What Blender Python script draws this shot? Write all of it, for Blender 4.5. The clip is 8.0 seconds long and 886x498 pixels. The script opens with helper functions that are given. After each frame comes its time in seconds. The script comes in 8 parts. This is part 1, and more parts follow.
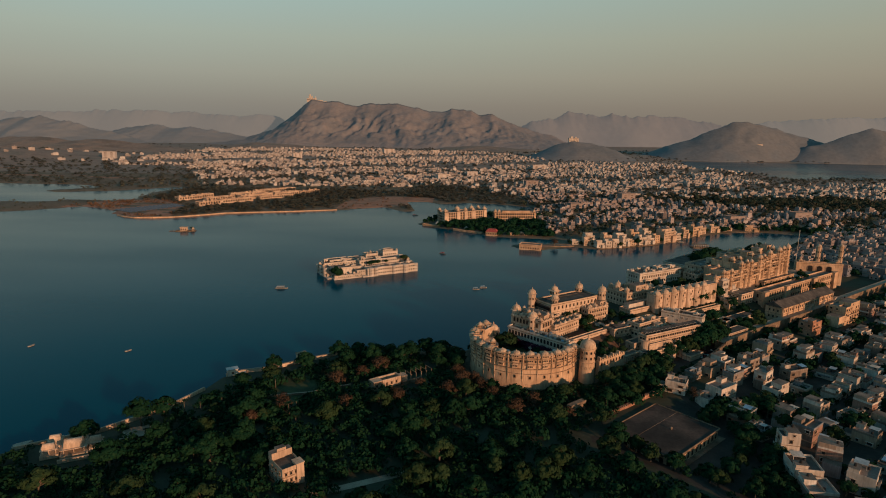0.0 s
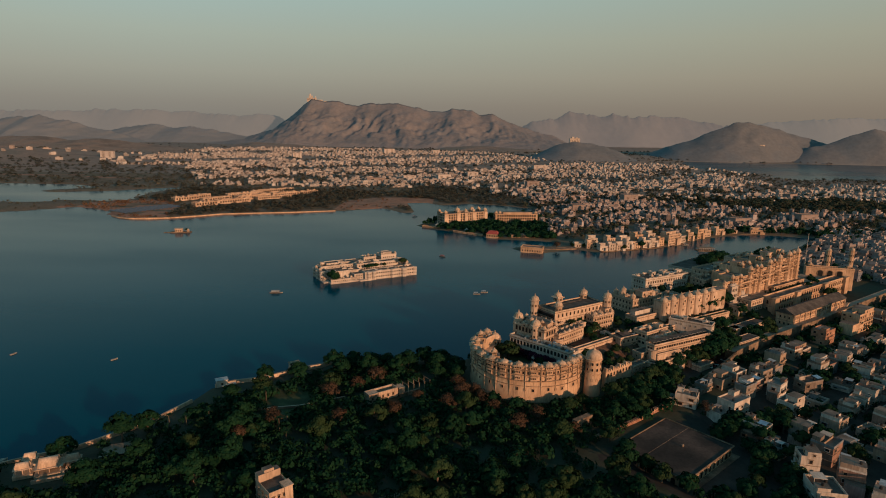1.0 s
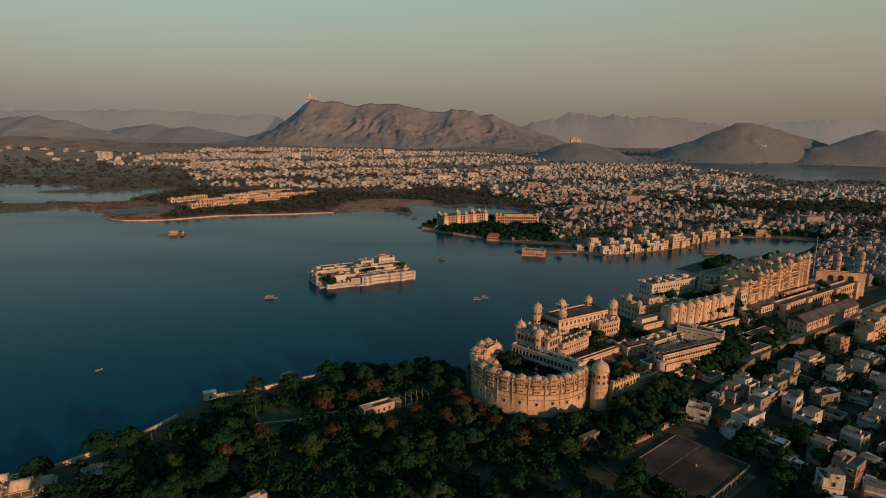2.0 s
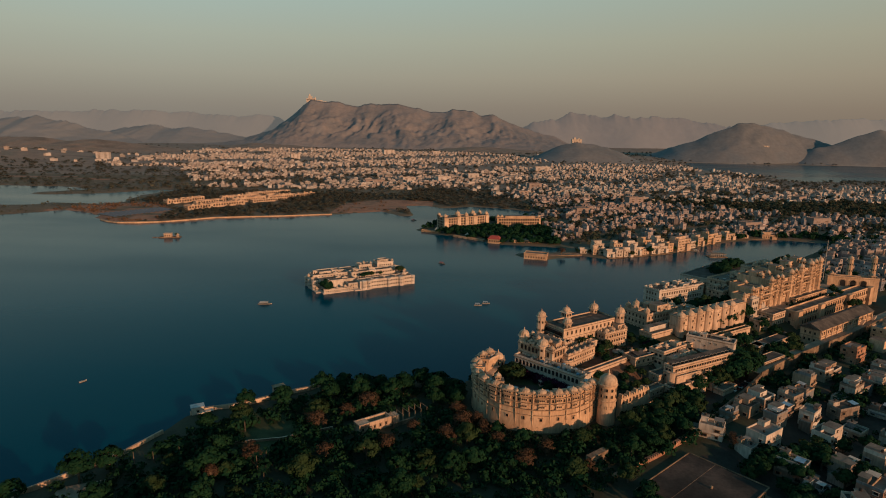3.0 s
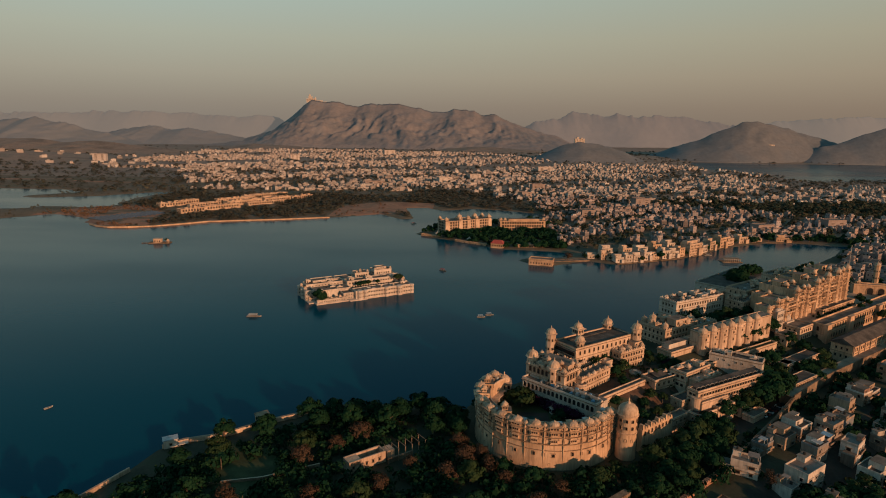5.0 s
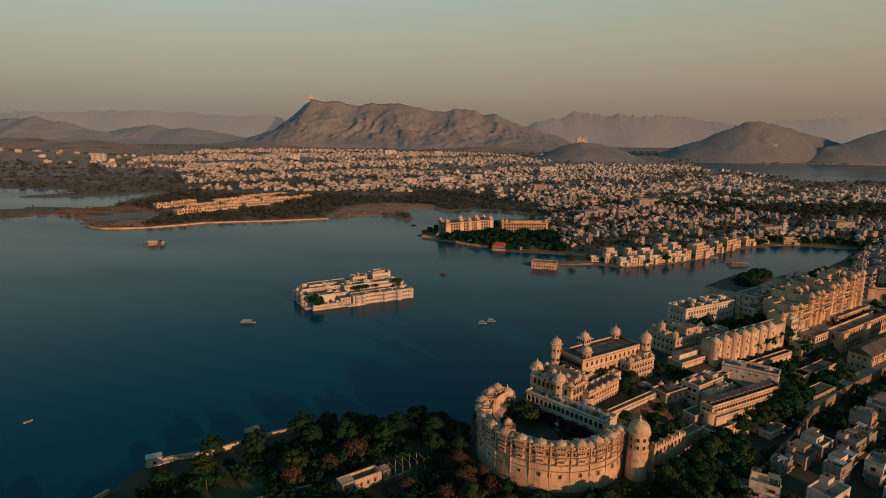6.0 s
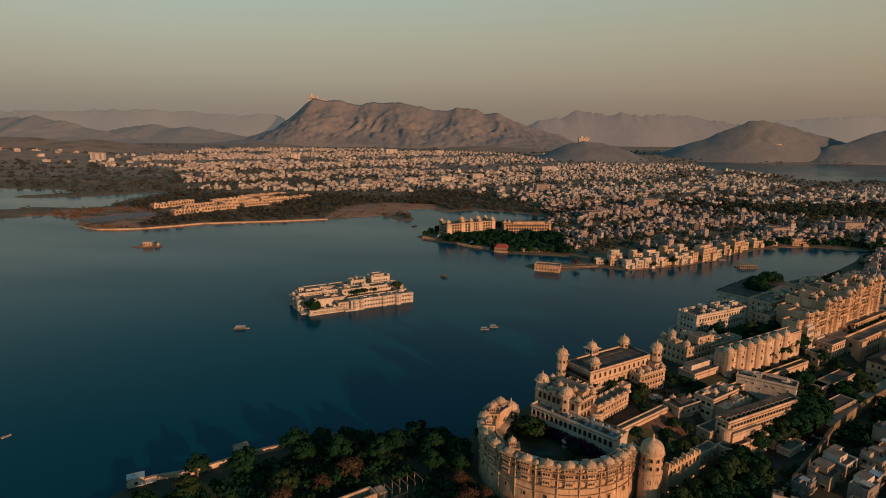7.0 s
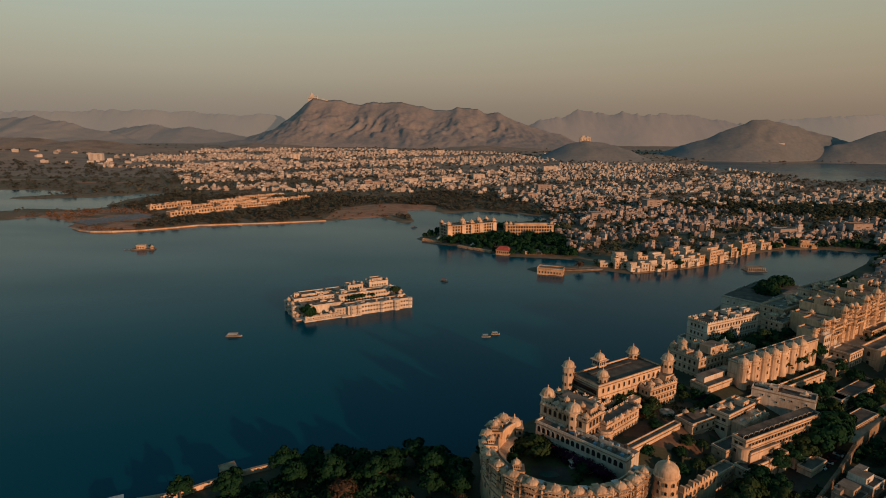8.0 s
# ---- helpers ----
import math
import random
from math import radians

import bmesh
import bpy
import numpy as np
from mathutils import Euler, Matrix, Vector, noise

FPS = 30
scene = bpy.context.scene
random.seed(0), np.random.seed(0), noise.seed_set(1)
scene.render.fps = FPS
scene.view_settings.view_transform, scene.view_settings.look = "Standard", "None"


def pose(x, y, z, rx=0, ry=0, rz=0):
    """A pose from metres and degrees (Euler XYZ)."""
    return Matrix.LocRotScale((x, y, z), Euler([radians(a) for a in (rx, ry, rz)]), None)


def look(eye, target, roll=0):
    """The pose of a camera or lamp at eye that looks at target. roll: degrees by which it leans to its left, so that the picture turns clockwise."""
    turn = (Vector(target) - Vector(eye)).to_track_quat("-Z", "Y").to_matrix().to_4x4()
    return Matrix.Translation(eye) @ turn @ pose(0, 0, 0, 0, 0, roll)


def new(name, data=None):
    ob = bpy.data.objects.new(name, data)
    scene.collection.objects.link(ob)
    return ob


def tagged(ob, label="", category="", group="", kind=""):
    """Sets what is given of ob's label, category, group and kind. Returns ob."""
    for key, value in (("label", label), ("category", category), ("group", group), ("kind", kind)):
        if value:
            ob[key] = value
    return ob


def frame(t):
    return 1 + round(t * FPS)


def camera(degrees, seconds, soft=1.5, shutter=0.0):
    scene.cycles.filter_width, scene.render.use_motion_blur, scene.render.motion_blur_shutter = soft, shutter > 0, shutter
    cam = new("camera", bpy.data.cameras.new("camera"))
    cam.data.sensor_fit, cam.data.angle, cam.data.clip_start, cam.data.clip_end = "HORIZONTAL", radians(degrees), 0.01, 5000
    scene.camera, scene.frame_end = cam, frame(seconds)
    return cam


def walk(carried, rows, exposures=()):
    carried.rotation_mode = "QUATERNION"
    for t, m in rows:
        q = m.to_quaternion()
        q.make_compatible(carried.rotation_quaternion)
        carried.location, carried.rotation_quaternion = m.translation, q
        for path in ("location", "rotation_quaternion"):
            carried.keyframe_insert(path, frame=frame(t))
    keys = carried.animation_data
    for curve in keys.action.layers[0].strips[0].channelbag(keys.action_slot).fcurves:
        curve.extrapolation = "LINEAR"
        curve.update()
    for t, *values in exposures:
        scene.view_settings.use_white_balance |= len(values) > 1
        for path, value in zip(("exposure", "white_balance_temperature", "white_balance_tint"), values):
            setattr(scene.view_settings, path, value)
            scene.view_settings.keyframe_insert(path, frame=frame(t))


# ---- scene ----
cam = camera(73.0, 8.0, soft=1.0)
PATH = [
    (0, (0.374, -0.198, 149.914), (0.306, 1.76, 149.509), 0.8),
    (0.5, (0.396, 7.912, 149.906), (0.328, 9.869, 149.502), 0.9),
    (1, (0.405, 16.039, 149.897), (0.336, 17.996, 149.492), 0.9),
    (1.5, (0.395, 24.191, 149.89), (0.326, 26.148, 149.486), 0.9),
    (3, (0.266, 48.693, 149.911), (0.195, 50.651, 149.508), 0.9),
    (3.5, (0.186, 56.858, 149.919), (0.113, 58.816, 149.517), 0.8),
    (4, (0.087, 65.007, 149.93), (0.012, 66.965, 149.528), 0.8),
    (4.5, (-0.008, 73.128, 149.938), (-0.083, 75.086, 149.535), 0.7),
    (6, (-0.24, 97.485, 149.939), (-0.32, 99.442, 149.535), 0.7),
    (6.5, (-0.289, 105.632, 149.936), (-0.371, 107.589, 149.53), 0.7),
    (7, (-0.3, 113.812, 149.928), (-0.385, 115.768, 149.521), 0.7),
    (7.5, (-0.284, 122.036, 149.916), (-0.371, 123.992, 149.508), 0.6),
    (8, (-0.26, 130.294, 149.905), (-0.348, 132.25, 149.497), 0.6),
]
walk(cam, [(t, look(eye, target, roll)) for t, eye, target, roll in PATH],
     exposures=[(0, 0.0, 5950, 3), (1.5, 0.0, 6000, 4), (3.5, 0.0, 6300, 6), (4.5, 0.02, 6420, 8), (6.5, 0.02, 6600, 9), (8, 0.02, 6650, 9)])

# ---- world, sun ----
SUN_TO = Vector((0.66, -0.75, 0.0)).normalized()
SUN_ELEV = radians(11.5)
world = bpy.data.worlds.new("sky")
scene.world = world
world.use_nodes = True
wn, wl = world.node_tree.nodes, world.node_tree.links
sky = wn.new("ShaderNodeTexSky")
sky.sky_type, sky.sun_disc = "NISHITA", False
sky.sun_elevation, sky.sun_rotation = SUN_ELEV, math.atan2(SUN_TO.x, SUN_TO.y)
sky.dust_density, sky.air_density = 4.0, 1.2
coord = wn.new("ShaderNodeTexCoord")
split = wn.new("ShaderNodeSeparateXYZ")
wl.new(coord.outputs["Generated"], split.inputs[0])
ramp = wn.new("ShaderNodeValToRGB")
wl.new(split.outputs["Z"], ramp.inputs[0])
el = ramp.color_ramp.elements
el[0].position, el[0].color = 0.0, (0.245, 0.203, 0.168, 1)
el[1].position, el[1].color = 1.0, (0.07, 0.14, 0.18, 1)
for p, c in ((0.03, (0.285, 0.238, 0.192, 1)), (0.075, (0.362, 0.322, 0.255, 1)), (0.13, (0.40, 0.40, 0.32, 1)), (0.21, (0.385, 0.475, 0.43, 1)), (0.32, (0.135, 0.325, 0.375, 1)), (0.5, (0.045, 0.195, 0.27, 1))):
    e = el.new(p)
    e.color = c
scale = wn.new("ShaderNodeVectorMath")
scale.operation = "SCALE"
scale.inputs["Scale"].default_value = 0.06
wl.new(sky.outputs[0], scale.inputs[0])
mixer = wn.new("ShaderNodeMix")
mixer.data_type = "RGBA"
mixer.inputs[0].default_value = 0.88
wl.new(scale.outputs[0], mixer.inputs[6])
wl.new(ramp.outputs[0], mixer.inputs[7])
warm = wn.new("ShaderNodeMapRange")
warm.inputs[1].default_value, warm.inputs[2].default_value = -0.45, 0.75
wl.new(split.outputs["X"], warm.inputs[0])
tint = wn.new("ShaderNodeValToRGB")
tint.color_ramp.elements[0].color, tint.color_ramp.elements[1].color = (1.04, 1.06, 1.06, 1), (0.97, 0.86, 0.76, 1)
wl.new(warm.outputs[0], tint.inputs[0])
toned = wn.new("ShaderNodeVectorMath")
toned.operation = "MULTIPLY"
wl.new(mixer.outputs[2], toned.inputs[0])
wl.new(tint.outputs[0], toned.inputs[1])
wl.new(toned.outputs[0], wn["Background"].inputs[0])
wn["Background"].inputs[1].default_value = 1.03

sun = new("sun", bpy.data.lights.new("sun", "SUN"))
sun.data.energy, sun.data.angle, sun.data.color = 4.2, radians(0.8), (1.0, 0.50, 0.26)
sun.matrix_world = look((SUN_TO * math.cos(SUN_ELEV) + Vector((0, 0, math.sin(SUN_ELEV)))) * 900, (0, 0, 0))


# ---- materials ----
def material(name, stops, rough=0.85, coarse=0.12, fine=1.6, streak=0.0, bump=0.15, island=False, per_object=False, spread=0.25, metal=0.0, stain=0.0, gloss=0.25):
    """A weathered surface: stops are base colours; coarse and fine set stains and grain per metre; island or per_object pick a colour for each piece."""
    m = bpy.data.materials.new(name)
    m.use_nodes = True
    n, l = m.node_tree.nodes, m.node_tree.links
    b = n["Principled BSDF"]
    b.inputs["Roughness"].default_value, b.inputs["Metallic"].default_value = rough, metal
    b.inputs["Specular IOR Level"].default_value = gloss
    geo = n.new("ShaderNodeNewGeometry")
    r = n.new("ShaderNodeValToRGB")
    if len(stops) > 2 and (island or per_object):
        r.color_ramp.interpolation = "CONSTANT" if not island else "LINEAR"
    es = r.color_ramp.elements
    while len(es) < len(stops):
        es.new(0.5)
    for i, c in enumerate(stops):
        es[i].position = i / max(1, len(stops) - (0 if r.color_ramp.interpolation == "CONSTANT" else 1))
        es[i].color = (*c, 1)
    big = n.new("ShaderNodeTexNoise")
    big.inputs["Scale"].default_value, big.inputs["Detail"].default_value = coarse, 4
    l.new(geo.outputs["Position"], big.inputs["Vector"])
    small = n.new("ShaderNodeTexNoise")
    small.inputs["Scale"].default_value, small.inputs["Detail"].default_value = fine, 5
    stretch = n.new("ShaderNodeMapping")
    stretch.inputs["Scale"].default_value = (1, 1, 0.18 if streak else 1)
    l.new(geo.outputs["Position"], stretch.inputs["Vector"])
    l.new(stretch.outputs[0], small.inputs["Vector"])
    if island:
        l.new(geo.outputs["Random Per Island"], r.inputs[0])
    elif per_object:
        info = n.new("ShaderNodeObjectInfo")
        l.new(info.outputs["Random"], r.inputs[0])
    else:
        wide = n.new("ShaderNodeMapRange")
        wide.inputs[1].default_value, wide.inputs[2].default_value = 0.32, 0.68
        l.new(big.outputs["Fac"], wide.inputs[0])
        l.new(wide.outputs[0], r.inputs[0])
    add = n.new("ShaderNodeMath")
    add.operation = "ADD"
    l.new(big.outputs["Fac"], add.inputs[0])
    l.new(small.outputs["Fac"], add.inputs[1])
    span = n.new("ShaderNodeMapRange")
    span.inputs[1].default_value, span.inputs[2].default_value = 0.65, 1.35
    span.inputs[3].default_value, span.inputs[4].default_value = 1 - spread, 1 + spread * 0.6
    l.new(add.outputs[0], span.inputs[0])
    tone = n.new("ShaderNodeVectorMath")
    tone.operation = "SCALE"
    l.new(r.outputs[0], tone.inputs[0])
    if stain:
        # dark rain streaks and mould, long down the wall and narrow along it
        runs = n.new("ShaderNodeMapping")
        runs.inputs["Scale"].default_value = (0.9, 0.9, 0.10)
        l.new(geo.outputs["Position"], runs.inputs["Vector"])
        mould = n.new("ShaderNodeTexNoise")
        mould.inputs["Scale"].default_value, mould.inputs["Detail"].default_value = 1.0, 5
        l.new(runs.outputs[0], mould.inputs["Vector"])
        edge = n.new("ShaderNodeMapRange")
        edge.inputs[1].default_value, edge.inputs[2].default_value = 0.50, 0.70
        edge.inputs[3].default_value, edge.inputs[4].default_value = 1.0, 1.0 - stain
        l.new(mould.outputs["Fac"], edge.inputs[0])
        both = n.new("ShaderNodeMath")
        both.operation = "MULTIPLY"
        l.new(span.outputs[0], both.inputs[0])
        l.new(edge.outputs[0], both.inputs[1])
        l.new(both.outputs[0], tone.inputs["Scale"])
    else:
        l.new(span.outputs[0], tone.inputs["Scale"])
    l.new(tone.outputs[0], b.inputs["Base Color"])
    if bump:
        bp = n.new("ShaderNodeBump")
        bp.inputs["Strength"].default_value, bp.inputs["Distance"].default_value = bump, 0.3
        l.new(small.outputs["Fac"], bp.inputs["Height"])
        l.new(bp.outputs[0], b.inputs["Normal"])
    return m


PLASTER = material("palace_plaster", [(0.45, 0.325, 0.235), (0.58, 0.44, 0.33)], streak=1, coarse=0.09, spread=0.30, stain=0.3)
WARM = material("palace_limewash", [(0.44, 0.29, 0.187), (0.57, 0.40, 0.268)], streak=1, coarse=0.09, spread=0.32, stain=0.34)
DOMEM = material("dome_plaster", [(0.43, 0.315, 0.225), (0.55, 0.42, 0.31)], streak=1, coarse=0.25, spread=0.28, stain=0.3)
WHITE = material("white_limewash", [(0.45, 0.385, 0.325), (0.58, 0.515, 0.45)], streak=1, coarse=0.12, spread=0.22, stain=0.28)
TRIM = material("moulded_trim", [(0.21, 0.145, 0.098), (0.34, 0.245, 0.168)], coarse=0.3, spread=0.35)
ROOF = material("roof_screed", [(0.11, 0.098, 0.086), (0.20, 0.175, 0.15)], coarse=0.18, spread=0.35)
DARKROOF = material("dark_roof", [(0.055, 0.050, 0.047), (0.105, 0.092, 0.082)], coarse=0.2, spread=0.35)
LINENS = material("pale_canvas", [(0.42, 0.40, 0.37), (0.50, 0.48, 0.45)], coarse=0.8, spread=0.15)
# Glass colour, also painted where arches and recesses would hold shade.
DARK = material("glass_and_shade", [(0.012, 0.014, 0.016), (0.03, 0.03, 0.032)], rough=0.25, bump=0, spread=0.2)
STONE = material("rubble_stone", [(0.14, 0.10, 0.07), (0.25, 0.18, 0.125)], coarse=0.2, fine=1.1, spread=0.45, bump=0.5)
BRICK = material("red_stone", [(0.30, 0.15, 0.10), (0.42, 0.24, 0.16)], coarse=0.25, fine=1.3, spread=0.4, bump=0.5)
HOUSE = material("house_paint", [(0.40, 0.35, 0.30), (0.32, 0.245, 0.19), (0.52, 0.475, 0.425), (0.20, 0.155, 0.125), (0.36, 0.265, 0.19), (0.20, 0.21, 0.225), (0.60, 0.56, 0.51), (0.27, 0.165, 0.13), (0.44, 0.39, 0.34), (0.25, 0.21, 0.18)], streak=1, per_object=True, coarse=0.3, spread=0.38, stain=0.25)
# Town paints cooled, and the far one evened, to paint in bluish haze.
CITY = material("haze_cooled_town_paint", [(0.221, 0.189, 0.189), (0.430, 0.392, 0.394), (0.126, 0.111, 0.113), (0.316, 0.237, 0.210), (0.487, 0.441, 0.437), (0.154, 0.130, 0.129), (0.297, 0.247, 0.232), (0.164, 0.179, 0.216), (0.354, 0.266, 0.227), (0.202, 0.169, 0.167), (0.411, 0.363, 0.351)], island=True, coarse=0.05, fine=0.6, streak=1, spread=0.3, bump=0)
FARCITY = material("haze_cooled_far_paint", [(0.265, 0.245, 0.235), (0.45, 0.43, 0.415), (0.195, 0.185, 0.182), (0.345, 0.293, 0.27), (0.53, 0.51, 0.49), (0.24, 0.215, 0.208), (0.40, 0.36, 0.335)], island=True, coarse=0.02, fine=0.3, spread=0.25, bump=0)
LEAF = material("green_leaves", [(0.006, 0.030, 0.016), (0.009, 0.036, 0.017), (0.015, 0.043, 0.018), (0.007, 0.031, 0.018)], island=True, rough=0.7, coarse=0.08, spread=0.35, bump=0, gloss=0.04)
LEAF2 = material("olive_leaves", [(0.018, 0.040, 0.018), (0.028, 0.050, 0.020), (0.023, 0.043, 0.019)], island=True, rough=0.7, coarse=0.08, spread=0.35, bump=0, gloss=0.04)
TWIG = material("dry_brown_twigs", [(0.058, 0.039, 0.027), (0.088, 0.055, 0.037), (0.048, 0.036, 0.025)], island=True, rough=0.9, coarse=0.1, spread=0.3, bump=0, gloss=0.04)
# Greens for far and mid woods, paled and greyed to paint in haze.
FARLEAF = material("hazed_far_foliage", [(0.066, 0.076, 0.060), (0.078, 0.082, 0.064), (0.072, 0.078, 0.062), (0.098, 0.082, 0.066)], island=True, rough=0.9, coarse=0.01, spread=0.3, bump=0, gloss=0.04)
MIDLEAF = material("hazed_mid_foliage", [(0.036, 0.054, 0.038), (0.044, 0.060, 0.040), (0.056, 0.062, 0.042), (0.082, 0.064, 0.046)], island=True, rough=0.9, coarse=0.02, spread=0.3, bump=0, gloss=0.04)
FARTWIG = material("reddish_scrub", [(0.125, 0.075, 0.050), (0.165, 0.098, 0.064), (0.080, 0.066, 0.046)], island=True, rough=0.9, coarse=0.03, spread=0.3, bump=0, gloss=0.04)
BARK = material("bark", [(0.10, 0.075, 0.055), (0.17, 0.13, 0.10)], fine=4, spread=0.4)
PINK = material("bougainvillea", [(0.034, 0.010, 0.026), (0.060, 0.013, 0.042), (0.018, 0.012, 0.016)], island=True, bump=0, gloss=0.04)
METAL = material("galvanised_sheet", [(0.34, 0.37, 0.40), (0.46, 0.48, 0.50)], rough=0.5, metal=0.4, coarse=0.5)
BLUE = material("blue_sheet", [(0.12, 0.26, 0.42), (0.18, 0.34, 0.50)], rough=0.6, coarse=0.5)
PANEL = material("solar_panel", [(0.10, 0.13, 0.17), (0.14, 0.17, 0.21)], rough=0.8, coarse=0.3, bump=0)
TANK = material("black_tank", [(0.02, 0.02, 0.022), (0.035, 0.035, 0.035)], rough=0.5, bump=0)
HULL = material("painted_hull", [(0.30, 0.26, 0.22), (0.45, 0.40, 0.34)], coarse=0.8)
REDCLOTH = material("red_canopy", [(0.26, 0.05, 0.05), (0.36, 0.09, 0.08)], coarse=0.8)
PATHM = material("sandy_path", [(0.26, 0.20, 0.15), (0.38, 0.30, 0.23)], coarse=0.1, spread=0.3)
LAWN = material("shaded_lawn", [(0.035, 0.050, 0.022), (0.060, 0.072, 0.032)], coarse=0.1, fine=0.9, spread=0.35)
# Bluish, pale bases paint distance haze into the hills' own colour.
HAZEHILL = material("hazed_dry_mountain", [(0.185, 0.192, 0.208), (0.215, 0.203, 0.208), (0.168, 0.178, 0.196)], coarse=0.006, fine=0.05, spread=0.22, bump=0)
HAZEROCK = material("hazed_scrub_hillside", [(0.140, 0.158, 0.176), (0.160, 0.170, 0.182), (0.126, 0.146, 0.166)], coarse=0.006, fine=0.07, spread=0.24, bump=0)
HAZE1 = material("hazed_hillside", [(0.196, 0.218, 0.238), (0.208, 0.224, 0.242)], coarse=0.003, fine=0.02, spread=0.10, bump=0)
HAZE1B = material("hazed_mauve_range", [(0.120, 0.128, 0.142), (0.132, 0.136, 0.146)], coarse=0.003, fine=0.02, spread=0.10, bump=0)
HAZE2 = material("hazed_farthest_range", [(0.100, 0.112, 0.124), (0.106, 0.116, 0.126)], coarse=0.003, fine=0.02, spread=0.06, bump=0)
# the plain backdrop of distance behind all hills glows: haze painted into its emission
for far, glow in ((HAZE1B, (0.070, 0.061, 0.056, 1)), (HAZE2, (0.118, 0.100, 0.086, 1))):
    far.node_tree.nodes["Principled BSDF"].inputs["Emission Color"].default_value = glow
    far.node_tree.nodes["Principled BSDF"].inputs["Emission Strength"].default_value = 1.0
CARP = material("car_paint", [(0.6, 0.6, 0.6), (0.05, 0.05, 0.06), (0.75, 0.75, 0.75), (0.25, 0.05, 0.05)], per_object=True, rough=0.3, bump=0)


def ground_material():
    m = material("dry_earth", [(0.070, 0.062, 0.048), (0.110, 0.090, 0.068), (0.046, 0.050, 0.036), (0.140, 0.108, 0.080)], coarse=0.012, fine=0.4, spread=0.35)
    return m


def water_material():
    m = bpy.data.materials.new("lake_water")
    m.use_nodes = True
    n, l = m.node_tree.nodes, m.node_tree.links
    b = n["Principled BSDF"]
    b.inputs["Base Color"].default_value = (0.0, 0.050, 0.086, 1)
    b.inputs["Roughness"].default_value, b.inputs["IOR"].default_value = 0.10, 1.33
    b.inputs["Specular IOR Level"].default_value = 0.105
    geo = n.new("ShaderNodeNewGeometry")
    stretch = n.new("ShaderNodeMapping")
    stretch.inputs["Scale"].default_value = (0.35, 1.0, 1)
    l.new(geo.outputs["Position"], stretch.inputs[0])
    ripples = n.new("ShaderNodeTexNoise")
    ripples.inputs["Scale"].default_value, ripples.inputs["Detail"].default_value = 0.55, 3
    l.new(stretch.outputs[0], ripples.inputs["Vector"])
    swell = n.new("ShaderNodeTexNoise")
    swell.inputs["Scale"].default_value, swell.inputs["Detail"].default_value = 0.006, 3
    l.new(stretch.outputs[0], swell.inputs["Vector"])
    calm = n.new("ShaderNodeMapRange")
    calm.inputs[1].default_value, calm.inputs[2].default_value = 0.35, 0.65
    calm.inputs[3].default_value, calm.inputs[4].default_value = 0.13, 0.24
    l.new(swell.outputs["Fac"], calm.inputs[0])
    l.new(calm.outputs[0], b.inputs["Roughness"])
    bp = n.new("ShaderNodeBump")
    bp.inputs["Strength"].default_value, bp.inputs["Distance"].default_value = 0.3, 0.14
    l.new(ripples.outputs["Fac"], bp.inputs["Height"])
    l.new(bp.outputs[0], b.inputs["Normal"])
    return m


POOL = material("pool_water", [(0.020, 0.060, 0.058), (0.028, 0.074, 0.070)], rough=0.12, coarse=0.3, spread=0.15, bump=0)
# Paler window and roof colours, lifted to paint haze over distant houses.
HAZEOPENING = material("haze_paled_openings", [(0.07, 0.07, 0.075), (0.12, 0.115, 0.11)], bump=0, spread=0.2)
FLATROOF = material("paled_flat_roof", [(0.17, 0.15, 0.138), (0.26, 0.228, 0.208)], coarse=0.1, spread=0.3, bump=0)
# Dusty earth of the far plain, paled and cooled to paint in haze.
HAZEDUST = material("hazed_dusty_plain", [(0.182, 0.155, 0.134), (0.236, 0.188, 0.158), (0.140, 0.132, 0.114)], coarse=0.009, fine=0.11, spread=0.35, bump=0)
DRYGRASS = material("dry_red_grass", [(0.24, 0.130, 0.088), (0.31, 0.175, 0.118), (0.17, 0.112, 0.078)], coarse=0.03, fine=0.25, spread=0.3, bump=0)
SCRUB = material("scrubland", [(0.105, 0.098, 0.070), (0.150, 0.118, 0.085), (0.080, 0.086, 0.060)], coarse=0.02, fine=0.2, spread=0.35, bump=0)
HALLROOF = material("bitumen_roof", [(0.024, 0.021, 0.020), (0.036, 0.031, 0.028), (0.070, 0.054, 0.047)], coarse=0.05, fine=0.8, spread=0.45)
EARTH, WATER = ground_material(), water_material()
REDSOIL = material("red_garden_soil", [(0.085, 0.050, 0.036), (0.130, 0.082, 0.058)], coarse=0.15, fine=0.9, spread=0.35)
LITTER = material("garden_soil", [(0.030, 0.040, 0.026), (0.050, 0.052, 0.034), (0.036, 0.048, 0.028)], coarse=0.08, fine=0.7, spread=0.35)
STREET = material("town_street", [(0.030, 0.029, 0.026), (0.058, 0.050, 0.043)], coarse=0.08, fine=0.7, spread=0.35)


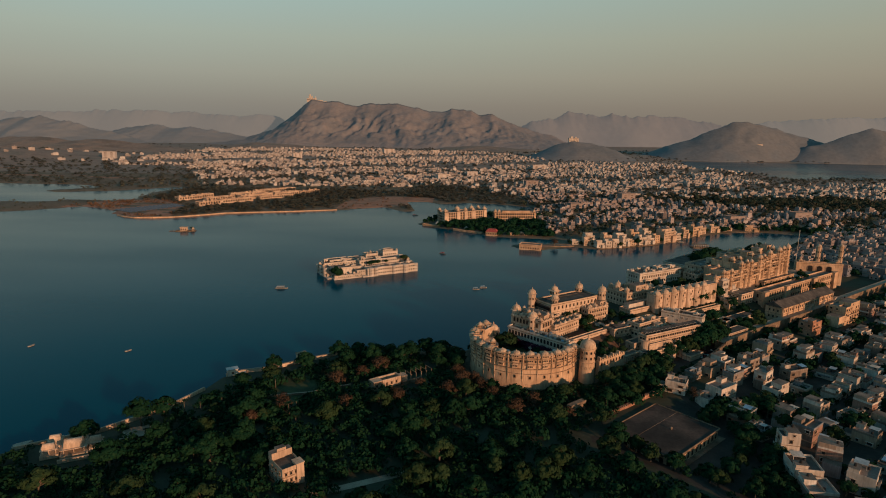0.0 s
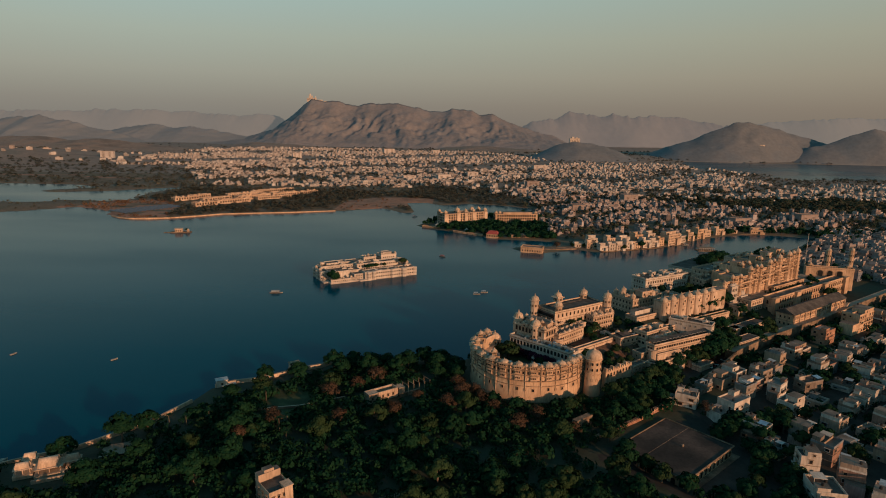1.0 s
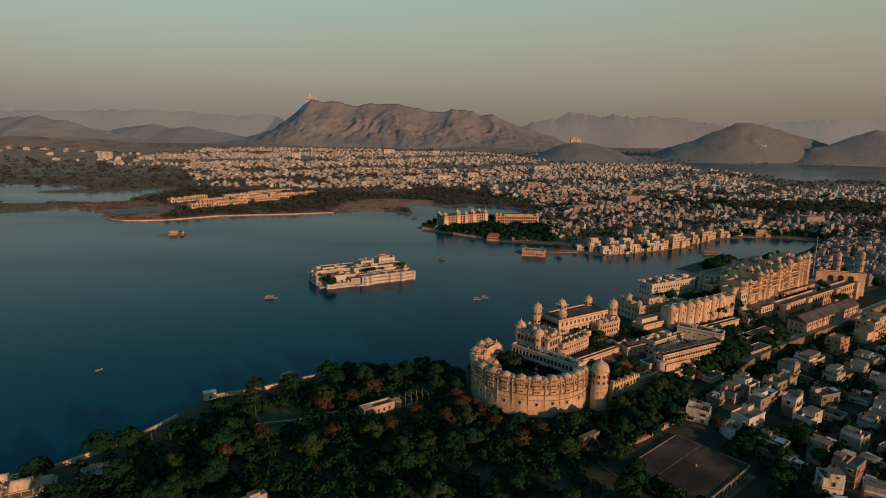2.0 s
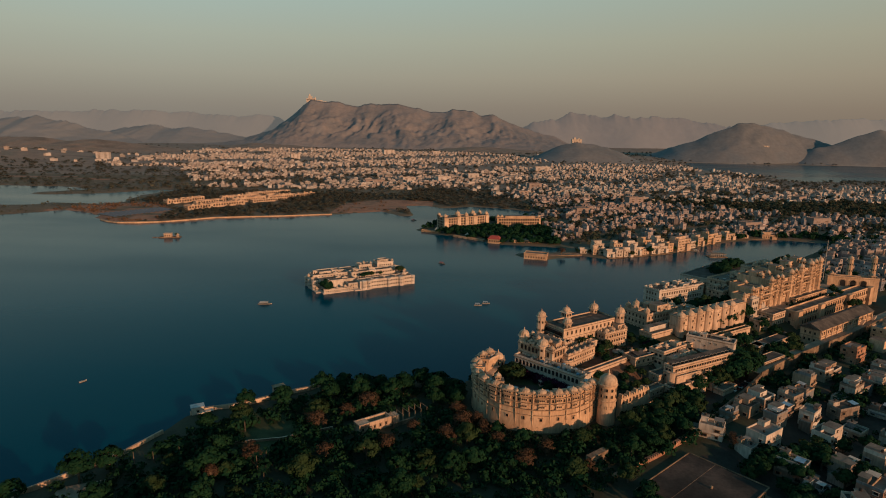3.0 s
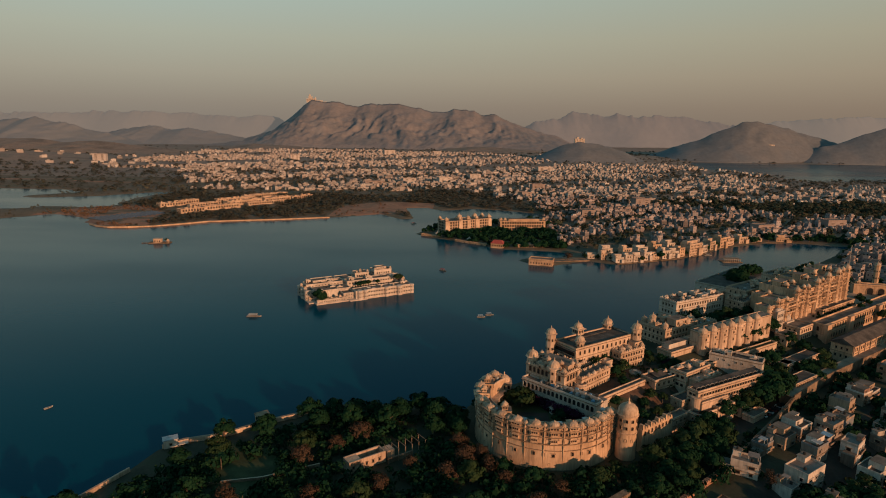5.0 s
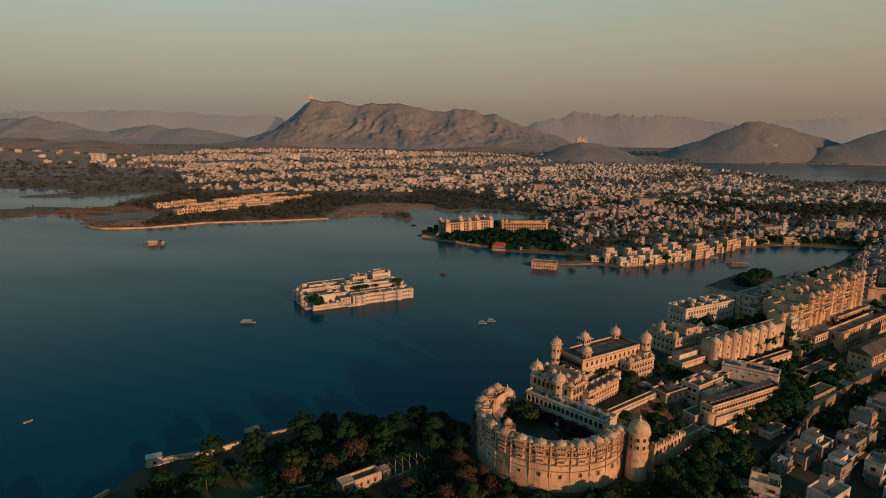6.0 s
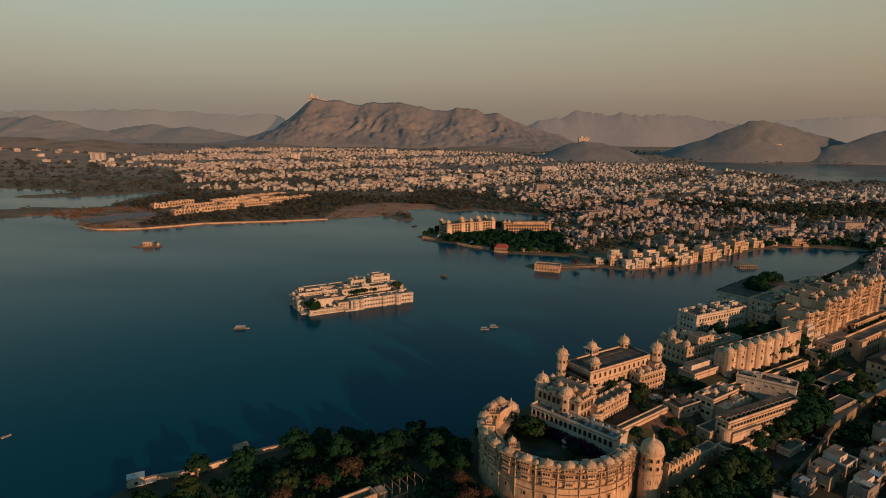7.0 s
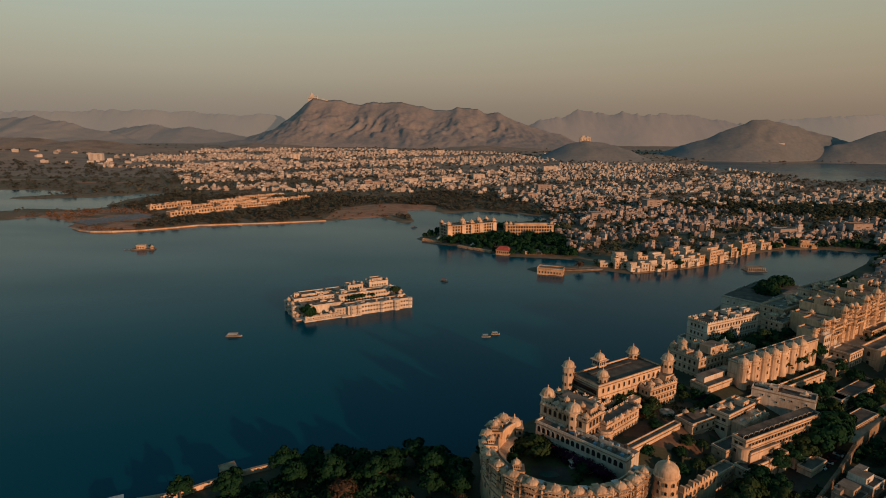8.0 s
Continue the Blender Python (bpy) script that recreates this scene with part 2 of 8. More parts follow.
# ---- mesh helpers ----
class Mesh:
    def __init__(self):
        self.v, self.f, self.m = [], [], []

    def add(self, verts, faces, mi=0):
        k = len(self.v)
        self.v += [tuple(p) for p in verts]
        self.f += [tuple(i + k for i in q) for q in faces]
        self.m += [mi] * len(faces)
        return self

    def box(self, x0, x1, y0, y1, z0, z1, mi=0, top=0.0):
        t = top
        return self.add([(x0, y0, z0), (x1, y0, z0), (x1, y1, z0), (x0, y1, z0), (x0 + t, y0 + t, z1), (x1 - t, y0 + t, z1), (x1 - t, y1 - t, z1), (x0 + t, y1 - t, z1)],
                        [(3, 2, 1, 0), (4, 5, 6, 7), (0, 1, 5, 4), (1, 2, 6, 5), (2, 3, 7, 6), (3, 0, 4, 7)], mi)

    def ring(self, x0, x1, y0, y1, z0, z1, w, mi=0):
        """A rectangular ring wall of thickness w, inside the outline."""
        self.box(x0, x1, y0, y0 + w, z0, z1, mi)
        self.box(x0, x1, y1 - w, y1, z0, z1, mi)
        self.box(x0, x0 + w, y0 + w, y1 - w, z0, z1, mi)
        return self.box(x1 - w, x1, y0 + w, y1 - w, z0, z1, mi)

    def lathe(self, profile, n=16, x=0, y=0, ribs=0, depth=0.0, mi=0):
        k = len(self.v)
        for r, z in profile:
            for i in range(n):
                a = 2 * math.pi * i / n
                q = r * (1 + (depth * math.cos(ribs * a) if ribs else 0))
                self.v.append((x + q * math.cos(a), y + q * math.sin(a), z))
        for j in range(len(profile) - 1):
            for i in range(n):
                i2 = (i + 1) % n
                self.f.append((k + j * n + i, k + j * n + i2, k + (j + 1) * n + i2, k + (j + 1) * n + i))
                self.m.append(mi)
        self.f.append(tuple(k + (len(profile) - 1) * n + i for i in range(n)))
        self.m.append(mi)
        return self

    def prism(self, poly, z0, z1, mi=0):
        n = len(poly)
        k = len(self.v)
        self.v += [(x, y, z0) for x, y in poly] + [(x, y, z1) for x, y in poly]
        self.f += [(k + i, k + (i + 1) % n, k + n + (i + 1) % n, k + n + i) for i in range(n)]
        self.f.append(tuple(k + n + i for i in range(n)))
        self.m += [mi] * (n + 1)
        return self

    def data(self, name, mats, smooth=False):
        me = bpy.data.meshes.new(name)
        me.from_pydata(self.v, [], self.f)
        for mt in (mats if isinstance(mats, (list, tuple)) else [mats]):
            me.materials.append(mt)
        me.polygons.foreach_set("material_index", self.m)
        if smooth:
            me.polygons.foreach_set("use_smooth", [True] * len(self.f))
        me.update()
        return me


def thing(name, x, y, z, rot, label, category, group="", kind=""):
    ob = new(name)
    ob.empty_display_size = 1
    ob.matrix_basis = pose(x, y, z, 0, 0, rot)
    return tagged(ob, label, category, group, kind)


FLAT_TOPPED = ("upper_wall", "penthouse", "stair_head", "inner_range", "annex")


def part(name, mesh, mats, parent, label="", at=None, smooth=False):
    if name in FLAT_TOPPED:
        mats = [mats, ROOF]
        mesh.m = [1 if len({round(mesh.v[i][2], 3) for i in f}) == 1 and k % 6 == 1 else 0 for k, f in enumerate(mesh.f)]
    ob = new(name, mesh.data(name, mats, smooth) if isinstance(mesh, Mesh) else mesh)
    ob.parent = parent
    if at is not None:
        ob.matrix_basis = at
    return tagged(ob, label) if label else ob


def array_mesh(name, verts, faces, mats, index=None):
    """A mesh straight from number arrays, all faces with the same count of corners."""
    me = bpy.data.meshes.new(name)
    n, c = faces.shape
    me.vertices.add(len(verts))
    me.vertices.foreach_set("co", np.asarray(verts, dtype=np.float32).ravel())
    me.loops.add(n * c)
    me.loops.foreach_set("vertex_index", faces.astype(np.int32).ravel())
    me.polygons.add(n)
    me.polygons.foreach_set("loop_start", np.arange(0, n * c, c, dtype=np.int32))
    me.polygons.foreach_set("loop_total", np.full(n, c, dtype=np.int32))
    for mt in (mats if isinstance(mats, (list, tuple)) else [mats]):
        me.materials.append(mt)
    if index is not None:
        me.polygons.foreach_set("material_index", index.astype(np.int32))
    me.polygons.foreach_set("use_smooth", [False] * n)
    me.update(calc_edges=True)
    return me


# ---- the land: one sheet, with the lakes let into it ----
NEAR_LAND = [(-900, -1500), (-420, 60), (-262, 190), (-209, 241), (-200, 252), (-175, 263), (-166, 275), (-155, 290), (-146, 313), (-142, 331), (-134, 338), (-117, 344), (-100, 359), (-85, 367), (-76, 379),
             (-60, 384), (-20, 384), (0, 372), (2, 384), (16, 396), (30, 415), (50, 432), (76, 452), (98, 476), (118, 492), (150, 530), (180, 572), (200, 615), (230, 652), (268, 697), (310, 706), (336, 708), (366, 735), (400, 764), (448, 812), (484, 858), (5200, 3000), (5200, -1500)]
WEST_LAND = [(482, 874), (451, 890), (410, 890), (370, 872), (327, 844), (286, 806), (252, 779), (226, 765), (190, 750), (163, 741), (138, 756), (86, 722), (60, 750), (66, 762), (125, 775), (128, 796), (104, 806), (47, 813), (24, 832), (-17, 865), (-51, 886),
             (-72, 910), (-52, 960), (20, 1010), (90, 1040), (135, 1090), (126, 1130), (65, 1168), (10, 1180), (-44, 1150), (-75, 1185), (-113, 1178), (-86, 1050), (-106, 1040), (-148, 1095), (-222, 1047), (-299, 1015)]
WEST_BANK = [(-399, 982), (-461, 930), (-522, 916), (-570, 945), (-605, 995), (-676, 1036), (-727, 978), (-766, 953), (-1100, 900), (-5200, 600), (-5200, 5000), (5200, 5000), (5200, 900)]
MARSH_LAKE = [(-2400, 1090), (-1300, 1060), (-790, 1078), (-757, 1122), (-659, 1112), (-650, 1156), (-677, 1257), (-640, 1368), (-670, 1374), (-761, 1278), (-868, 1236), (-912, 1250), (-885, 1290), (-838, 1325), (-850, 1378), (-950, 1392), (-1025, 1392), (-1500, 1420), (-2400, 1500)]
BLUFF = [(-225, 1062), (-141, 1090), (-45, 1146), (-66, 1228), (-161, 1242), (-222, 1180)]
CAPE = [(-700, 1020), (-640, 1000), (-560, 930), (-500, 918), (-470, 950), (-500, 1060), (-590, 1130), (-660, 1100)]
PARK = [(370, 1290), (470, 1185), (600, 1112), (820, 1110), (900, 1210), (760, 1370), (600, 1312), (450, 1335)]
CLEARINGS = [(-1186, 1585, 160, 26), (-905, 1548, 80, 16), (-1500, 1800, 200, 40), (-500, 1500, 60, 16)]
FAR_LAKE = [(1007, 2860), (869, 2400), (966, 2243), (1010, 1910), (1107, 1925), (1310, 1917), (2700, 1950), (2900, 2860), (1996, 2900), (1603, 2820)]


def signed(poly, x, y):
    """Metres inside the outline (minus: outside), for arrays of points."""
    d = np.full(x.shape, 1e9)
    inside = np.zeros(x.shape, dtype=bool)
    for (ax, ay), (bx, by) in zip(poly, poly[1:] + poly[:1]):
        ex, ey = bx - ax, by - ay
        s = np.clip(((x - ax) * ex + (y - ay) * ey) / (ex * ex + ey * ey), 0, 1)
        d = np.minimum(d, np.hypot(x - ax - s * ex, y - ay - s * ey))
        if ay != by:
            inside ^= ((ay > y) != (by > y)) & (x < (bx - ax) * (y - ay) / (by - ay) + ax)
    return np.where(inside, d, -d)


def ramp01(v, a, b):
    s = np.clip((v - a) / (b - a), 0, 1)
    return s * s * (3 - 2 * s)


def wander(x, y):
    """A cheap rolling noise from sines, about -1 to 1."""
    return (np.sin(x * 0.031 + 1.3) * np.cos(y * 0.027 + 0.4) + np.sin(x * 0.011 - y * 0.017 + 2.0) + 0.5 * np.sin(x * 0.083 + y * 0.061)) / 2.5


def shore(x, y):
    d = np.maximum(signed(NEAR_LAND, x, y), signed(WEST_LAND + WEST_BANK, x, y))
    d = np.minimum(d, -signed(MARSH_LAKE, x, y))
    return np.minimum(d, -signed(FAR_LAKE, x, y))


def along(x, y, ax, ay, bx, by):
    ex, ey = bx - ax, by - ay
    s = np.clip(((x - ax) * ex + (y - ay) * ey) / (ex * ex + ey * ey), 0, 1)
    return np.hypot(x - ax - s * ex, y - ay - s * ey)


def town_side(x, y):
    """Metres into the town from the old town wall (minus: on the garden and palace side)."""
    return np.minimum((x - 76) * 0.62 - (y - 282) * 0.785, (x - 60) * 0.67 + (y - 262) * 0.74)


def ground(x, y, d=None):
    x, y = np.asarray(x, dtype=float), np.asarray(y, dtype=float)
    d = shore(x, y) if d is None else d
    z = np.clip(d * 0.30, -4, 1.4) + ramp01(d, 5, 60) * 1.2
    ridge = np.interp(along(x, y, 122, 436, 300, 588), [0, 18, 31, 47, 64], [17.3, 17.3, 12.5, 6, 0])
    ridge2 = np.interp(along(x, y, 72, 388, 122, 436), [0, 17, 26, 40], [14.7, 14.7, 11, 0])
    z = np.maximum(z, np.where(d > 0, np.maximum(ridge, ridge2) * ramp01(d, 0, 24), -9))
    town = town_side(x, y)
    z = z - 4.8 * ramp01(town, 2, 22) * ramp01(-y, -760, -560)
    land = ramp01(d, 20, 200)
    z = z + land * ramp01(y, 1000, 3600) * 6 + land * ramp01(y, 700, 1100) * 3 * wander(x, y)
    z = z + land * 20 * np.exp(-((x - 700) / 420) ** 2 - ((y - 3050) / 260) ** 2) * 0.4
    z = z + land * 34 * np.exp(-((x + 1750) / 300) ** 2 - ((y - 2300) / 260) ** 2)
    return z


def steps(*spans):
    out = []
    for a, b, s in spans:
        out += list(np.arange(a, b, s))
    return np.array(out + [spans[-1][1]])


gx = steps((-5200, -1200, 160), (-1200, -420, 26), (-420, -230, 9), (-230, 420, 6), (420, 900, 13), (900, 2400, 40), (2400, 5200, 200))
gy = steps((-1500, 40, 140), (40, 180, 20), (180, 640, 6), (640, 1240, 8), (1240, 1600, 16), (1600, 3000, 40), (3000, 4960, 120))
GX, GY = np.meshgrid(gx, gy)
GZ = ground(GX, GY)
rows, cols = GX.shape
ids = np.arange(rows * cols).reshape(rows, cols)
quads = np.stack([ids[:-1, :-1], ids[:-1, 1:], ids[1:, 1:], ids[1:, :-1]], -1).reshape(-1, 4)
mid_x, mid_y = (GX[:-1, :-1] + GX[1:, 1:]).ravel() / 2, (GY[:-1, :-1] + GY[1:, 1:]).ravel() / 2
cover = np.where(town_side(mid_x, mid_y) > 4, 2, 1)
cover = np.where((mid_y < 700 + 0.5 * np.maximum(mid_x - 200, 0)) & (mid_x < 900), cover, 0)
cover = np.where((mid_y < 1150) & (mid_x > -80) & (cover == 0), 6, cover)
cover = np.where((cover == 0) & (mid_y > 1150), 4, cover)
cover = np.where((mid_x < -60) & (mid_y > 880) & (mid_y < 1700), 6, cover)
for cx, cy, ca_, cb_ in CLEARINGS:
    cover = np.where(((mid_x - cx) / ca_) ** 2 + ((mid_y - cy) / cb_) ** 2 < 1, 5, cover)
cover = np.where((signed(BLUFF, mid_x, mid_y) > -4) | (signed(CAPE, mid_x, mid_y) > 0) & (wander(mid_x * 3, mid_y * 3) > -0.3), 5, cover)
cover = np.where((signed(PARK, mid_x, mid_y) > 0) | (mid_x > -60) & (mid_x < 190) & (mid_y > 1060) & (mid_y < 1440), 6, cover)
cover = np.where(np.hypot(mid_x - 92, mid_y - 395) < 24, 3, cover)
me = array_mesh("ground", np.stack([GX, GY, GZ], -1).reshape(-1, 3), quads, [EARTH, LITTER, STREET, REDSOIL, HAZEDUST, DRYGRASS, SCRUB], cover)
me.polygons.foreach_set("use_smooth", [True] * len(me.polygons))
tagged(new("ground", me), "dry brown earth between the lake and the hills", "ground", kind="structure")

me = array_mesh("water", np.array([(-5200, -1400, 0), (-700, -1400, 0), (-185, 222, 0), (-70, 330, 0), (30, 362, 0), (100, 430, 0), (300, 610, 0), (540, 860, 0), (5200, 2400, 0), (5200, 4960, 0), (-5200, 4960, 0)]), np.array([list(range(11))]), WATER)
tagged(new("water", me), "calm dark blue lake with faint ripples", "lake", kind="structure")


# ---- hills: a crest line with spurs running down from it ----
def ridged(x, y, z, octaves=5):
    """Noise with sharp crests, about 0 to 1, for spurs and gullies."""
    total, gain = 0.0, 0.5
    for k in range(octaves):
        total += gain * (1 - abs(noise.noise(Vector((x, y, z)))) * 2)
        x, y, z, gain = x * 2.07 + 1.7, y * 1.93 + 0.9, z + 3.1, gain * 0.5
    return total


def hill(name, crest, y0, front, back, mat, label, rough=0.12, kind="structure", step=14, jag=6.0, skirt=1.15):
    xs = np.arange(crest[0][0], crest[-1][0] + 1, step)
    zs = np.interp(xs, [c[0] for c in crest], [c[1] for c in crest])
    teeth = np.where(zs > 20, np.array([jag * noise.fractal(Vector((px * 0.009, y0 * 0.1, 3.3)), 0.55, 2.1, 6) for px in xs]), 0)
    depth = np.concatenate([np.linspace(-1, 0, 46), np.linspace(0.08, 1, 8)])
    X, S = np.meshgrid(xs, depth)
    Z0 = np.interp(X, xs, zs)
    # spurs run down from the crest: long across the slope's fall, short along the crest
    spur = np.array([[0.75 * (ridged(px * 0.0052 + 0.7 * noise.noise(Vector((px * 0.003, ps * 2.4, 7))), ps * front * 0.0016, y0 * 0.37) - 0.55) + 0.22 * noise.fractal(Vector((px * 0.016, ps * front * 0.013, y0 * 0.2)), 0.75, 2.1, 5) for px, ps in zip(ra, rb)] for ra, rb in zip(X, S)])
    fall = 1 - np.abs(S) ** skirt
    gully = np.sin(np.pi * np.clip(np.abs(S), 0, 1)) * spur
    Z = np.minimum(Z0 * np.clip(fall + rough * 1.9 * gully, -0.1, 1.0), Z0 + 1) + np.interp(X, xs, teeth) * np.clip(fall, 0, 1) ** 7
    Y = y0 + np.where(S < 0, S * front, S * back) + 30 * np.sin(X * 0.008 + 1.0)
    Z = np.where(np.abs(S) > 0.98, -6, Z)
    r, c = X.shape
    k = np.arange(r * c).reshape(r, c)
    q = np.stack([k[:-1, :-1], k[:-1, 1:], k[1:, 1:], k[1:, :-1]], -1).reshape(-1, 4)
    m = array_mesh(name, np.stack([X, Y, Z], -1).reshape(-1, 3), q, mat)
    m.polygons.foreach_set("use_smooth", [True] * len(m.polygons))
    return tagged(new(name, m), label, "hill", kind=kind)


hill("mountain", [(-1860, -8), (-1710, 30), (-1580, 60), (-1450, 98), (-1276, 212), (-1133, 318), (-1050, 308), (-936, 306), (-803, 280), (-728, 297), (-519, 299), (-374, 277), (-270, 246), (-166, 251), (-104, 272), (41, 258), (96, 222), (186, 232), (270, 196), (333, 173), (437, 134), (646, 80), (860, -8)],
     4500, 760, 300, HAZEHILL, "broad scrub-covered mountain with a rocky crest, hazy mauve brown", 0.125, step=10, jag=8, skirt=0.85)
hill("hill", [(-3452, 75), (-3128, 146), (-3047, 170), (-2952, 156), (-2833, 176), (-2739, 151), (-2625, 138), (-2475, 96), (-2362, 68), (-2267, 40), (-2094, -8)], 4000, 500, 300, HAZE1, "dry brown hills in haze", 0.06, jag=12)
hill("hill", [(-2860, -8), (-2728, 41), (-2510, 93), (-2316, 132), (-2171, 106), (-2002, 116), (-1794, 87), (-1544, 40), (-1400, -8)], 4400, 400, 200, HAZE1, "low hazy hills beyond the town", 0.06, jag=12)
hill("hill", [(900, -8), (1028, 62), (1140, 98), (1249, 149), (1331, 178), (1386, 187), (1486, 172), (1601, 154), (1704, 119), (1820, 86), (2050, -8)], 3150, 260, 300, HAZEROCK, "rounded dark scrub hill beyond the far lake", 0.05)
hill("hill", [(1500, -8), (1655, 69), (1756, 97), (1830, 129), (1916, 164), (1977, 155), (2172, 108), (2500, -8)], 2980, 160, 300, HAZEROCK, "rounded dark scrub hill beyond the far lake", 0.05)
hill("hill", [(240, -8), (341, 38), (414, 70), (488, 88), (588, 74), (688, 48), (820, -8)], 2800, 220, 200, HAZEROCK, "low scrub hill with a white house on top", 0.06)
hill("hill", [(-2700, -8), (-2500, 34), (-2300, 62), (-2120, 70), (-1950, 52), (-1780, 58), (-1600, 40), (-1420, 22), (-1250, -8)], 2950, 420, 300, HAZEDUST, "low brown rise with scrub on the plain", 0.16, jag=4)
hill("hill", [(-1500, -8), (-1380, 20), (-1230, 36), (-1080, 30), (-900, 18), (-760, -8)], 3560, 300, 250, HAZEDUST, "low brown rise at the foot of the mountain", 0.16, jag=3)
hill("hill", [(-260, -8), (-120, 22), (60, 34), (240, 26), (420, 16), (600, -8)], 3600, 320, 250, HAZEDUST, "low brown rise at the foot of the mountain", 0.16, jag=3)
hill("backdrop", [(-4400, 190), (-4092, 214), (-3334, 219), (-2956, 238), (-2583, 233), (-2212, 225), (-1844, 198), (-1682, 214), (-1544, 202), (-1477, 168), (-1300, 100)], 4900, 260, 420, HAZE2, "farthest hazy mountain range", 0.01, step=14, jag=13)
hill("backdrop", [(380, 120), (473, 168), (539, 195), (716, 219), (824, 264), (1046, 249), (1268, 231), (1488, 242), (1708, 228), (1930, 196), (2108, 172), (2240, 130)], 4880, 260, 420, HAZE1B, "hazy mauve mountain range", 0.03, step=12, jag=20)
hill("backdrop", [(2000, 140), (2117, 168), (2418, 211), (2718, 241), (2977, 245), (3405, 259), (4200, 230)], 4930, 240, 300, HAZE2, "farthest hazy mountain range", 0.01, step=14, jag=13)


# ---- building kit ----
def window_mesh(kind):
    m = Mesh()
    if kind == "arch":
        pts = [(-0.5, 0.0), (0.5, 0.0), (0.5, 1.1)] + [(0.5 * math.cos(a), 1.1 + 0.45 * math.sin(a)) for a in np.linspace(0, math.pi, 9)[1:-1]] + [(-0.5, 1.1)]
        big = [(x * 1.3, z * 1.12 - 0.08) for x, z in pts]
        n = len(pts)
        for (ring_, y) in ((big, -0.22), (pts, -0.22), (pts, -0.04)):
            m.v += [(x, y, z) for x, z in ring_]
        m.v += [(x, 0.05, z) for x, z in big]
        for i in range(n):
            j = (i + 1) % n
            m.f += [(i, j, n + j, n + i), (n + i, n + j, 2 * n + j, 2 * n + i), (3 * n + i, 3 * n + j, j, i)]
            m.m += [0, 0, 0]
        m.f.append(tuple(2 * n + i for i in range(n)))
        m.m.append(1)
    elif kind == "square":
        m.box(-0.62, -0.5, -0.16, 0.05, -0.08, 1.3).box(0.5, 0.62, -0.16, 0.05, -0.08, 1.3).box(-0.5, 0.5, -0.16, 0.05, 1.2, 1.3).box(-0.7, 0.7, -0.28, 0.05, -0.16, -0.04)
        m.box(-0.85, 0.85, -0.55, 0.05, 1.34, 1.44)
        m.add([(-0.5, -0.05, 0), (0.5, -0.05, 0), (0.5, -0.05, 1.2), (-0.5, -0.05, 1.2)], [(0, 1, 2, 3)], 1)
    elif kind == "bay":
        # one moulded body: console, sill, arcaded room, eave and curved roof
        prof = [(0.6, -0.3, -1.1), (0.95, -0.75, -0.55), (1.2, -1.1, -0.45), (1.2, -1.1, 0.0), (1.02, -0.95, 0.03), (1.02, -0.95, 1.85), (1.5, -1.4, 1.92), (1.5, -1.4, 2.05), (1.1, -1.0, 2.15), (0.95, -0.85, 2.5), (0.55, -0.5, 2.85), (0.1, -0.1, 3.0)]
        for hx, yf, z in prof:
            m.v += [(-hx, 0.05, z), (-hx, yf, z), (hx, yf, z), (hx, 0.05, z)]
        for j in range(len(prof) - 1):
            for i in range(3):
                if not (j == 4 and i == 1):
                    m.f.append((4 * j + i, 4 * j + i + 1, 4 * j + 5 + i, 4 * j + 4 + i))
                    m.m.append(0)
        cols, lines = (-1.02, -0.88, -0.38, -0.25, 0.25, 0.38, 0.88, 1.02), (0.03, 0.55, 1.55, 1.85)
        grid = {}
        for c, gx_ in enumerate(cols):
            for k, gz in enumerate(lines):
                corner = {(0, 0): 17, (7, 0): 18, (0, 3): 21, (7, 3): 22}.get((c, k))
                if corner is None:
                    corner = len(m.v)
                    m.v.append((gx_, -0.95, gz))
                grid[c, k] = corner
        for c in range(7):
            for k in range(3):
                m.f.append((grid[c, k], grid[c + 1, k], grid[c + 1, k + 1], grid[c, k + 1]))
                m.m.append(1 if k == 1 and c % 2 else 0)
    elif kind == "strip":
        m.box(-0.95, -0.75, -0.12, 0.05, 0, 1.3).box(0.75, 0.95, -0.12, 0.05, 0, 1.3)
        m.add([(-0.75, -0.04, 0), (0.75, -0.04, 0), (0.75, -0.04, 1.2), (-0.75, -0.04, 1.2)], [(0, 1, 2, 3)], 1)
    return m


WINDOWS = {}


def window(parent, kind, x, y, z, turn, w=1.0, h=1.0, frame_mat=None):
    frame_mat = frame_mat or TRIM
    key = (kind, frame_mat.name)
    if key not in WINDOWS:
        WINDOWS[key] = window_mesh(kind).data("window", [frame_mat, DARK])
    return part("balcony" if kind == "bay" else "window", WINDOWS[key], None, parent, at=Matrix.Translation((x, y, z)) @ pose(0, 0, 0, 0, 0, turn) @ Matrix.Diagonal((w, 1.0, h, 1)))


def dome_profile(r, onion=0.06):
    pts = []
    for i in range(9):
        a = i / 8 * math.pi / 2
        bulge = 1 + onion * math.sin(a * 2)
        pts.append((max(r * math.cos(a) * bulge, r * 0.05), r * 1.02 * math.sin(a) + r * 0.06))
    top = pts[-1][1]
    return [(r * 1.0, 0)] + pts[:-1] + [(r * 0.16, top), (r * 0.2, top + r * 0.08), (r * 0.05, top + r * 0.2), (r * 0.11, top + r * 0.32), (r * 0.02, top + r * 0.62)]


DOMES = {}


def dome(parent, x, y, z, r, ribs=12, name="dome", mat=None):
    mat = mat or DOMEM
    key = (ribs, mat.name)
    if key not in DOMES:
        DOMES[key] = Mesh().lathe(dome_profile(1.0), 48, ribs=ribs, depth=0.045).data("dome", [mat], True)
    return part(name, DOMES[key], None, parent, at=Matrix.Translation((x, y, z)) @ Matrix.Diagonal((r, r, r, 1)))


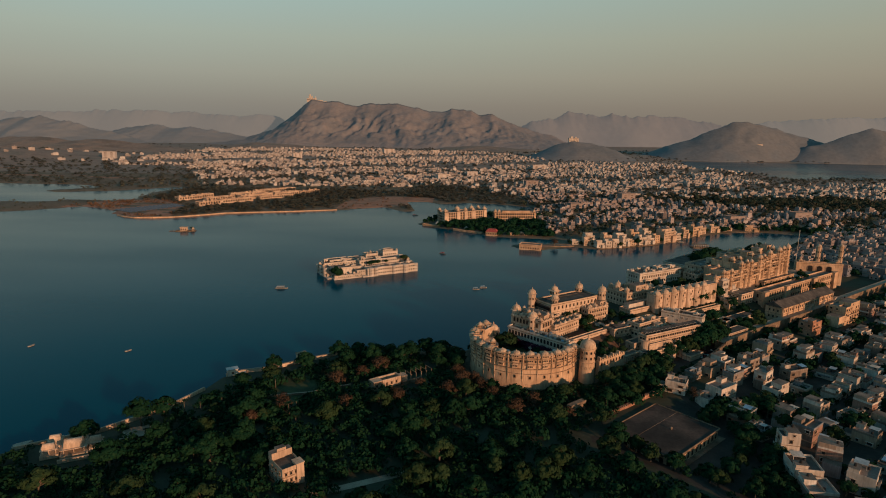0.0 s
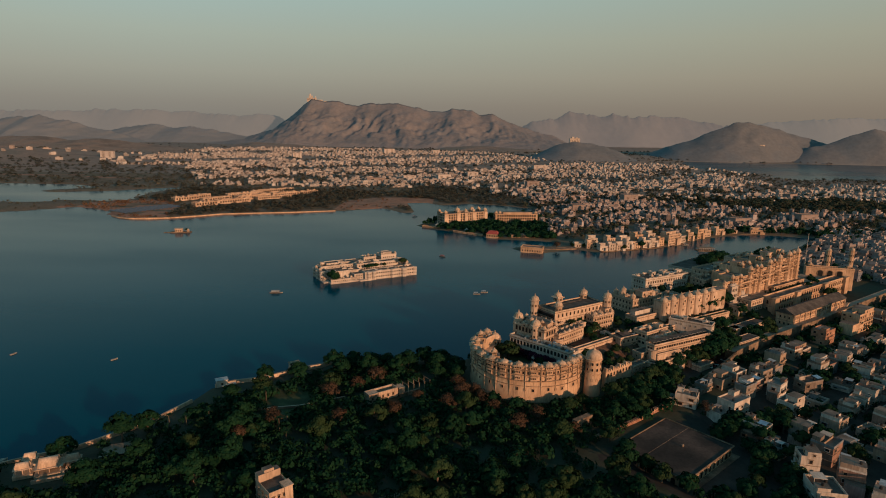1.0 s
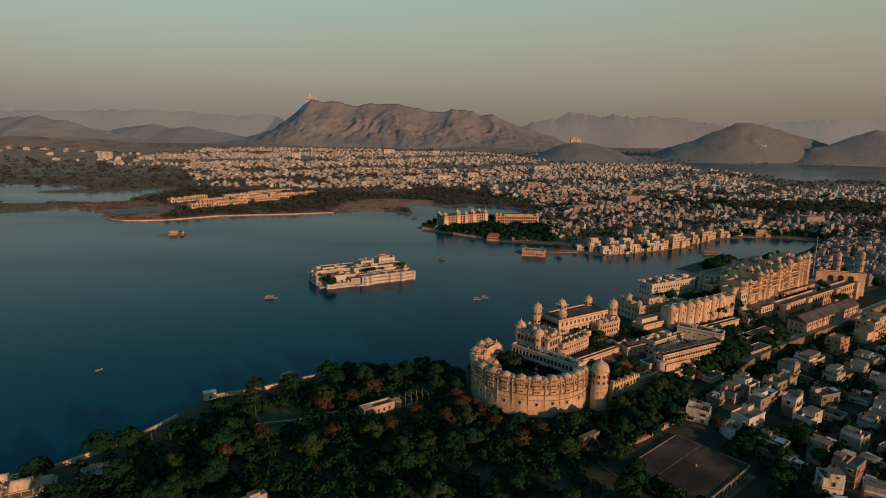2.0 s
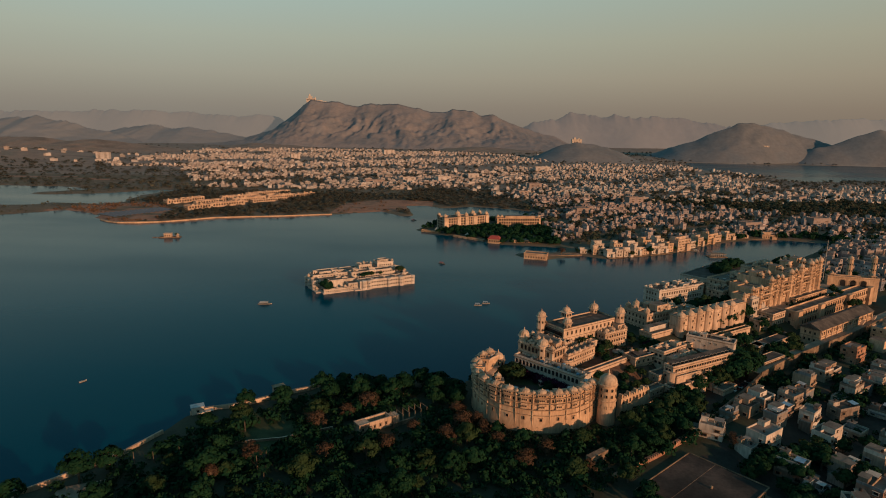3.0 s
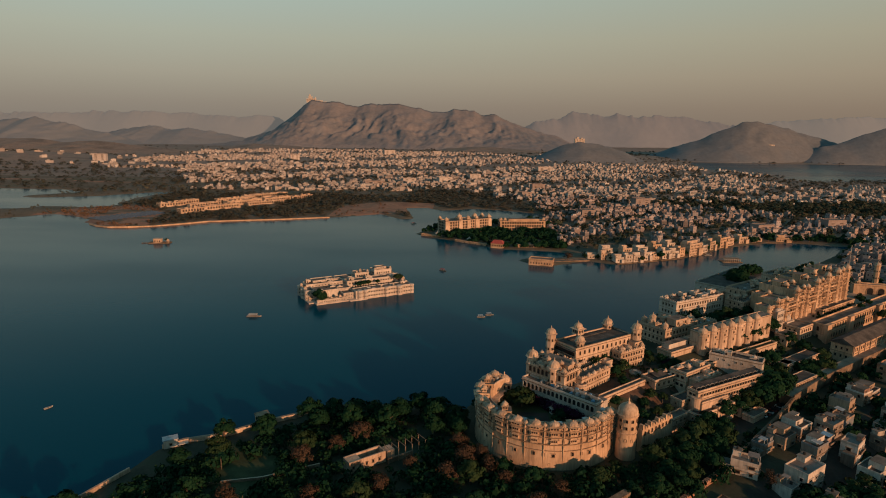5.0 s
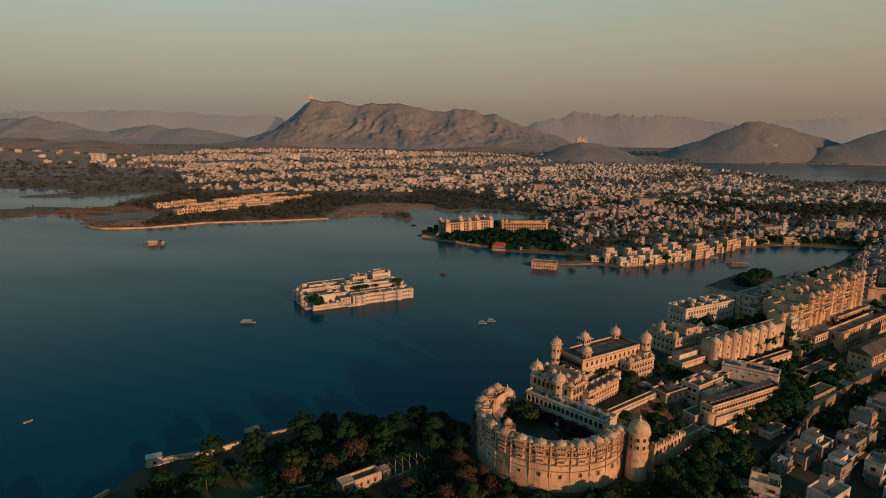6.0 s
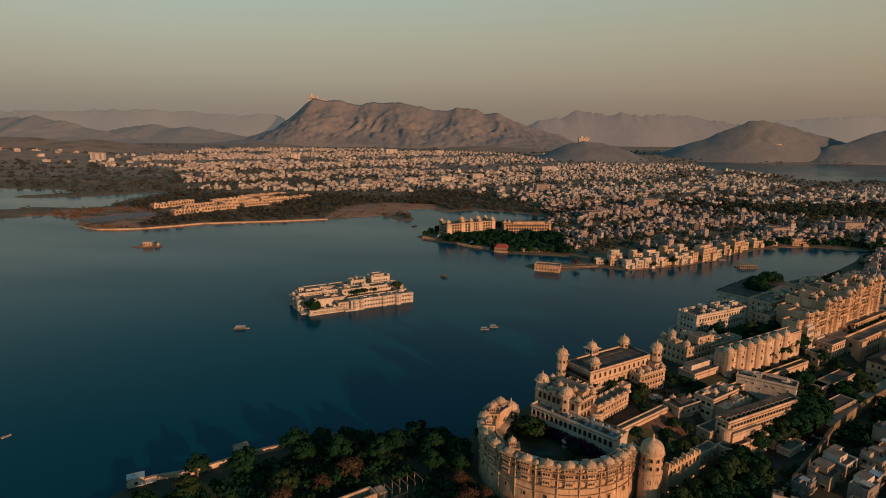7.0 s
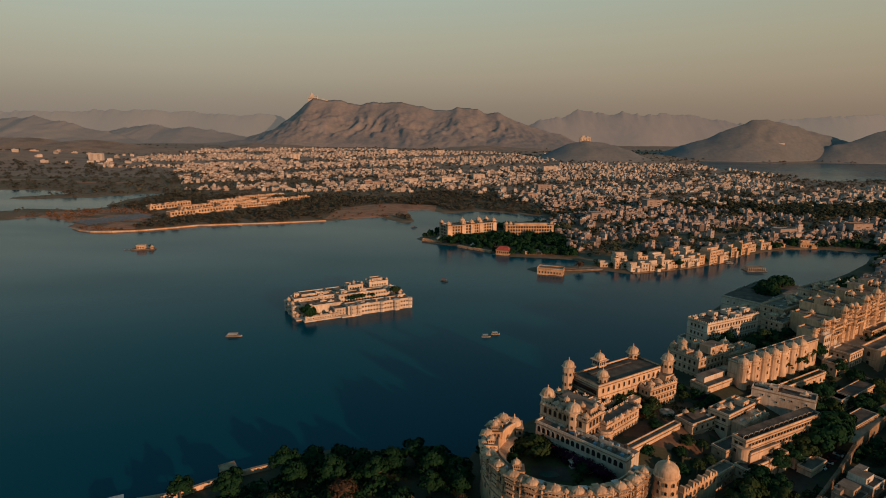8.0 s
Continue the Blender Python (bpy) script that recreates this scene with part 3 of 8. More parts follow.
KIOSKS = {}


def kiosk(parent, x, y, z, r, h=2.2, turn=0.0, mat=None, squat=1.0):
    """An open pavilion on columns under a small dome."""
    mat = mat or PLASTER
    if mat.name not in KIOSKS:
        # one moulded body: plinth, arcaded room, wide eave and drum
        m = Mesh()
        prof = [(1.0, 0.0), (1.0, 0.25), (0.9, 0.27), (0.9, 1.62), (1.3, 1.74), (1.3, 1.86), (0.92, 1.97), (0.9, 2.2)]
        for q, zz in prof:
            m.v += [(-q, -q, zz), (q, -q, zz), (q, q, zz), (-q, q, zz)]
        for j in range(len(prof) - 1):
            for i in range(4):
                if j != 2:
                    m.f.append((4 * j + i, 4 * j + (i + 1) % 4, 4 * j + 4 + (i + 1) % 4, 4 * j + 4 + i))
                    m.m.append(0)
        m.f.append((28, 29, 30, 31))
        m.m.append(0)
        cols, lines = (0.0, 0.09, 0.30, 0.39, 0.61, 0.70, 0.91, 1.0), (0.27, 0.5, 1.4, 1.62)
        for i in range(4):
            pa, pb = Vector(m.v[8 + i]), Vector(m.v[8 + (i + 1) % 4])
            grid = {}
            for c, u in enumerate(cols):
                for k, gz in enumerate(lines):
                    corner = {(0, 0): 8 + i, (7, 0): 8 + (i + 1) % 4, (0, 3): 12 + i, (7, 3): 12 + (i + 1) % 4}.get((c, k))
                    if corner is None:
                        corner = len(m.v)
                        w = pa.lerp(pb, u)
                        m.v.append((w.x, w.y, gz))
                    grid[c, k] = corner
            for c in range(7):
                for k in range(3):
                    m.f.append((grid[c, k], grid[c + 1, k], grid[c + 1, k + 1], grid[c, k + 1]))
                    # dark faces on the solid body paint the shade inside the open arches
                    m.m.append(1 if k == 1 and c % 2 else 0)
        KIOSKS[mat.name] = m.data("kiosk", [mat, DARK])
    k = part("kiosk", KIOSKS[mat.name], None, parent, at=Matrix.Translation((x, y, z)) @ pose(0, 0, 0, 0, 0, turn) @ Matrix.Diagonal((r, r, h / 2.2, 1)))
    d = dome(k, 0, 0, 2.2, 0.95)
    d.matrix_basis = Matrix.Translation((0, 0, 2.2)) @ Matrix.Diagonal((0.95, 0.95, 0.95 * squat * r * 2.2 / h, 1))
    return k


def tower(parent, x, y, z0, z1, r, sides=8, dome_r=None, rows=(), mat=None, neck=True):
    """A turret with a ledge, small windows and a ribbed dome on it."""
    mat = mat or PLASTER
    m = Mesh().lathe([(r * 1.04, z0), (r, z1 - 1.0), (r * 1.05, z1 - 1.0), (r * 1.05, z1 - 0.6), (r * 1.32, z1 - 0.45), (r * 1.32, z1 - 0.3), (r * 1.0, z1)], sides, x, y)
    part("turret", m, mat, parent)
    for z in rows:
        for i in range(sides):
            a = 2 * math.pi * (i + 0.5) / sides
            q = r * math.cos(math.pi / sides) * 1.01
            window(parent, "arch", x + q * math.cos(a), y + q * math.sin(a), z, math.degrees(a) + 90, min(1.0, r * 0.28), 0.9)
    dome(parent, x, y, z1, (dome_r or r * 1.02) * 0.88)


def block(name, x, y, rot, sx, sy, z0, z1, label, category="palace", mat=None, roof=None, floors=2, gap=3.2, kind="square", sides="frl", win=(1.0, 1.0), parapet=0.9, merlons=False, owner=None, base=9.0, trim=None, group=""):
    """A walled range: body, roof deck, parapet, ledges at the floors and single windows. Local x runs along rot; the front looks to local -y."""
    mat, roof, trim = mat or PLASTER, roof or ROOF, trim or TRIM
    ob = owner or thing(name, x, y, z0, rot, label, category, group)
    ox, oy, oz = (x, y, z0) if owner else (0, 0, 0)
    hx, hy, h = sx / 2, sy / 2, z1 - z0
    part("wall", Mesh().box(ox - hx, ox + hx, oy - hy, oy + hy, oz - base, oz + h - 0.06), mat, ob)
    part("roof", Mesh().box(ox - hx + 0.3, ox + hx - 0.3, oy - hy + 0.3, oy + hy - 0.3, oz + h - 0.06, oz + h + 0.05), roof, ob)
    if parapet:
        m = Mesh().ring(ox - hx - 0.1, ox + hx + 0.1, oy - hy - 0.1, oy + hy + 0.1, oz + h - 0.1, oz + h + parapet, 0.4)
        if merlons:
            for k in range(int(sx / 1.5)):
                u = ox - hx + 0.75 + k * 1.5
                m.box(u - 0.42, u + 0.42, oy - hy - 0.1, oy - hy + 0.3, oz + h + parapet, oz + h + parapet + 0.7, top=0.13)
                m.box(u - 0.42, u + 0.42, oy + hy - 0.3, oy + hy + 0.1, oz + h + parapet, oz + h + parapet + 0.7, top=0.13)
            for k in range(int(sy / 1.5) - 1):
                u = oy - hy + 1.5 + k * 1.5
                m.box(ox + hx - 0.3, ox + hx + 0.1, u - 0.42, u + 0.42, oz + h + parapet, oz + h + parapet + 0.7, top=0.13)
                m.box(ox - hx - 0.1, ox - hx + 0.3, u - 0.42, u + 0.42, oz + h + parapet, oz + h + parapet + 0.7, top=0.13)
        part("parapet", m, mat, ob)
    fh = h / floors
    m = Mesh()
    for k in range(1, floors + 1):
        z = oz + k * fh - 0.25
        m.box(ox - hx - 0.3, ox + hx + 0.3, oy - hy - 0.3, oy + hy + 0.3, z - 0.12, z + 0.1) if k < floors else m.box(ox - hx - 0.45, ox + hx + 0.45, oy - hy - 0.45, oy + hy + 0.45, z - 0.1, z + 0.12)
    part("ledge", m, trim, ob)
    for s in sides:
        length, turn = (sx, {"f": 0, "b": 180}[s]) if s in "fb" else (sy, {"r": 90, "l": -90}[s])
        n = max(1, int((length - 1.6) / gap))
        for k in range(floors):
            for i in range(n):
                u = (i - (n - 1) / 2) * gap
                z = oz + k * fh + fh * 0.28
                px, py = {"f": (u, -hy), "b": (-u, hy), "r": (hx, u), "l": (-hx, -u)}[s]
                window(ob, kind, ox + px, oy + py, z, turn, win[0], win[1] * min(1.25, fh / 3.4), trim)
    return ob


def roof_clutter(ob, x0, x1, y0, y1, z, n, seed, mat=None, small=False):
    """Stair heads, low rooms, curved parapet crests, tanks and little cupolas scattered on a roof."""
    r = random.Random(seed)
    mat = mat or PLASTER
    for i in range(n):
        x, y = r.uniform(x0, x1), r.uniform(y0, y1)
        kind = r.choice(("room", "room", "screen", "cupola", "tank", "skylight") if not small else ("tank", "skylight", "screen", "room"))
        w, d, h = r.uniform(1.4, 3.4), r.uniform(1.2, 2.6), r.uniform(1.4, 2.6)
        if kind == "room":
            m = Mesh()
            steps_ = ((0, 0), (0, h), (0.3, h), (0.3, h + 0.16), (0, h + 0.16), (0, h + 0.7), (-0.22, h + 0.7), (-0.22, h + 0.2))
            for e, up in steps_:
                m.v += [(x - w - e, y - d - e, z + up), (x + w + e, y - d - e, z + up), (x + w + e, y + d + e, z + up), (x - w - e, y + d + e, z + up)]
            m.f = [(4 * j + k, 4 * j + (k + 1) % 4, 4 * j + 4 + (k + 1) % 4, 4 * j + 4 + k) for j in range(len(steps_) - 1) for k in range(4)] + [(28, 29, 30, 31)]
            m.m = [0] * len(m.f)
            part("roof_room", m, mat, ob)
            window(ob, "arch", x - w * 0.4, y - d, z + 0.25, 0, 0.9, h * 0.42)
            window(ob, "arch", x + w, y, z + 0.25, 90, 0.9, h * 0.42)
        elif kind == "screen":
            m = Mesh().box(x - w * 1.3, x + w * 1.3, y - 0.18, y + 0.18, z, z + 1.1)
            m.lathe([(w * 0.7, z + 1.1), (w * 0.6, z + 1.7), (w * 0.25, z + 2.1), (0.06, z + 2.9)], 8, x, y)
            part("screen_wall", m, mat, ob)
        elif kind == "cupola":
            kiosk(ob, x, y, z, r.uniform(0.9, 1.3), r.uniform(1.6, 2.1), 0, mat)
        elif kind == "tank":
            part("water_tank", Mesh().lathe([(0.6, z), (0.65, z + 0.25), (0.65, z + 1.25), (0.25, z + 1.45)], 10, x, y), TANK, ob, "black plastic water tank")
        else:
            part("skylight", Mesh().box(x - w * 0.6, x + w * 0.6, y - d * 0.5, y + d * 0.5, z, z + 0.5, top=0.2), METAL, ob)


def local(ob, wx, wy):
    """World x, y in the frame of a thing."""
    p = ob.matrix_basis.inverted() @ Vector((wx, wy, ob.matrix_basis.translation.z))
    return p.x, p.y


# ---- trees ----
def leaf_cloud(rng, centres, radii, count, size, flat=0.75):
    """Many small leaf quads on the skins of some clumps."""
    w = radii ** 2
    pick = rng.choice(len(centres), count, p=w / w.sum())
    d = rng.normal(size=(count, 3))
    d /= np.linalg.norm(d, axis=1)[:, None]
    d[:, 2] = np.where(rng.random(count) < 0.7, np.abs(d[:, 2]), d[:, 2])
    c = centres[pick] + d * (radii[pick] * (0.72 + 0.36 * rng.random(count)))[:, None] * np.array([1, 1, flat])
    outward = c - centres.mean(axis=0) + np.array([0, 0, 0.6])
    outward /= np.linalg.norm(outward, axis=1)[:, None] + 1e-6
    nrm = d * 0.5 + outward * 0.6 + rng.normal(size=(count, 3)) * 0.20
    nrm /= np.linalg.norm(nrm, axis=1)[:, None]
    t = np.cross(nrm, rng.normal(size=(count, 3)))
    t /= np.linalg.norm(t, axis=1)[:, None]
    b = np.cross(nrm, t)
    s = size * (0.55 + 0.9 * rng.random(count))[:, None]
    v = np.stack([c - t * s - b * s * 0.5, c + t * s * 0.3 - b * s * 0.8, c + t * s + b * s * 0.4, c - t * s * 0.2 + b * s * 0.8], 1)
    return v.reshape(-1, 3), np.arange(count * 4).reshape(-1, 4)


def limb(m, a, b, r0, r1, n=6):
    a, b = Vector(a), Vector(b)
    q = (b - a).to_track_quat("Z", "Y")
    k = len(m.v)
    for p, r in ((a, r0), (b, r1)):
        for i in range(n):
            t = 2 * math.pi * i / n
            m.v.append(tuple(p + q @ Vector((r * math.cos(t), r * math.sin(t), 0))))
    for i in range(n):
        m.f.append((k + i, k + (i + 1) % n, k + n + (i + 1) % n, k + n + i))
        m.m.append(0)


def tree_meshes(seed, mat, count=900, size=0.55, bare=False, tall=1.0):
    """Trunk and crown of a tree about 10 m high and 10 m wide."""
    rng = np.random.default_rng(seed)
    m = Mesh()
    limb(m, (0, 0, -1), (0.1, 0, 3.4 * tall), 0.42, 0.28)
    n = 27
    ang = rng.random(n) * 2 * np.pi
    rad = 0.4 + 3.5 * np.sqrt(rng.random(n))
    cz = (3.6 + rng.random(n) * 4.4 * (1 - (rad / 5.2) ** 2)) * tall
    centres = np.stack([rad * np.cos(ang), rad * np.sin(ang), cz], 1)
    centres[0] = (0, 0, 7.6 * tall)
    centres[1] = (0.5, -0.4, 5.4 * tall)
    radii = 1.0 + rng.random(n) * 0.75
    for c in centres:
        limb(m, (0.1, 0, 3.0 * tall), tuple(c * np.array([0.85, 0.85, 0.97])), 0.2, 0.05, 5)
    v, f = leaf_cloud(rng, centres, radii, count, size)
    return m.data("trunk", BARK), array_mesh("crown", v, f, mat)


TREES = [tree_meshes(s, LEAF, 1380, 0.42) for s in (1, 2, 3)] + [tree_meshes(s, LEAF2, 1400, 0.42) for s in (4, 5)] + [tree_meshes(6, LEAF, 1480, 0.42, tall=1.2)]
BARE = [tree_meshes(s, TWIG, 1100, 0.26, True) for s in (11, 12)]


def tree(x, y, size, label, kinds=None, group="", rng=random, z=None, squash=1.0):
    tr, cr = rng.choice(kinds or TREES)
    z = float(ground(x, y)) if z is None else z
    ob = thing("tree", x, y, z, rng.uniform(0, 360), label, "tree", group)
    s = size / 9.5
    ob.scale = (s * rng.uniform(0.9, 1.15), s * rng.uniform(0.9, 1.15), s * squash)
    part("trunk", tr, None, ob)
    part("crown", cr, None, ob)
    return ob


def palm_meshes():
    m = Mesh()
    limb(m, (0, 0, -0.5), (0.25, 0.1, 7.5), 0.25, 0.16, 6)
    c = Mesh()
    for i in range(14):
        a, drop = i * 2.4, 0.3 + 0.25 * (i % 3)
        prev = Vector((0.25, 0.1, 7.5))
        for k in range(4):
            r = 0.85 * (k + 1)
            nxt = Vector((0.25 + r * math.cos(a), 0.1 + r * math.sin(a), 7.9 + 0.45 * r - drop * r * r * 0.33))
            side = Vector((-math.sin(a), math.cos(a), 0)) * (0.38 - 0.08 * k)
            c.add([prev - side, prev + side, nxt + side * 0.7, nxt - side * 0.7], [(0, 1, 2, 3)])
            prev = nxt
    return m.data("trunk", BARK), c.data("crown", LEAF)


PALM = [palm_meshes()]


def wood(name, pts, sizes, mat, label, per=34, leaf=1.5, up=0.0):
    """Uncountable distant trees as one mass of leaf clumps."""
    rng = np.random.default_rng(len(pts))
    n = len(pts)
    base = np.repeat(pts, per, axis=0)
    s = np.repeat(sizes, per)
    d = rng.normal(size=(n * per, 3))
    d /= np.linalg.norm(d, axis=1)[:, None]
    d[:, 2] = np.abs(d[:, 2]) * 0.9 - 0.12
    lump = 0.55 + 0.5 * rng.random(n * per)
    c = base + d * (s * 0.55 * lump)[:, None] + np.stack([np.zeros(n * per), np.zeros(n * per), s * 0.32], 1)
    # up tips leaves skyward, which flattens their shading as haze would
    nrm = d * (1 - up * 0.5) + np.array([0, 0, up]) + rng.normal(size=d.shape) * 0.26
    nrm /= np.linalg.norm(nrm, axis=1)[:, None]
    t = np.cross(nrm, rng.normal(size=d.shape))
    t /= np.linalg.norm(t, axis=1)[:, None]
    b = np.cross(nrm, t)
    q = (s * 0.02 * leaf * 6 * (0.6 + 0.8 * rng.random(n * per)))[:, None]
    v = np.stack([c - t * q - b * q * 0.6, c + t * q * 0.5 - b * q, c + t * q + b * q * 0.6, c - t * q * 0.4 + b * q], 1).reshape(-1, 3)
    return tagged(new(name, array_mesh(name, v, np.arange(len(v)).reshape(-1, 4), mat)), label, "trees", kind="stuff")


# ---- distant houses as one mass ----
def house_mass(name, rows_, mats, label, wins=True):
    """rows_: x, y, z, width, depth, height, turn. Boxes with stair heads and dark window openings on all four sides."""
    rng = np.random.default_rng(len(rows_))
    V, F, I = [], [], []
    k = 0
    cube = np.array([(-1, -1, 0), (1, -1, 0), (1, 1, 0), (-1, 1, 0), (-1, -1, 1), (1, -1, 1), (1, 1, 1), (-1, 1, 1)], float)
    cf = np.array([(4, 5, 6, 7), (0, 1, 5, 4), (1, 2, 6, 5), (2, 3, 7, 6), (3, 0, 4, 7)])
    quad = np.array([[0, 1, 2, 3]])
    for x, y, z, w, d, h, a in rows_:
        c, s = math.cos(a), math.sin(a)

        def put(vs, fs, mi):
            nonlocal k
            vs = np.asarray(vs, float)
            V.append(np.stack([x + vs[:, 0] * c - vs[:, 1] * s, y + vs[:, 0] * s + vs[:, 1] * c, z + vs[:, 2]], 1))
            F.append(fs + k)
            I.append(np.array([2, 0, 0, 0, 0]) if len(fs) == 5 else np.full(len(fs), mi))
            k += len(vs)

        put(cube * (w / 2, d / 2, h + 4) - (0, 0, 4), cf, 0)
        if rng.random() < 0.35:
            wh = h * rng.uniform(0.45, 0.8)
            put(cube * (w * 0.3, d * 0.4, wh + 4) + (rng.choice([-1, 1]) * w * 0.62, rng.uniform(-0.1, 0.2) * d, -4), cf, 0)
        if wins and h > 6 and rng.random() < 0.4:
            put(cube * (w * 0.46, 0.6, 0.22) + (0, -d / 2 - 0.6, h * 0.5), cf, 0)
            # a dark strip paints the shaded recess above the balcony slab
            q = np.array([(-w * 0.42, -d / 2 - 0.05, h * 0.5 + 0.3), (w * 0.42, -d / 2 - 0.05, h * 0.5 + 0.3), (w * 0.42, -d / 2 - 0.05, h * 0.5 + 2.4), (-w * 0.42, -d / 2 - 0.05, h * 0.5 + 2.4)])
            put(q, quad, 1)
        if rng.random() < 0.45:
            sx, sy = rng.choice([-1, 1]), rng.choice([-1, 1])
            put(cube * (w * 0.32, d * 0.34, 3.0) + (sx * w * 0.17, sy * d * 0.15, h), cf, 0)
            q = np.array([(-0.9, 0, 0.7), (0.9, 0, 0.7), (0.9, 0, 2.1), (-0.9, 0, 2.1)]) + (sx * w * 0.17, sy * d * 0.15 - d * 0.34 - 0.06, h)
            put(q, quad, 1)
        ww = w * rng.uniform(0.22, 0.4)
        ox, oy = rng.uniform(-0.2, 0.2) * w, rng.uniform(-0.2, 0.2) * d
        put(cube * (ww / 2, d * 0.16, rng.uniform(1.8, 2.8)) + (ox, oy, h), cf, 0)
        if rng.random() < 0.75:
            p = 0.35
            put(cube * (w / 2 + 0.1, p / 2, 0.9) + (0, -d / 2 + p / 2, h - 0.05), cf, 0)
            put(cube * (p / 2, d / 2 - p, 0.9) + (w / 2 - p / 2 + 0.1, 0, h - 0.05), cf, 0)
            put(cube * (p / 2, d / 2 - p, 0.9) + (-w / 2 + p / 2 - 0.1, 0, h - 0.05), cf, 0)
        if wins:
            fl = max(1, int(h / 3.2))
            for side in range(4):
                L, off = (w, d / 2) if side % 2 == 0 else (d, w / 2)
                n = max(1, int(L / 3.4))
                for f_ in range(fl):
                    if rng.random() < 0.15:
                        continue
                    z0 = f_ * h / fl + 0.9
                    for i in range(n):
                        u = (i - (n - 1) / 2) * L / n
                        q = np.array([(u - 0.6, -off - 0.06, z0), (u + 0.6, -off - 0.06, z0), (u + 0.6, -off - 0.06, z0 + 1.3), (u - 0.6, -off - 0.06, z0 + 1.3)])
                        ca, sa = [(1, 0), (0, 1), (-1, 0), (0, -1)][side]
                        q = np.stack([q[:, 0] * ca - q[:, 1] * sa, q[:, 0] * sa + q[:, 1] * ca, q[:, 2]], 1)
                        put(q, quad, 1)
    me = array_mesh(name, np.concatenate(V), np.concatenate(F), mats, np.concatenate(I))
    return tagged(new(name, me), label, "houses", kind="stuff")


# ---- the round bastion palace ----
def arc(m, r_out0, r_out1, r_in, z0, z1, a0, a1, n, mi=0):
    k = len(m.v)
    for i in range(n + 1):
        a = radians(a0 + (a1 - a0) * i / n)
        c, s = math.cos(a), math.sin(a)
        m.v += [(r_out0 * c, r_out0 * s, z0), (r_out1 * c, r_out1 * s, z1), (r_in * c, r_in * s, z1), (r_in * c, r_in * s, z0)]
    for i in range(n):
        p, q = k + 4 * i, k + 4 * i + 4
        for u, w in ((0, 1), (1, 2), (2, 3)):
            m.f.append((p + u, p + w, q + w, q + u))
            m.m.append(mi)
    m.f += [(k, k + 1, k + 2, k + 3), tuple(k + 4 * n + j for j in (3, 2, 1, 0))]
    m.m += [mi, mi]
    return m


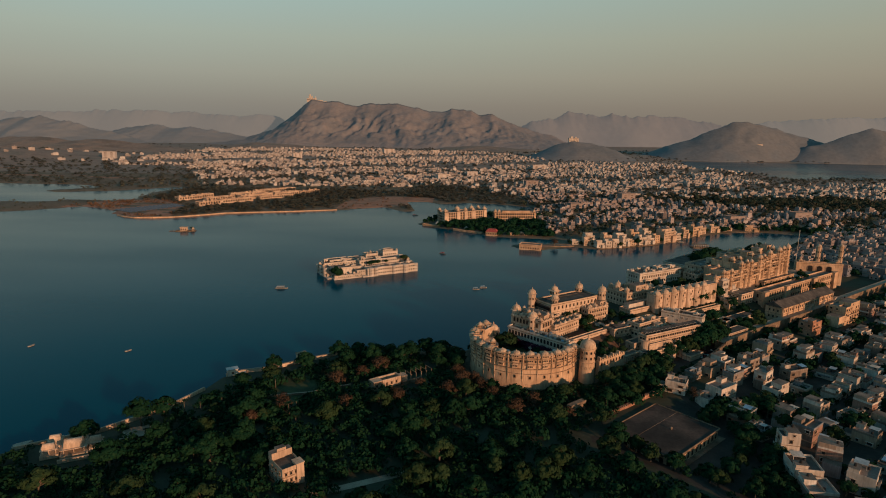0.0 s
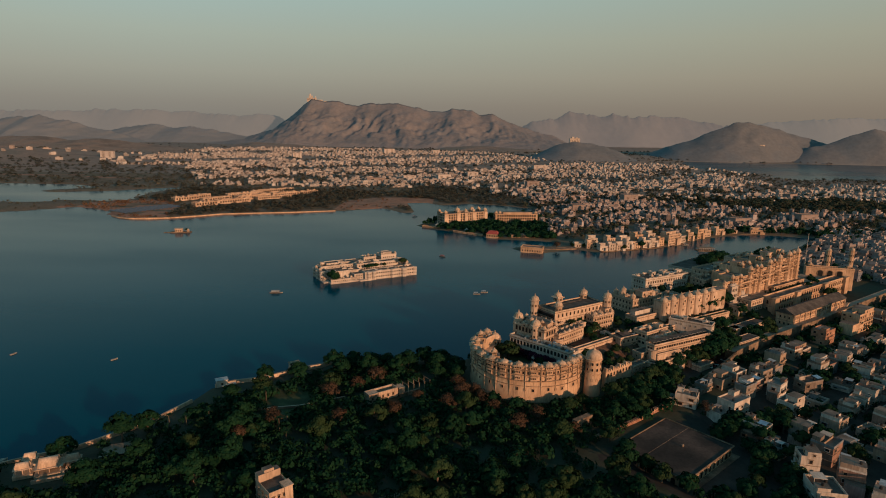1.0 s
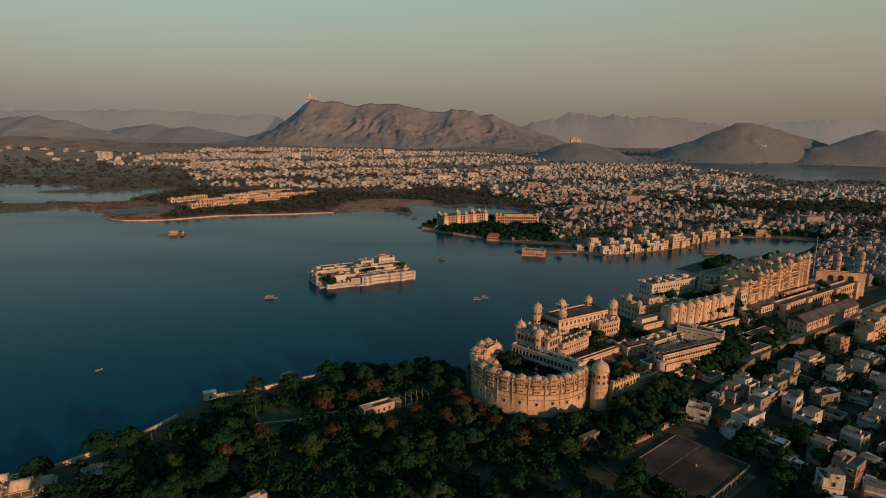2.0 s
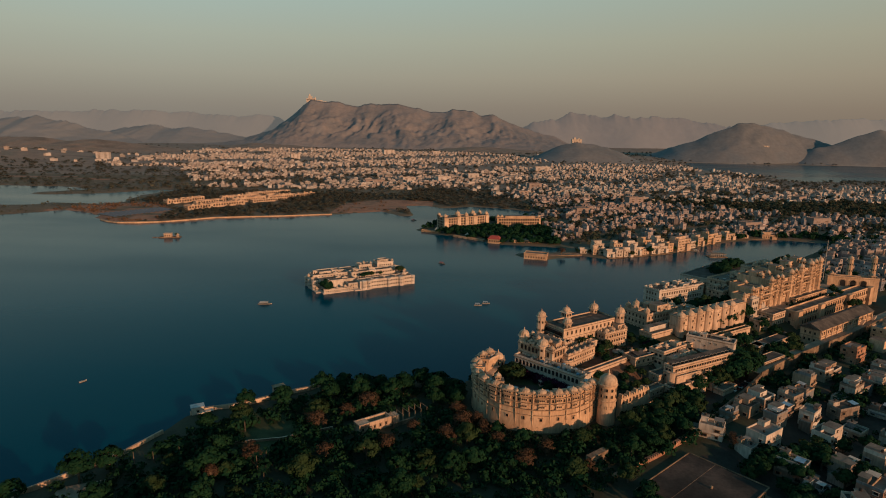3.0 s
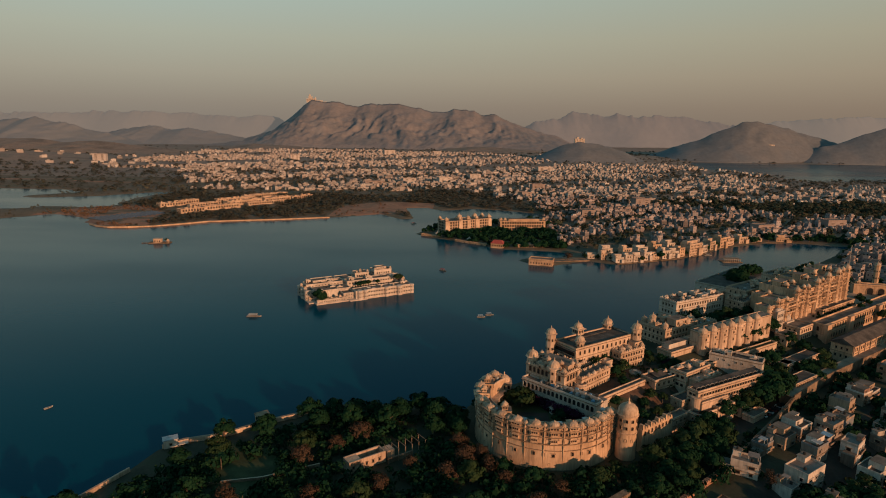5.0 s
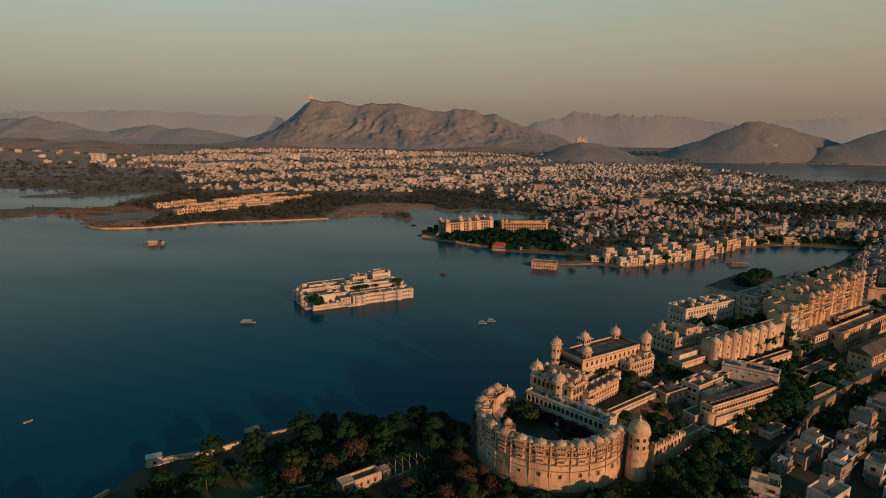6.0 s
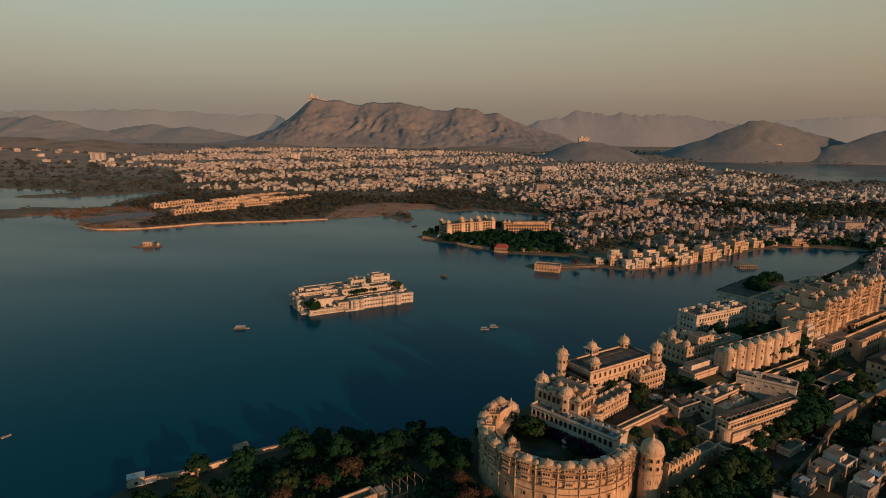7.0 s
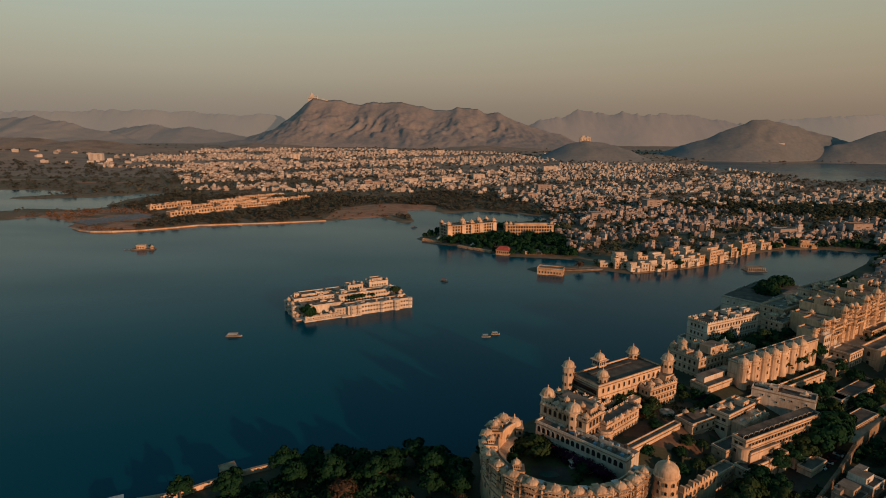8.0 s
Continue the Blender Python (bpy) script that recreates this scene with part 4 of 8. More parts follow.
def bastion():
    ob = thing("bastion_palace", 40, 354, 0, 0, "round sandy plastered bastion palace with kiosks on its parapet", "palace")
    a0, a1 = -28, -226
    part("wall", arc(arc(Mesh(), 34.4, 33.0, 27, -3, 14, a0, a1, 66), 33.0, 33.0, 27, 14, 21.1, a0, a1, 66), WARM, ob)
    part("roof", arc(Mesh(), 32.6, 32.6, 27.3, 21.1, 21.25, a0, a1, 66), ROOF, ob)
    part("parapet", arc(Mesh(), 33.1, 33.1, 32.6, 21.0, 22.4, a0, a1, 66), WARM, ob)
    part("parapet", arc(Mesh(), 27.3, 27.3, 26.8, 21.0, 22.1, a0, a1, 66), PLASTER, ob)
    for z, d, t in ((2.6, 0.75, 0.25), (11.6, 0.4, 0.2), (14.6, 0.85, 0.3), (17.8, 0.6, 0.22), (20.9, 0.8, 0.28)):
        part("ledge", arc(Mesh(), 33.3 + d, 33.3 + d, 32.9, z, z + t, a0, a1, 66), TRIM, ob)
    part("colonnade_roof", arc(Mesh(), 27.2, 27.2, 23.4, 15.2, 15.5, a0, a1, 60), PLASTER, ob)
    m = Mesh()
    for i in range(46):
        a = radians(a0 - 4 + (a1 - a0 + 8) * i / 45)
        m.lathe([(0.28, 11), (0.24, 15.2)], 6, 24 * math.cos(a), 24 * math.sin(a))
    part("colonnade", m, PLASTER, ob)
    disc = [(26.9 * math.cos(t), 26.9 * math.sin(t)) for t in np.linspace(radians(-20), radians(-235), 40)]
    part("courtyard", Mesh().prism(disc[::-1], 8, 11), LAWN, ob, "shaded garden courtyard")
    part("pool", Mesh().prism([(-6.0 + 4.2 * math.cos(t), -2.5 + 2.2 * math.sin(t)) for t in np.linspace(0, 2 * math.pi, 20)[:-1]], 11, 11.15), POOL, ob, "small round-ended green-blue swimming pool")

    def at(a, r, z, k, w=1.0, h=1.0, mat=None):
        t = radians(a)
        window(ob, k, r * math.cos(t), r * math.sin(t), z, a + 90, w, h, mat)

    finial = Mesh().lathe([(0.34, 0), (0.4, 0.45), (0.06, 1.1)], 6).data("finial", [WARM])
    # broad domed bays and slim kiosks take turns along the crest, over a plain lower wall with few windows
    n = 27
    step = (a1 - a0 + 8) / (n - 1)
    for i in range(n):
        a = a0 - 4 + step * i
        t = radians(a)
        c, d = math.cos(t), math.sin(t)
        if i % 2 == 0:
            at(a, 33.0, 15.5, "bay", 1.45, 0.85, WARM)
            at(a, 33.0, 18.9, "bay", 1.5, 0.85, WARM)
            kiosk(ob, 32.0 * c, 32.0 * d, 21.4, 2.3, 2.1, a + 90, WARM, 0.62)
            if i % 4 == 0:
                at(a, 33.45, 8.8, "square", 1.2, 1.2, WARM)
                at(a - 3, 33.55, 4.2, "arch", 0.9, 1.1)
            else:
                at(a, 33.5, 9.2, "arch", 0.9, 1.1)
        else:
            for q in (-2.2, 2.2):
                at(a + q, 33.05, 18.5, "arch", 0.75, 1.0)
            at(a, 33.05, 15.4, "arch", 0.85, 0.95)
            if i % 4 == 1:
                at(a, 33.45, 9.0, "arch", 0.85, 1.05)
            kiosk(ob, 32.3 * c, 32.3 * d, 21.4, 1.1, 1.7, a + 90, WARM, 0.8)
            part("pilaster", Mesh().lathe([(0.34, -2.0), (0.3, 21.3), (0.42, 21.3), (0.42, 22.3), (0.12, 23.2)], 6, 33.45 * c, 33.45 * d), WARM, ob)
        for k in (0.32, 0.68):
            t3 = radians(a + step * k)
            part("finial", finial, None, ob, at=Matrix.Translation((32.85 * math.cos(t3), 32.85 * math.sin(t3), 22.3)))
    # the taller side over the lake
    for a, r, z, s in ((-198, 29.5, 21.5, 2.0), (-176, 30, 21.5, 1.7), (-137, 28.8, 21.5, 1.9)):
        t = radians(a)
        x, y = r * math.cos(t), r * math.sin(t)
        part("penthouse", Mesh().box(x - s * 1.5, x + s * 1.5, y - s * 1.3, y + s * 1.3, z - 0.5, z + 2.6).box(x - s * 1.65, x + s * 1.65, y - s * 1.45, y + s * 1.45, z + 2.6, z + 2.8), WARM, ob)
        for k in (-0.8, 0.0, 0.8):
            window(ob, "arch", x + k * s, y - s * 1.3, z + 0.5, 0, 0.7, 0.9)
            window(ob, "arch", x + s * 1.5, y + k * s, z + 0.5, 90, 0.7, 0.9)
        kiosk(ob, x, y, z + 2.8, s * 0.75, 2.0, 0, WARM)
    # things on the ring roof and in the court
    cr = random.Random(31)
    for i in range(22):
        t = radians(a0 - 6 + (a1 - a0 + 12) * (i + cr.uniform(-0.3, 0.3)) / 21)
        rr, w, hh = cr.uniform(28.4, 30.4), cr.uniform(0.7, 1.7), cr.uniform(0.7, 2.4)
        m = Mesh().box(-w, w, -0.9, 0.9, 0, hh).box(-w - 0.2, w + 0.2, -1.1, 1.1, hh, hh + 0.14)
        part("roof_room", m, WARM if i % 3 else METAL, ob, at=Matrix.Translation((rr * math.cos(t), rr * math.sin(t), 21.25)) @ pose(0, 0, 0, 0, 0, math.degrees(t) + 90))
    for x, y in ((4.3, 3.6), (7.8, 2.6), (10.7, -0.2)):
        kiosk(ob, x, y, 11, 1.15, 3.4, 20, WHITE)
    part("pool_terrace", Mesh().box(-13, 2, -7, 3.5, 10.9, 11.08), STREET, ob, "dark paved terrace round the pool")
    return ob


bastion()
ob = thing("round_tower", 74.5, 334.5, 0, 0, "round plastered corner tower under a large ribbed dome", "tower")
part("turret", Mesh().lathe([(4.7, -4), (4.35, 15), (4.7, 15.1), (4.7, 15.5), (4.25, 15.6), (4.2, 23.2), (4.9, 23.5), (4.9, 23.9), (4.3, 24.3)], 32), WARM, ob)
for z in (11.5, 17.4, 20.8):
    for i in range(10):
        window(ob, "arch", 4.28 * math.cos(i * 0.628), 4.28 * math.sin(i * 0.628), z, math.degrees(i * 0.628) + 90, 0.9, 0.95)
dome(ob, 0, 0, 24.2, 4.25, 24)

# ---- arcaded gallery and the domed guest palace behind the courtyard ----
ob = block("gallery", 49, 364.6, -43, 44, 6, 11, 20.6, "long white arcaded gallery over a dark hedge", floors=1, gap=50, sides="", mat=WHITE)
for i in range(17):
    window(ob, "arch", -20.2 + i * 2.52, -3, 5.7, 0, 1.75, 1.75, WHITE)
for i in range(14):
    window(ob, "square", -20 + i * 1.9, -3, 3.2, 0, 0.9, 0.5, WHITE)
for i in range(11):
    x = -12 + i * 3.0
    part("roof_unit", Mesh().box(x, x + 1.0 + 0.5 * (i % 3), -1.5 + 0.6 * (i % 3), 0.4 + 0.7 * (i % 2), 9.6, 10.5 + 0.5 * (i % 2), top=0.08), (METAL, DARKROOF, BLUE, METAL)[i % 4], ob, "rooftop duct or tank")
part("annex", Mesh().box(1, 21.5, 3.1, 8.8, -3, 9.0), WHITE, ob)
for i in range(7):
    part("roof_unit", Mesh().box(2 + 2.7 * i, 3.2 + 2.7 * i + 0.5 * (i % 2), 4.2 + 1.3 * (i % 3), 5.4 + 1.3 * (i % 3), 9.0, 9.9 + 0.4 * (i % 2), top=0.1), (METAL, BLUE, DARKROOF)[i % 3], ob, "rooftop duct or tank")
for i in range(6):
    part("roof_screen", Mesh().box(-20.5 + 7 * i, -15 + 7 * i, 1.9, 2.3, 9.6, 11.6 - 0.3 * (i % 2)), WHITE, ob)

ob = block("guest_palace", 46.7, 379.2, -43, 24, 14, 13, 27, "cream guest palace with ribbed domes on octagonal turrets", floors=3, gap=2.6, kind="arch", sides="frlb", mat=PLASTER, win=(1.45, 1.45), merlons=True)
roof_clutter(ob, -10, 10, -5, -2, 14, 6, 3)
tower(ob, *local(ob, 36.6, 385), 0, 17.5, 2.9, 8, 3.2, (9, 13.5))
tower(ob, *local(ob, 46.2, 371.6), 0, 17.0, 3.0, 8, 3.2, (4, 9, 13.2))
part("upper_wall", Mesh().box(-6, 10, -1, 6.5, 14, 17.2).box(-6.5, 10.5, -1.5, 7, 17.2, 17.5), PLASTER, ob)
for x in (-4, -1, 2, 5, 8):
    window(ob, "arch", x, -1, 14.4, 0, 1.1, 1.2)
for x, y, w in ((-2, -1.2, 3), (6, -1.2, 3), (10, 3, 2.4), (-10, -6.6, 2.2), (2, -6.6, 2.2)):
    z = 17.4 if y > -2 else 14
    part("pediment", Mesh().lathe([(w / 2, z), (w / 2 * 0.95, z + 0.6), (w * 0.3, z + 1.2), (w * 0.1, z + 1.5), (0.05, z + 2.3)], 10, x, y), PLASTER, ob)
for x, y in ((-11.5, 6), (11, 6), (11, -6)):
    kiosk(ob, x, y, 14, 1.3, 2.2)
ob = thing("lakeside_dome", 21.5, 380, 8, 0, "low ribbed dome on a square lakeside lodge", "tower")
part("wall", Mesh().box(-3.6, 3.6, -3.4, 3.4, -7, 9.4).box(-4.0, 4.0, -3.8, 3.8, 9.4, 9.8), PLASTER, ob)
dome(ob, 0, 0, 9.8, 3.0, 20)
for i in range(3):
    window(ob, "arch", -2.4 + 2.4 * i, -3.4, 6.5, 0, 1.0, 1.2)
    window(ob, "arch", 3.6, -2.2 + 2.2 * i, 6.5, 90, 1.0, 1.2)

ob = block("garden_wing", 68, 383.2, 45, 27, 6, 14, 23, "cream wing with rows of small square windows beside the garden", floors=2, gap=2.4, kind="square", sides="frl", win=(0.7, 0.7), merlons=True)
for i in range(5):
    part("pediment", Mesh().lathe([(1.3, 10.6), (1.1, 11.3), (0.4, 12.0), (0.06, 12.8)], 10, -10 + i * 5, -4.8), PLASTER, ob)
part("bow", Mesh().lathe([(3.3, -3), (3.3, 6.0), (3.7, 6.2), (3.7, 6.5), (3.3, 6.5), (3.1, 7.3), (2.8, 7.3), (2.8, 6.5), (0.1, 6.5)], 20, -13.5, -2.5), PLASTER, ob, "round bow with a low wall")

# ---- low courts between the guest palace and the hall ----
for x, y, w, d, z1, s in ((60, 392, 13, 7, 23.5, 4), (66, 397.5, 15, 6, 21.5, 5), (73, 391, 12, 5, 20, 6), (56, 399, 10, 6, 24.5, 7), (77, 399, 9, 5, 20.5, 8)):
    ob = block("court_building", x, y, 40, w, d, 14, z1, "small cream court building with curved parapet crests", floors=2, gap=2.8, kind="arch", sides="fr", merlons=True)
    for k in (-0.3, 0.3):
        part("pediment", Mesh().lathe([(1.2, z1 - 13.4), (1.05, z1 - 12.8), (0.4, z1 - 12.1), (0.06, z1 - 11.3)], 10, k * w, -d / 2 + 0.2), PLASTER, ob)
    roof_clutter(ob, -w * 0.35, w * 0.35, -d * 0.25, d * 0.25, z1 - 14, 3, s)

# ---- the hall with the wide flat roof terrace ----
ob = block("terrace_hall", 74.8, 413, 35.5, 46, 17, 16, 31, "large hall with a wide grey roof terrace and domed corner turrets", floors=3, gap=3.6, kind="arch", sides="frl", roof=DARKROOF, win=(0.95, 1.1), parapet=0.7)
part("balustrade", Mesh().ring(-22.9, 22.9, -8.4, 8.4, 15.75, 15.9, 0.25), TRIM, ob, "dark balustrade rail")
for wx, wy, z1, r in ((49, 405.5, 20, 2.7), (64, 398.5, 18.6, 2.5), (86.5, 431, 18.2, 2.9), (100.6, 419, 19.6, 2.8)):
    tower(ob, *local(ob, wx, wy), -6, z1, r, 8, r * 1.1, (10.5, 15.6))
kiosk(ob, *local(ob, 66.5, 418.5), 15.2, 2.6, 4.2)
# the shaded verandas on the lake end
for z in (0.5, 5.2, 9.9):
    part("veranda", Mesh().box(-24.6, -23.1, -8.2, 8.2, z + 3.6, z + 3.9).box(-24.6, -24.3, -8.2, 8.2, z, z + 0.9), DARKROOF, ob, "dark timber veranda")
    # A dark box paints the shade inside the veranda.
    part("veranda_shade", Mesh().box(-23.3, -23.02, -7.6, 7.6, z + 0.9, z + 3.5), DARK, ob)
part("terrace_bench", Mesh().box(-16, 14, 3.5, 5.5, 15.05, 15.5), DARKROOF, ob, "low dark bench along the terrace")
ob = block("domed_pavilion", 94.5, 411.5, 35.5, 20, 6.5, 15, 25, "cream domed garden pavilion", floors=3, gap=2.2, kind="arch", mat=PLASTER, merlons=True)
for x, y, r in ((-8, -1.5, 1.9), (-4, 1, 1.8), (0.5, 0.5, 2.2), (-1, -2, 1.3), (5, -1.5, 1.3)):
    dome(ob, x, y, 10.1, r, 16)
part("upper_wall", Mesh().box(4, 9.8, -1, 3.2, 10, 13.4).box(3.7, 10.1, -1.3, 3.5, 13.4, 13.7), PLASTER, ob)
for x in (5.4, 8.2):
    window(ob, "arch", x, -1, 10.6, 0, 1.1, 1.3)
kiosk(ob, 9, -2, 10, 1.1, 2.0)

# ---- garden court, its walls and the modern hotel wings ----
ob = thing("fountain", 96.5, 402, 14.8, 0, "round white stone fountain in a garden court", "fountain")
part("basin", Mesh().lathe([(3.4, -2), (3.4, 0.7), (3.0, 0.7), (3.0, 0.3), (0.7, 0.3), (0.5, 1.5), (1.3, 1.7), (0.1, 1.8)], 20), WHITE, ob)
block("garden_range", 81.5, 375.6, 40, 40, 3.2, 11, 16.4, "low cream garden range with a flat roof", floors=1, gap=3.5, kind="square", win=(0.8, 0.8))
ob = block("service_wing", 107.5, 394, 33, 18, 9.5, 9, 17, "plain cream flat-roofed wing with a skylight", floors=2, gap=4, kind="square", roof=DARKROOF, win=(1.0, 0.9))
part("skylight", Mesh().add([(-4, -3, 8.1), (6, -3, 8.1), (6, 3, 9.3), (-4, 3, 9.3), (-4, 3, 8.1), (6, 3, 8.1)], [(0, 1, 2, 3), (1, 5, 2), (0, 3, 4), (3, 2, 5, 4)]), DARKROOF, ob, "sloping dark skylight")
dome(ob, -2, 4.6, 8.6, 1.5, 12)
roof_clutter(ob, 4, 8, -3, 3, 8.0, 3, 12, small=True)
ob = block("banquet_wing", 126, 400, 38, 23, 10, 11, 20, "cream two-stepped wing with small domed crests", floors=2, gap=2.8, kind="strip", roof=ROOF)
part("front_tier", Mesh().box(-9, 12, -11.5, -5.1, -4, 6.2).box(-9.3, 12.3, -11.9, -5.1, 6.2, 6.5).box(-9, 12, -11.5, -11.1, 6.5, 7.3), PLASTER, ob)
for i in range(7):
    window(ob, "arch", -7.6 + 2.9 * i, -11.5, 1.2, 0, 1.6, 1.7)
for i in range(4):
    part("pediment", Mesh().lathe([(1.3, 7.2), (1.15, 8.0), (0.45, 8.7), (0.06, 9.5)], 10, -4 + i * 4.2, -11.0), PLASTER, ob)
roof_clutter(ob, -8, 9, -3, 3, 9.0, 5, 13)
roof_clutter(ob, -6, 9, -9, -7, 6.5, 3, 14, small=True)
ob = block("terraced_wing", 140, 384.6, 31, 54, 6.5, 11.5, 19.2, "long cream three-tiered wing with bands of windows", floors=2, gap=2.2, kind="strip", sides="frl", roof=DARKROOF)
part("awning", Mesh().add([(-26, -1.4, 9.0), (26, -1.4, 9.0), (26, 2.8, 9.4), (-26, 2.8, 9.4), (-26, -1.4, 9.15), (26, -1.4, 9.15), (26, 2.8, 9.55), (-26, 2.8, 9.55)], [(0, 1, 2, 3), (7, 6, 5, 4), (0, 4, 5, 1), (1, 5, 6, 2), (2, 6, 7, 3), (3, 7, 4, 0)]), DARKROOF, ob, "dark blue-black roof awning with white ribs")
for i in range(15):
    x = -25 + 3.5 * i
    m = Mesh()
    for k in range(5):
        limb(m, (x + 1.4 * math.cos(math.pi * k / 5), -1.5, 8.9 + 0.7 * math.sin(math.pi * k / 5)), (x + 1.4 * math.cos(math.pi * (k + 1) / 5), -1.5, 8.9 + 0.7 * math.sin(math.pi * (k + 1) / 5)), 0.07, 0.07, 4)
    limb(m, (x - 1.4, -1.5, 7.6), (x - 1.4, -1.5, 8.9), 0.06, 0.06, 4)
    part("awning_rib", m, LINENS, ob, "thin white arched rib")
part("lower_tier", Mesh().box(-26, -6, -5.4, -3.3, -6, 2.2).box(-26.3, -5.7, -5.8, -3.3, 2.2, 2.5).box(-26, -6, -5.4, -5.1, 2.5, 3.2), PLASTER, ob)
part("bow_end", Mesh().lathe([(2.6, -4), (2.6, 4.6), (2.9, 4.8), (2.9, 5.1), (2.4, 5.2)], 16, -26.5, -2.0), PLASTER, ob)
block("porch", 133.5, 374, 32, 13, 6, 2, 10.8, "plain lit cream block below the terraced wing", floors=1, gap=8, kind="square", win=(0.8, 0.8))
block("porch", 121.5, 367, 32, 15, 6, 2, 10, "plain lit cream block below the terraced wing", floors=2, gap=3, kind="square", win=(0.9, 0.8), roof=DARKROOF)
block("porch", 147, 380, 32, 9, 5, 2, 8.5, "plain lit cream block below the terraced wing", floors=1, gap=8, kind="square", win=(0.8, 0.8))
ob = block("white_lodge", 159, 417.7, -33, 28, 9, 11, 20.2, "long white lodge with few small windows and a blue arched door", floors=1, gap=40, sides="", mat=WHITE, roof=DARKROOF)
for i in range(8):
    window(ob, "square", -12 + 3.2 * i, -4.5, 6.4 if i % 3 else 4.2, 0, 0.7, 0.7, WHITE)
roof_clutter(ob, -12, 12, -2, 2, 9.2, 6, 15, WHITE, True)
part("arched_door", Mesh().prism([(9, -4.62), (11, -4.62), (11, -4.5), (9, -4.5)], 0.5, 4.2), BLUE, ob, "blue arched door")
block("kitchen_wing", 116, 377, 34, 15, 7, 6, 13, "plain cream kitchen wing with a flat roof", floors=2, gap=3.4, kind="square", roof=DARKROOF, win=(0.8, 0.8))
block("kitchen_wing", 107, 363, 38, 13, 5, 3, 9.5, "plain cream kitchen wing with a flat roof", floors=2, gap=3.4, kind="square", roof=ROOF, win=(0.8, 0.8))
block("gate_lodge", 168, 425, -40, 14, 8, 11, 17, "small cream gate lodge with a flat roof", floors=1, gap=3, kind="arch")
block("long_terrace", 171, 437, 34.3, 70, 4, 10, 15.5, "long low cream terrace wall below the towered palace", floors=1, gap=6, kind="arch", sides="f", win=(0.9, 0.9), roof=LAWN)
roof_clutter(block("north_wing", 152, 462, 34.3, 30, 8, 16, 25, "cream courtyard wing with arched windows", floors=2, gap=2.6, kind="arch", sides="fl", merlons=True), -13, 13, -2, 2, 9, 8, 21)
roof_clutter(block("north_wing", 226, 548, 37, 46, 16, 14, 29, "cream palace wing behind the main facade", floors=4, gap=4.0, kind="arch", sides="fl", merlons=True), -20, 20, -5, 5, 15, 12, 22)
ob = block("north_wing", 262, 574, 37, 40, 14, 12, 34, "cream palace wing behind the main facade", floors=4, gap=4.2, kind="arch", sides="fl", merlons=True)
roof_clutter(ob, -16, 16, -4, 4, 22, 8, 23)
for x in (-18, 0, 18):
    kiosk(ob, x, -4, 22.2, 1.9, 2.8)
for x, y, w, dd, h in ((92, 446, 12, 8, 9), (106, 462, 14, 8, 10), (136, 486, 16, 9, 12), (150, 520, 18, 9, 12), (172, 545, 16, 10, 12)):
    block("lakeside_lodge", x, y, 40, w, dd, 1, h, "plain white lodge at the foot of the palace by the water", floors=2, gap=3, kind="square", sides="fl", mat=WHITE)
# crenellated garden front beside the round tower
ob = thing("crenellated_wall", 91, 345.5, 2, 39, "low crenellated garden wall with arched lattice windows", "wall")
part("wall", Mesh().box(-12, 12, -1.2, 1.2, -5, 12), WARM, ob)
m = Mesh()
for i in range(12):
    m.box(-11.6 + 2 * i, -10.2 + 2 * i, -1.2, 1.2, 12, 13.0 + (i % 3 == 0) * 1.2, top=0.2)
part("battlement", m, WARM, ob)
for i in range(8):
    window(ob, "arch", -10 + 2.8 * i, -1.2, 9, 0, 1.1, 1.3)

# ---- the long women's palace with seven domed buttress towers ----
ob = block("tower_range", 170.5, 452.5, 34.3, 74, 8, 17, 29.8, "long pale palace wall with seven domed buttress towers", floors=2, gap=4.3, kind="arch", sides="b", mat=PLASTER, parapet=0.35)
for i in range(7):
    x, y = -35.5 + i * 9.2, -3.6
    part("buttress", Mesh().lathe([(2.75, -4), (2.6, 10.6), (2.9, 10.8), (2.9, 11.1), (2.6, 11.2), (2.5, 12.4), (2.95, 12.7), (2.95, 12.9), (2.4, 13.2)], 12, x, y), PLASTER, ob)
    dome(ob, x, y, 13.2, 2.6, 16)
    window(ob, "arch", x, y - 2.6, 8.6, 0, 0.7, 0.9)
    window(ob, "arch", x, y - 2.7, 4.2, 0, 0.6, 0.9)
    if i < 6:
        window(ob, "arch", x + 4.6, -4.0, 9.4, 0, 0.8, 1.0)
for x in (27, 33):
    part("blind_arch", Mesh().box(x, x + 3, -4.4, -4.0, 0, 5), TRIM, ob)
ob = block("domed_range", 129, 454, 34.3, 26, 20, 15, 27, "pale palace range with small domes on its roof", floors=3, gap=3.0, kind="arch", sides="fl", merlons=True)
roof_clutter(ob, -8, 10, -1, 6, 12, 6, 24)
for x, y, r in ((-11, -8, 1.9), (-11, 2, 2.3), (-4, 7, 2.3), (3, -8, 2.1), (10, -8, 2.2), (-11, 8, 1.8)):
    part("turret", Mesh().lathe([(r, 11), (r, 14.2), (r * 1.25, 14.4), (r, 14.7)], 8, x, y), PLASTER, ob)
    dome(ob, x, y, 14.7, r, 16)
part("upper_wall", Mesh().box(-2, 9, -9, -2, 13, 17).box(-2.3, 9.3, -9.3, -1.7, 17, 17.3), PLASTER, ob)
for i in range(4):
    window(ob, "arch", 0 + 2.4 * i, -9, 14, 0, 1, 1.1)
ob = block("stepped_lodge", 132, 432, 35, 32, 10, 14, 20.4, "low cream stepped lodge along a dark clipped hedge", floors=1, gap=2.6, kind="strip", mat=PLASTER)
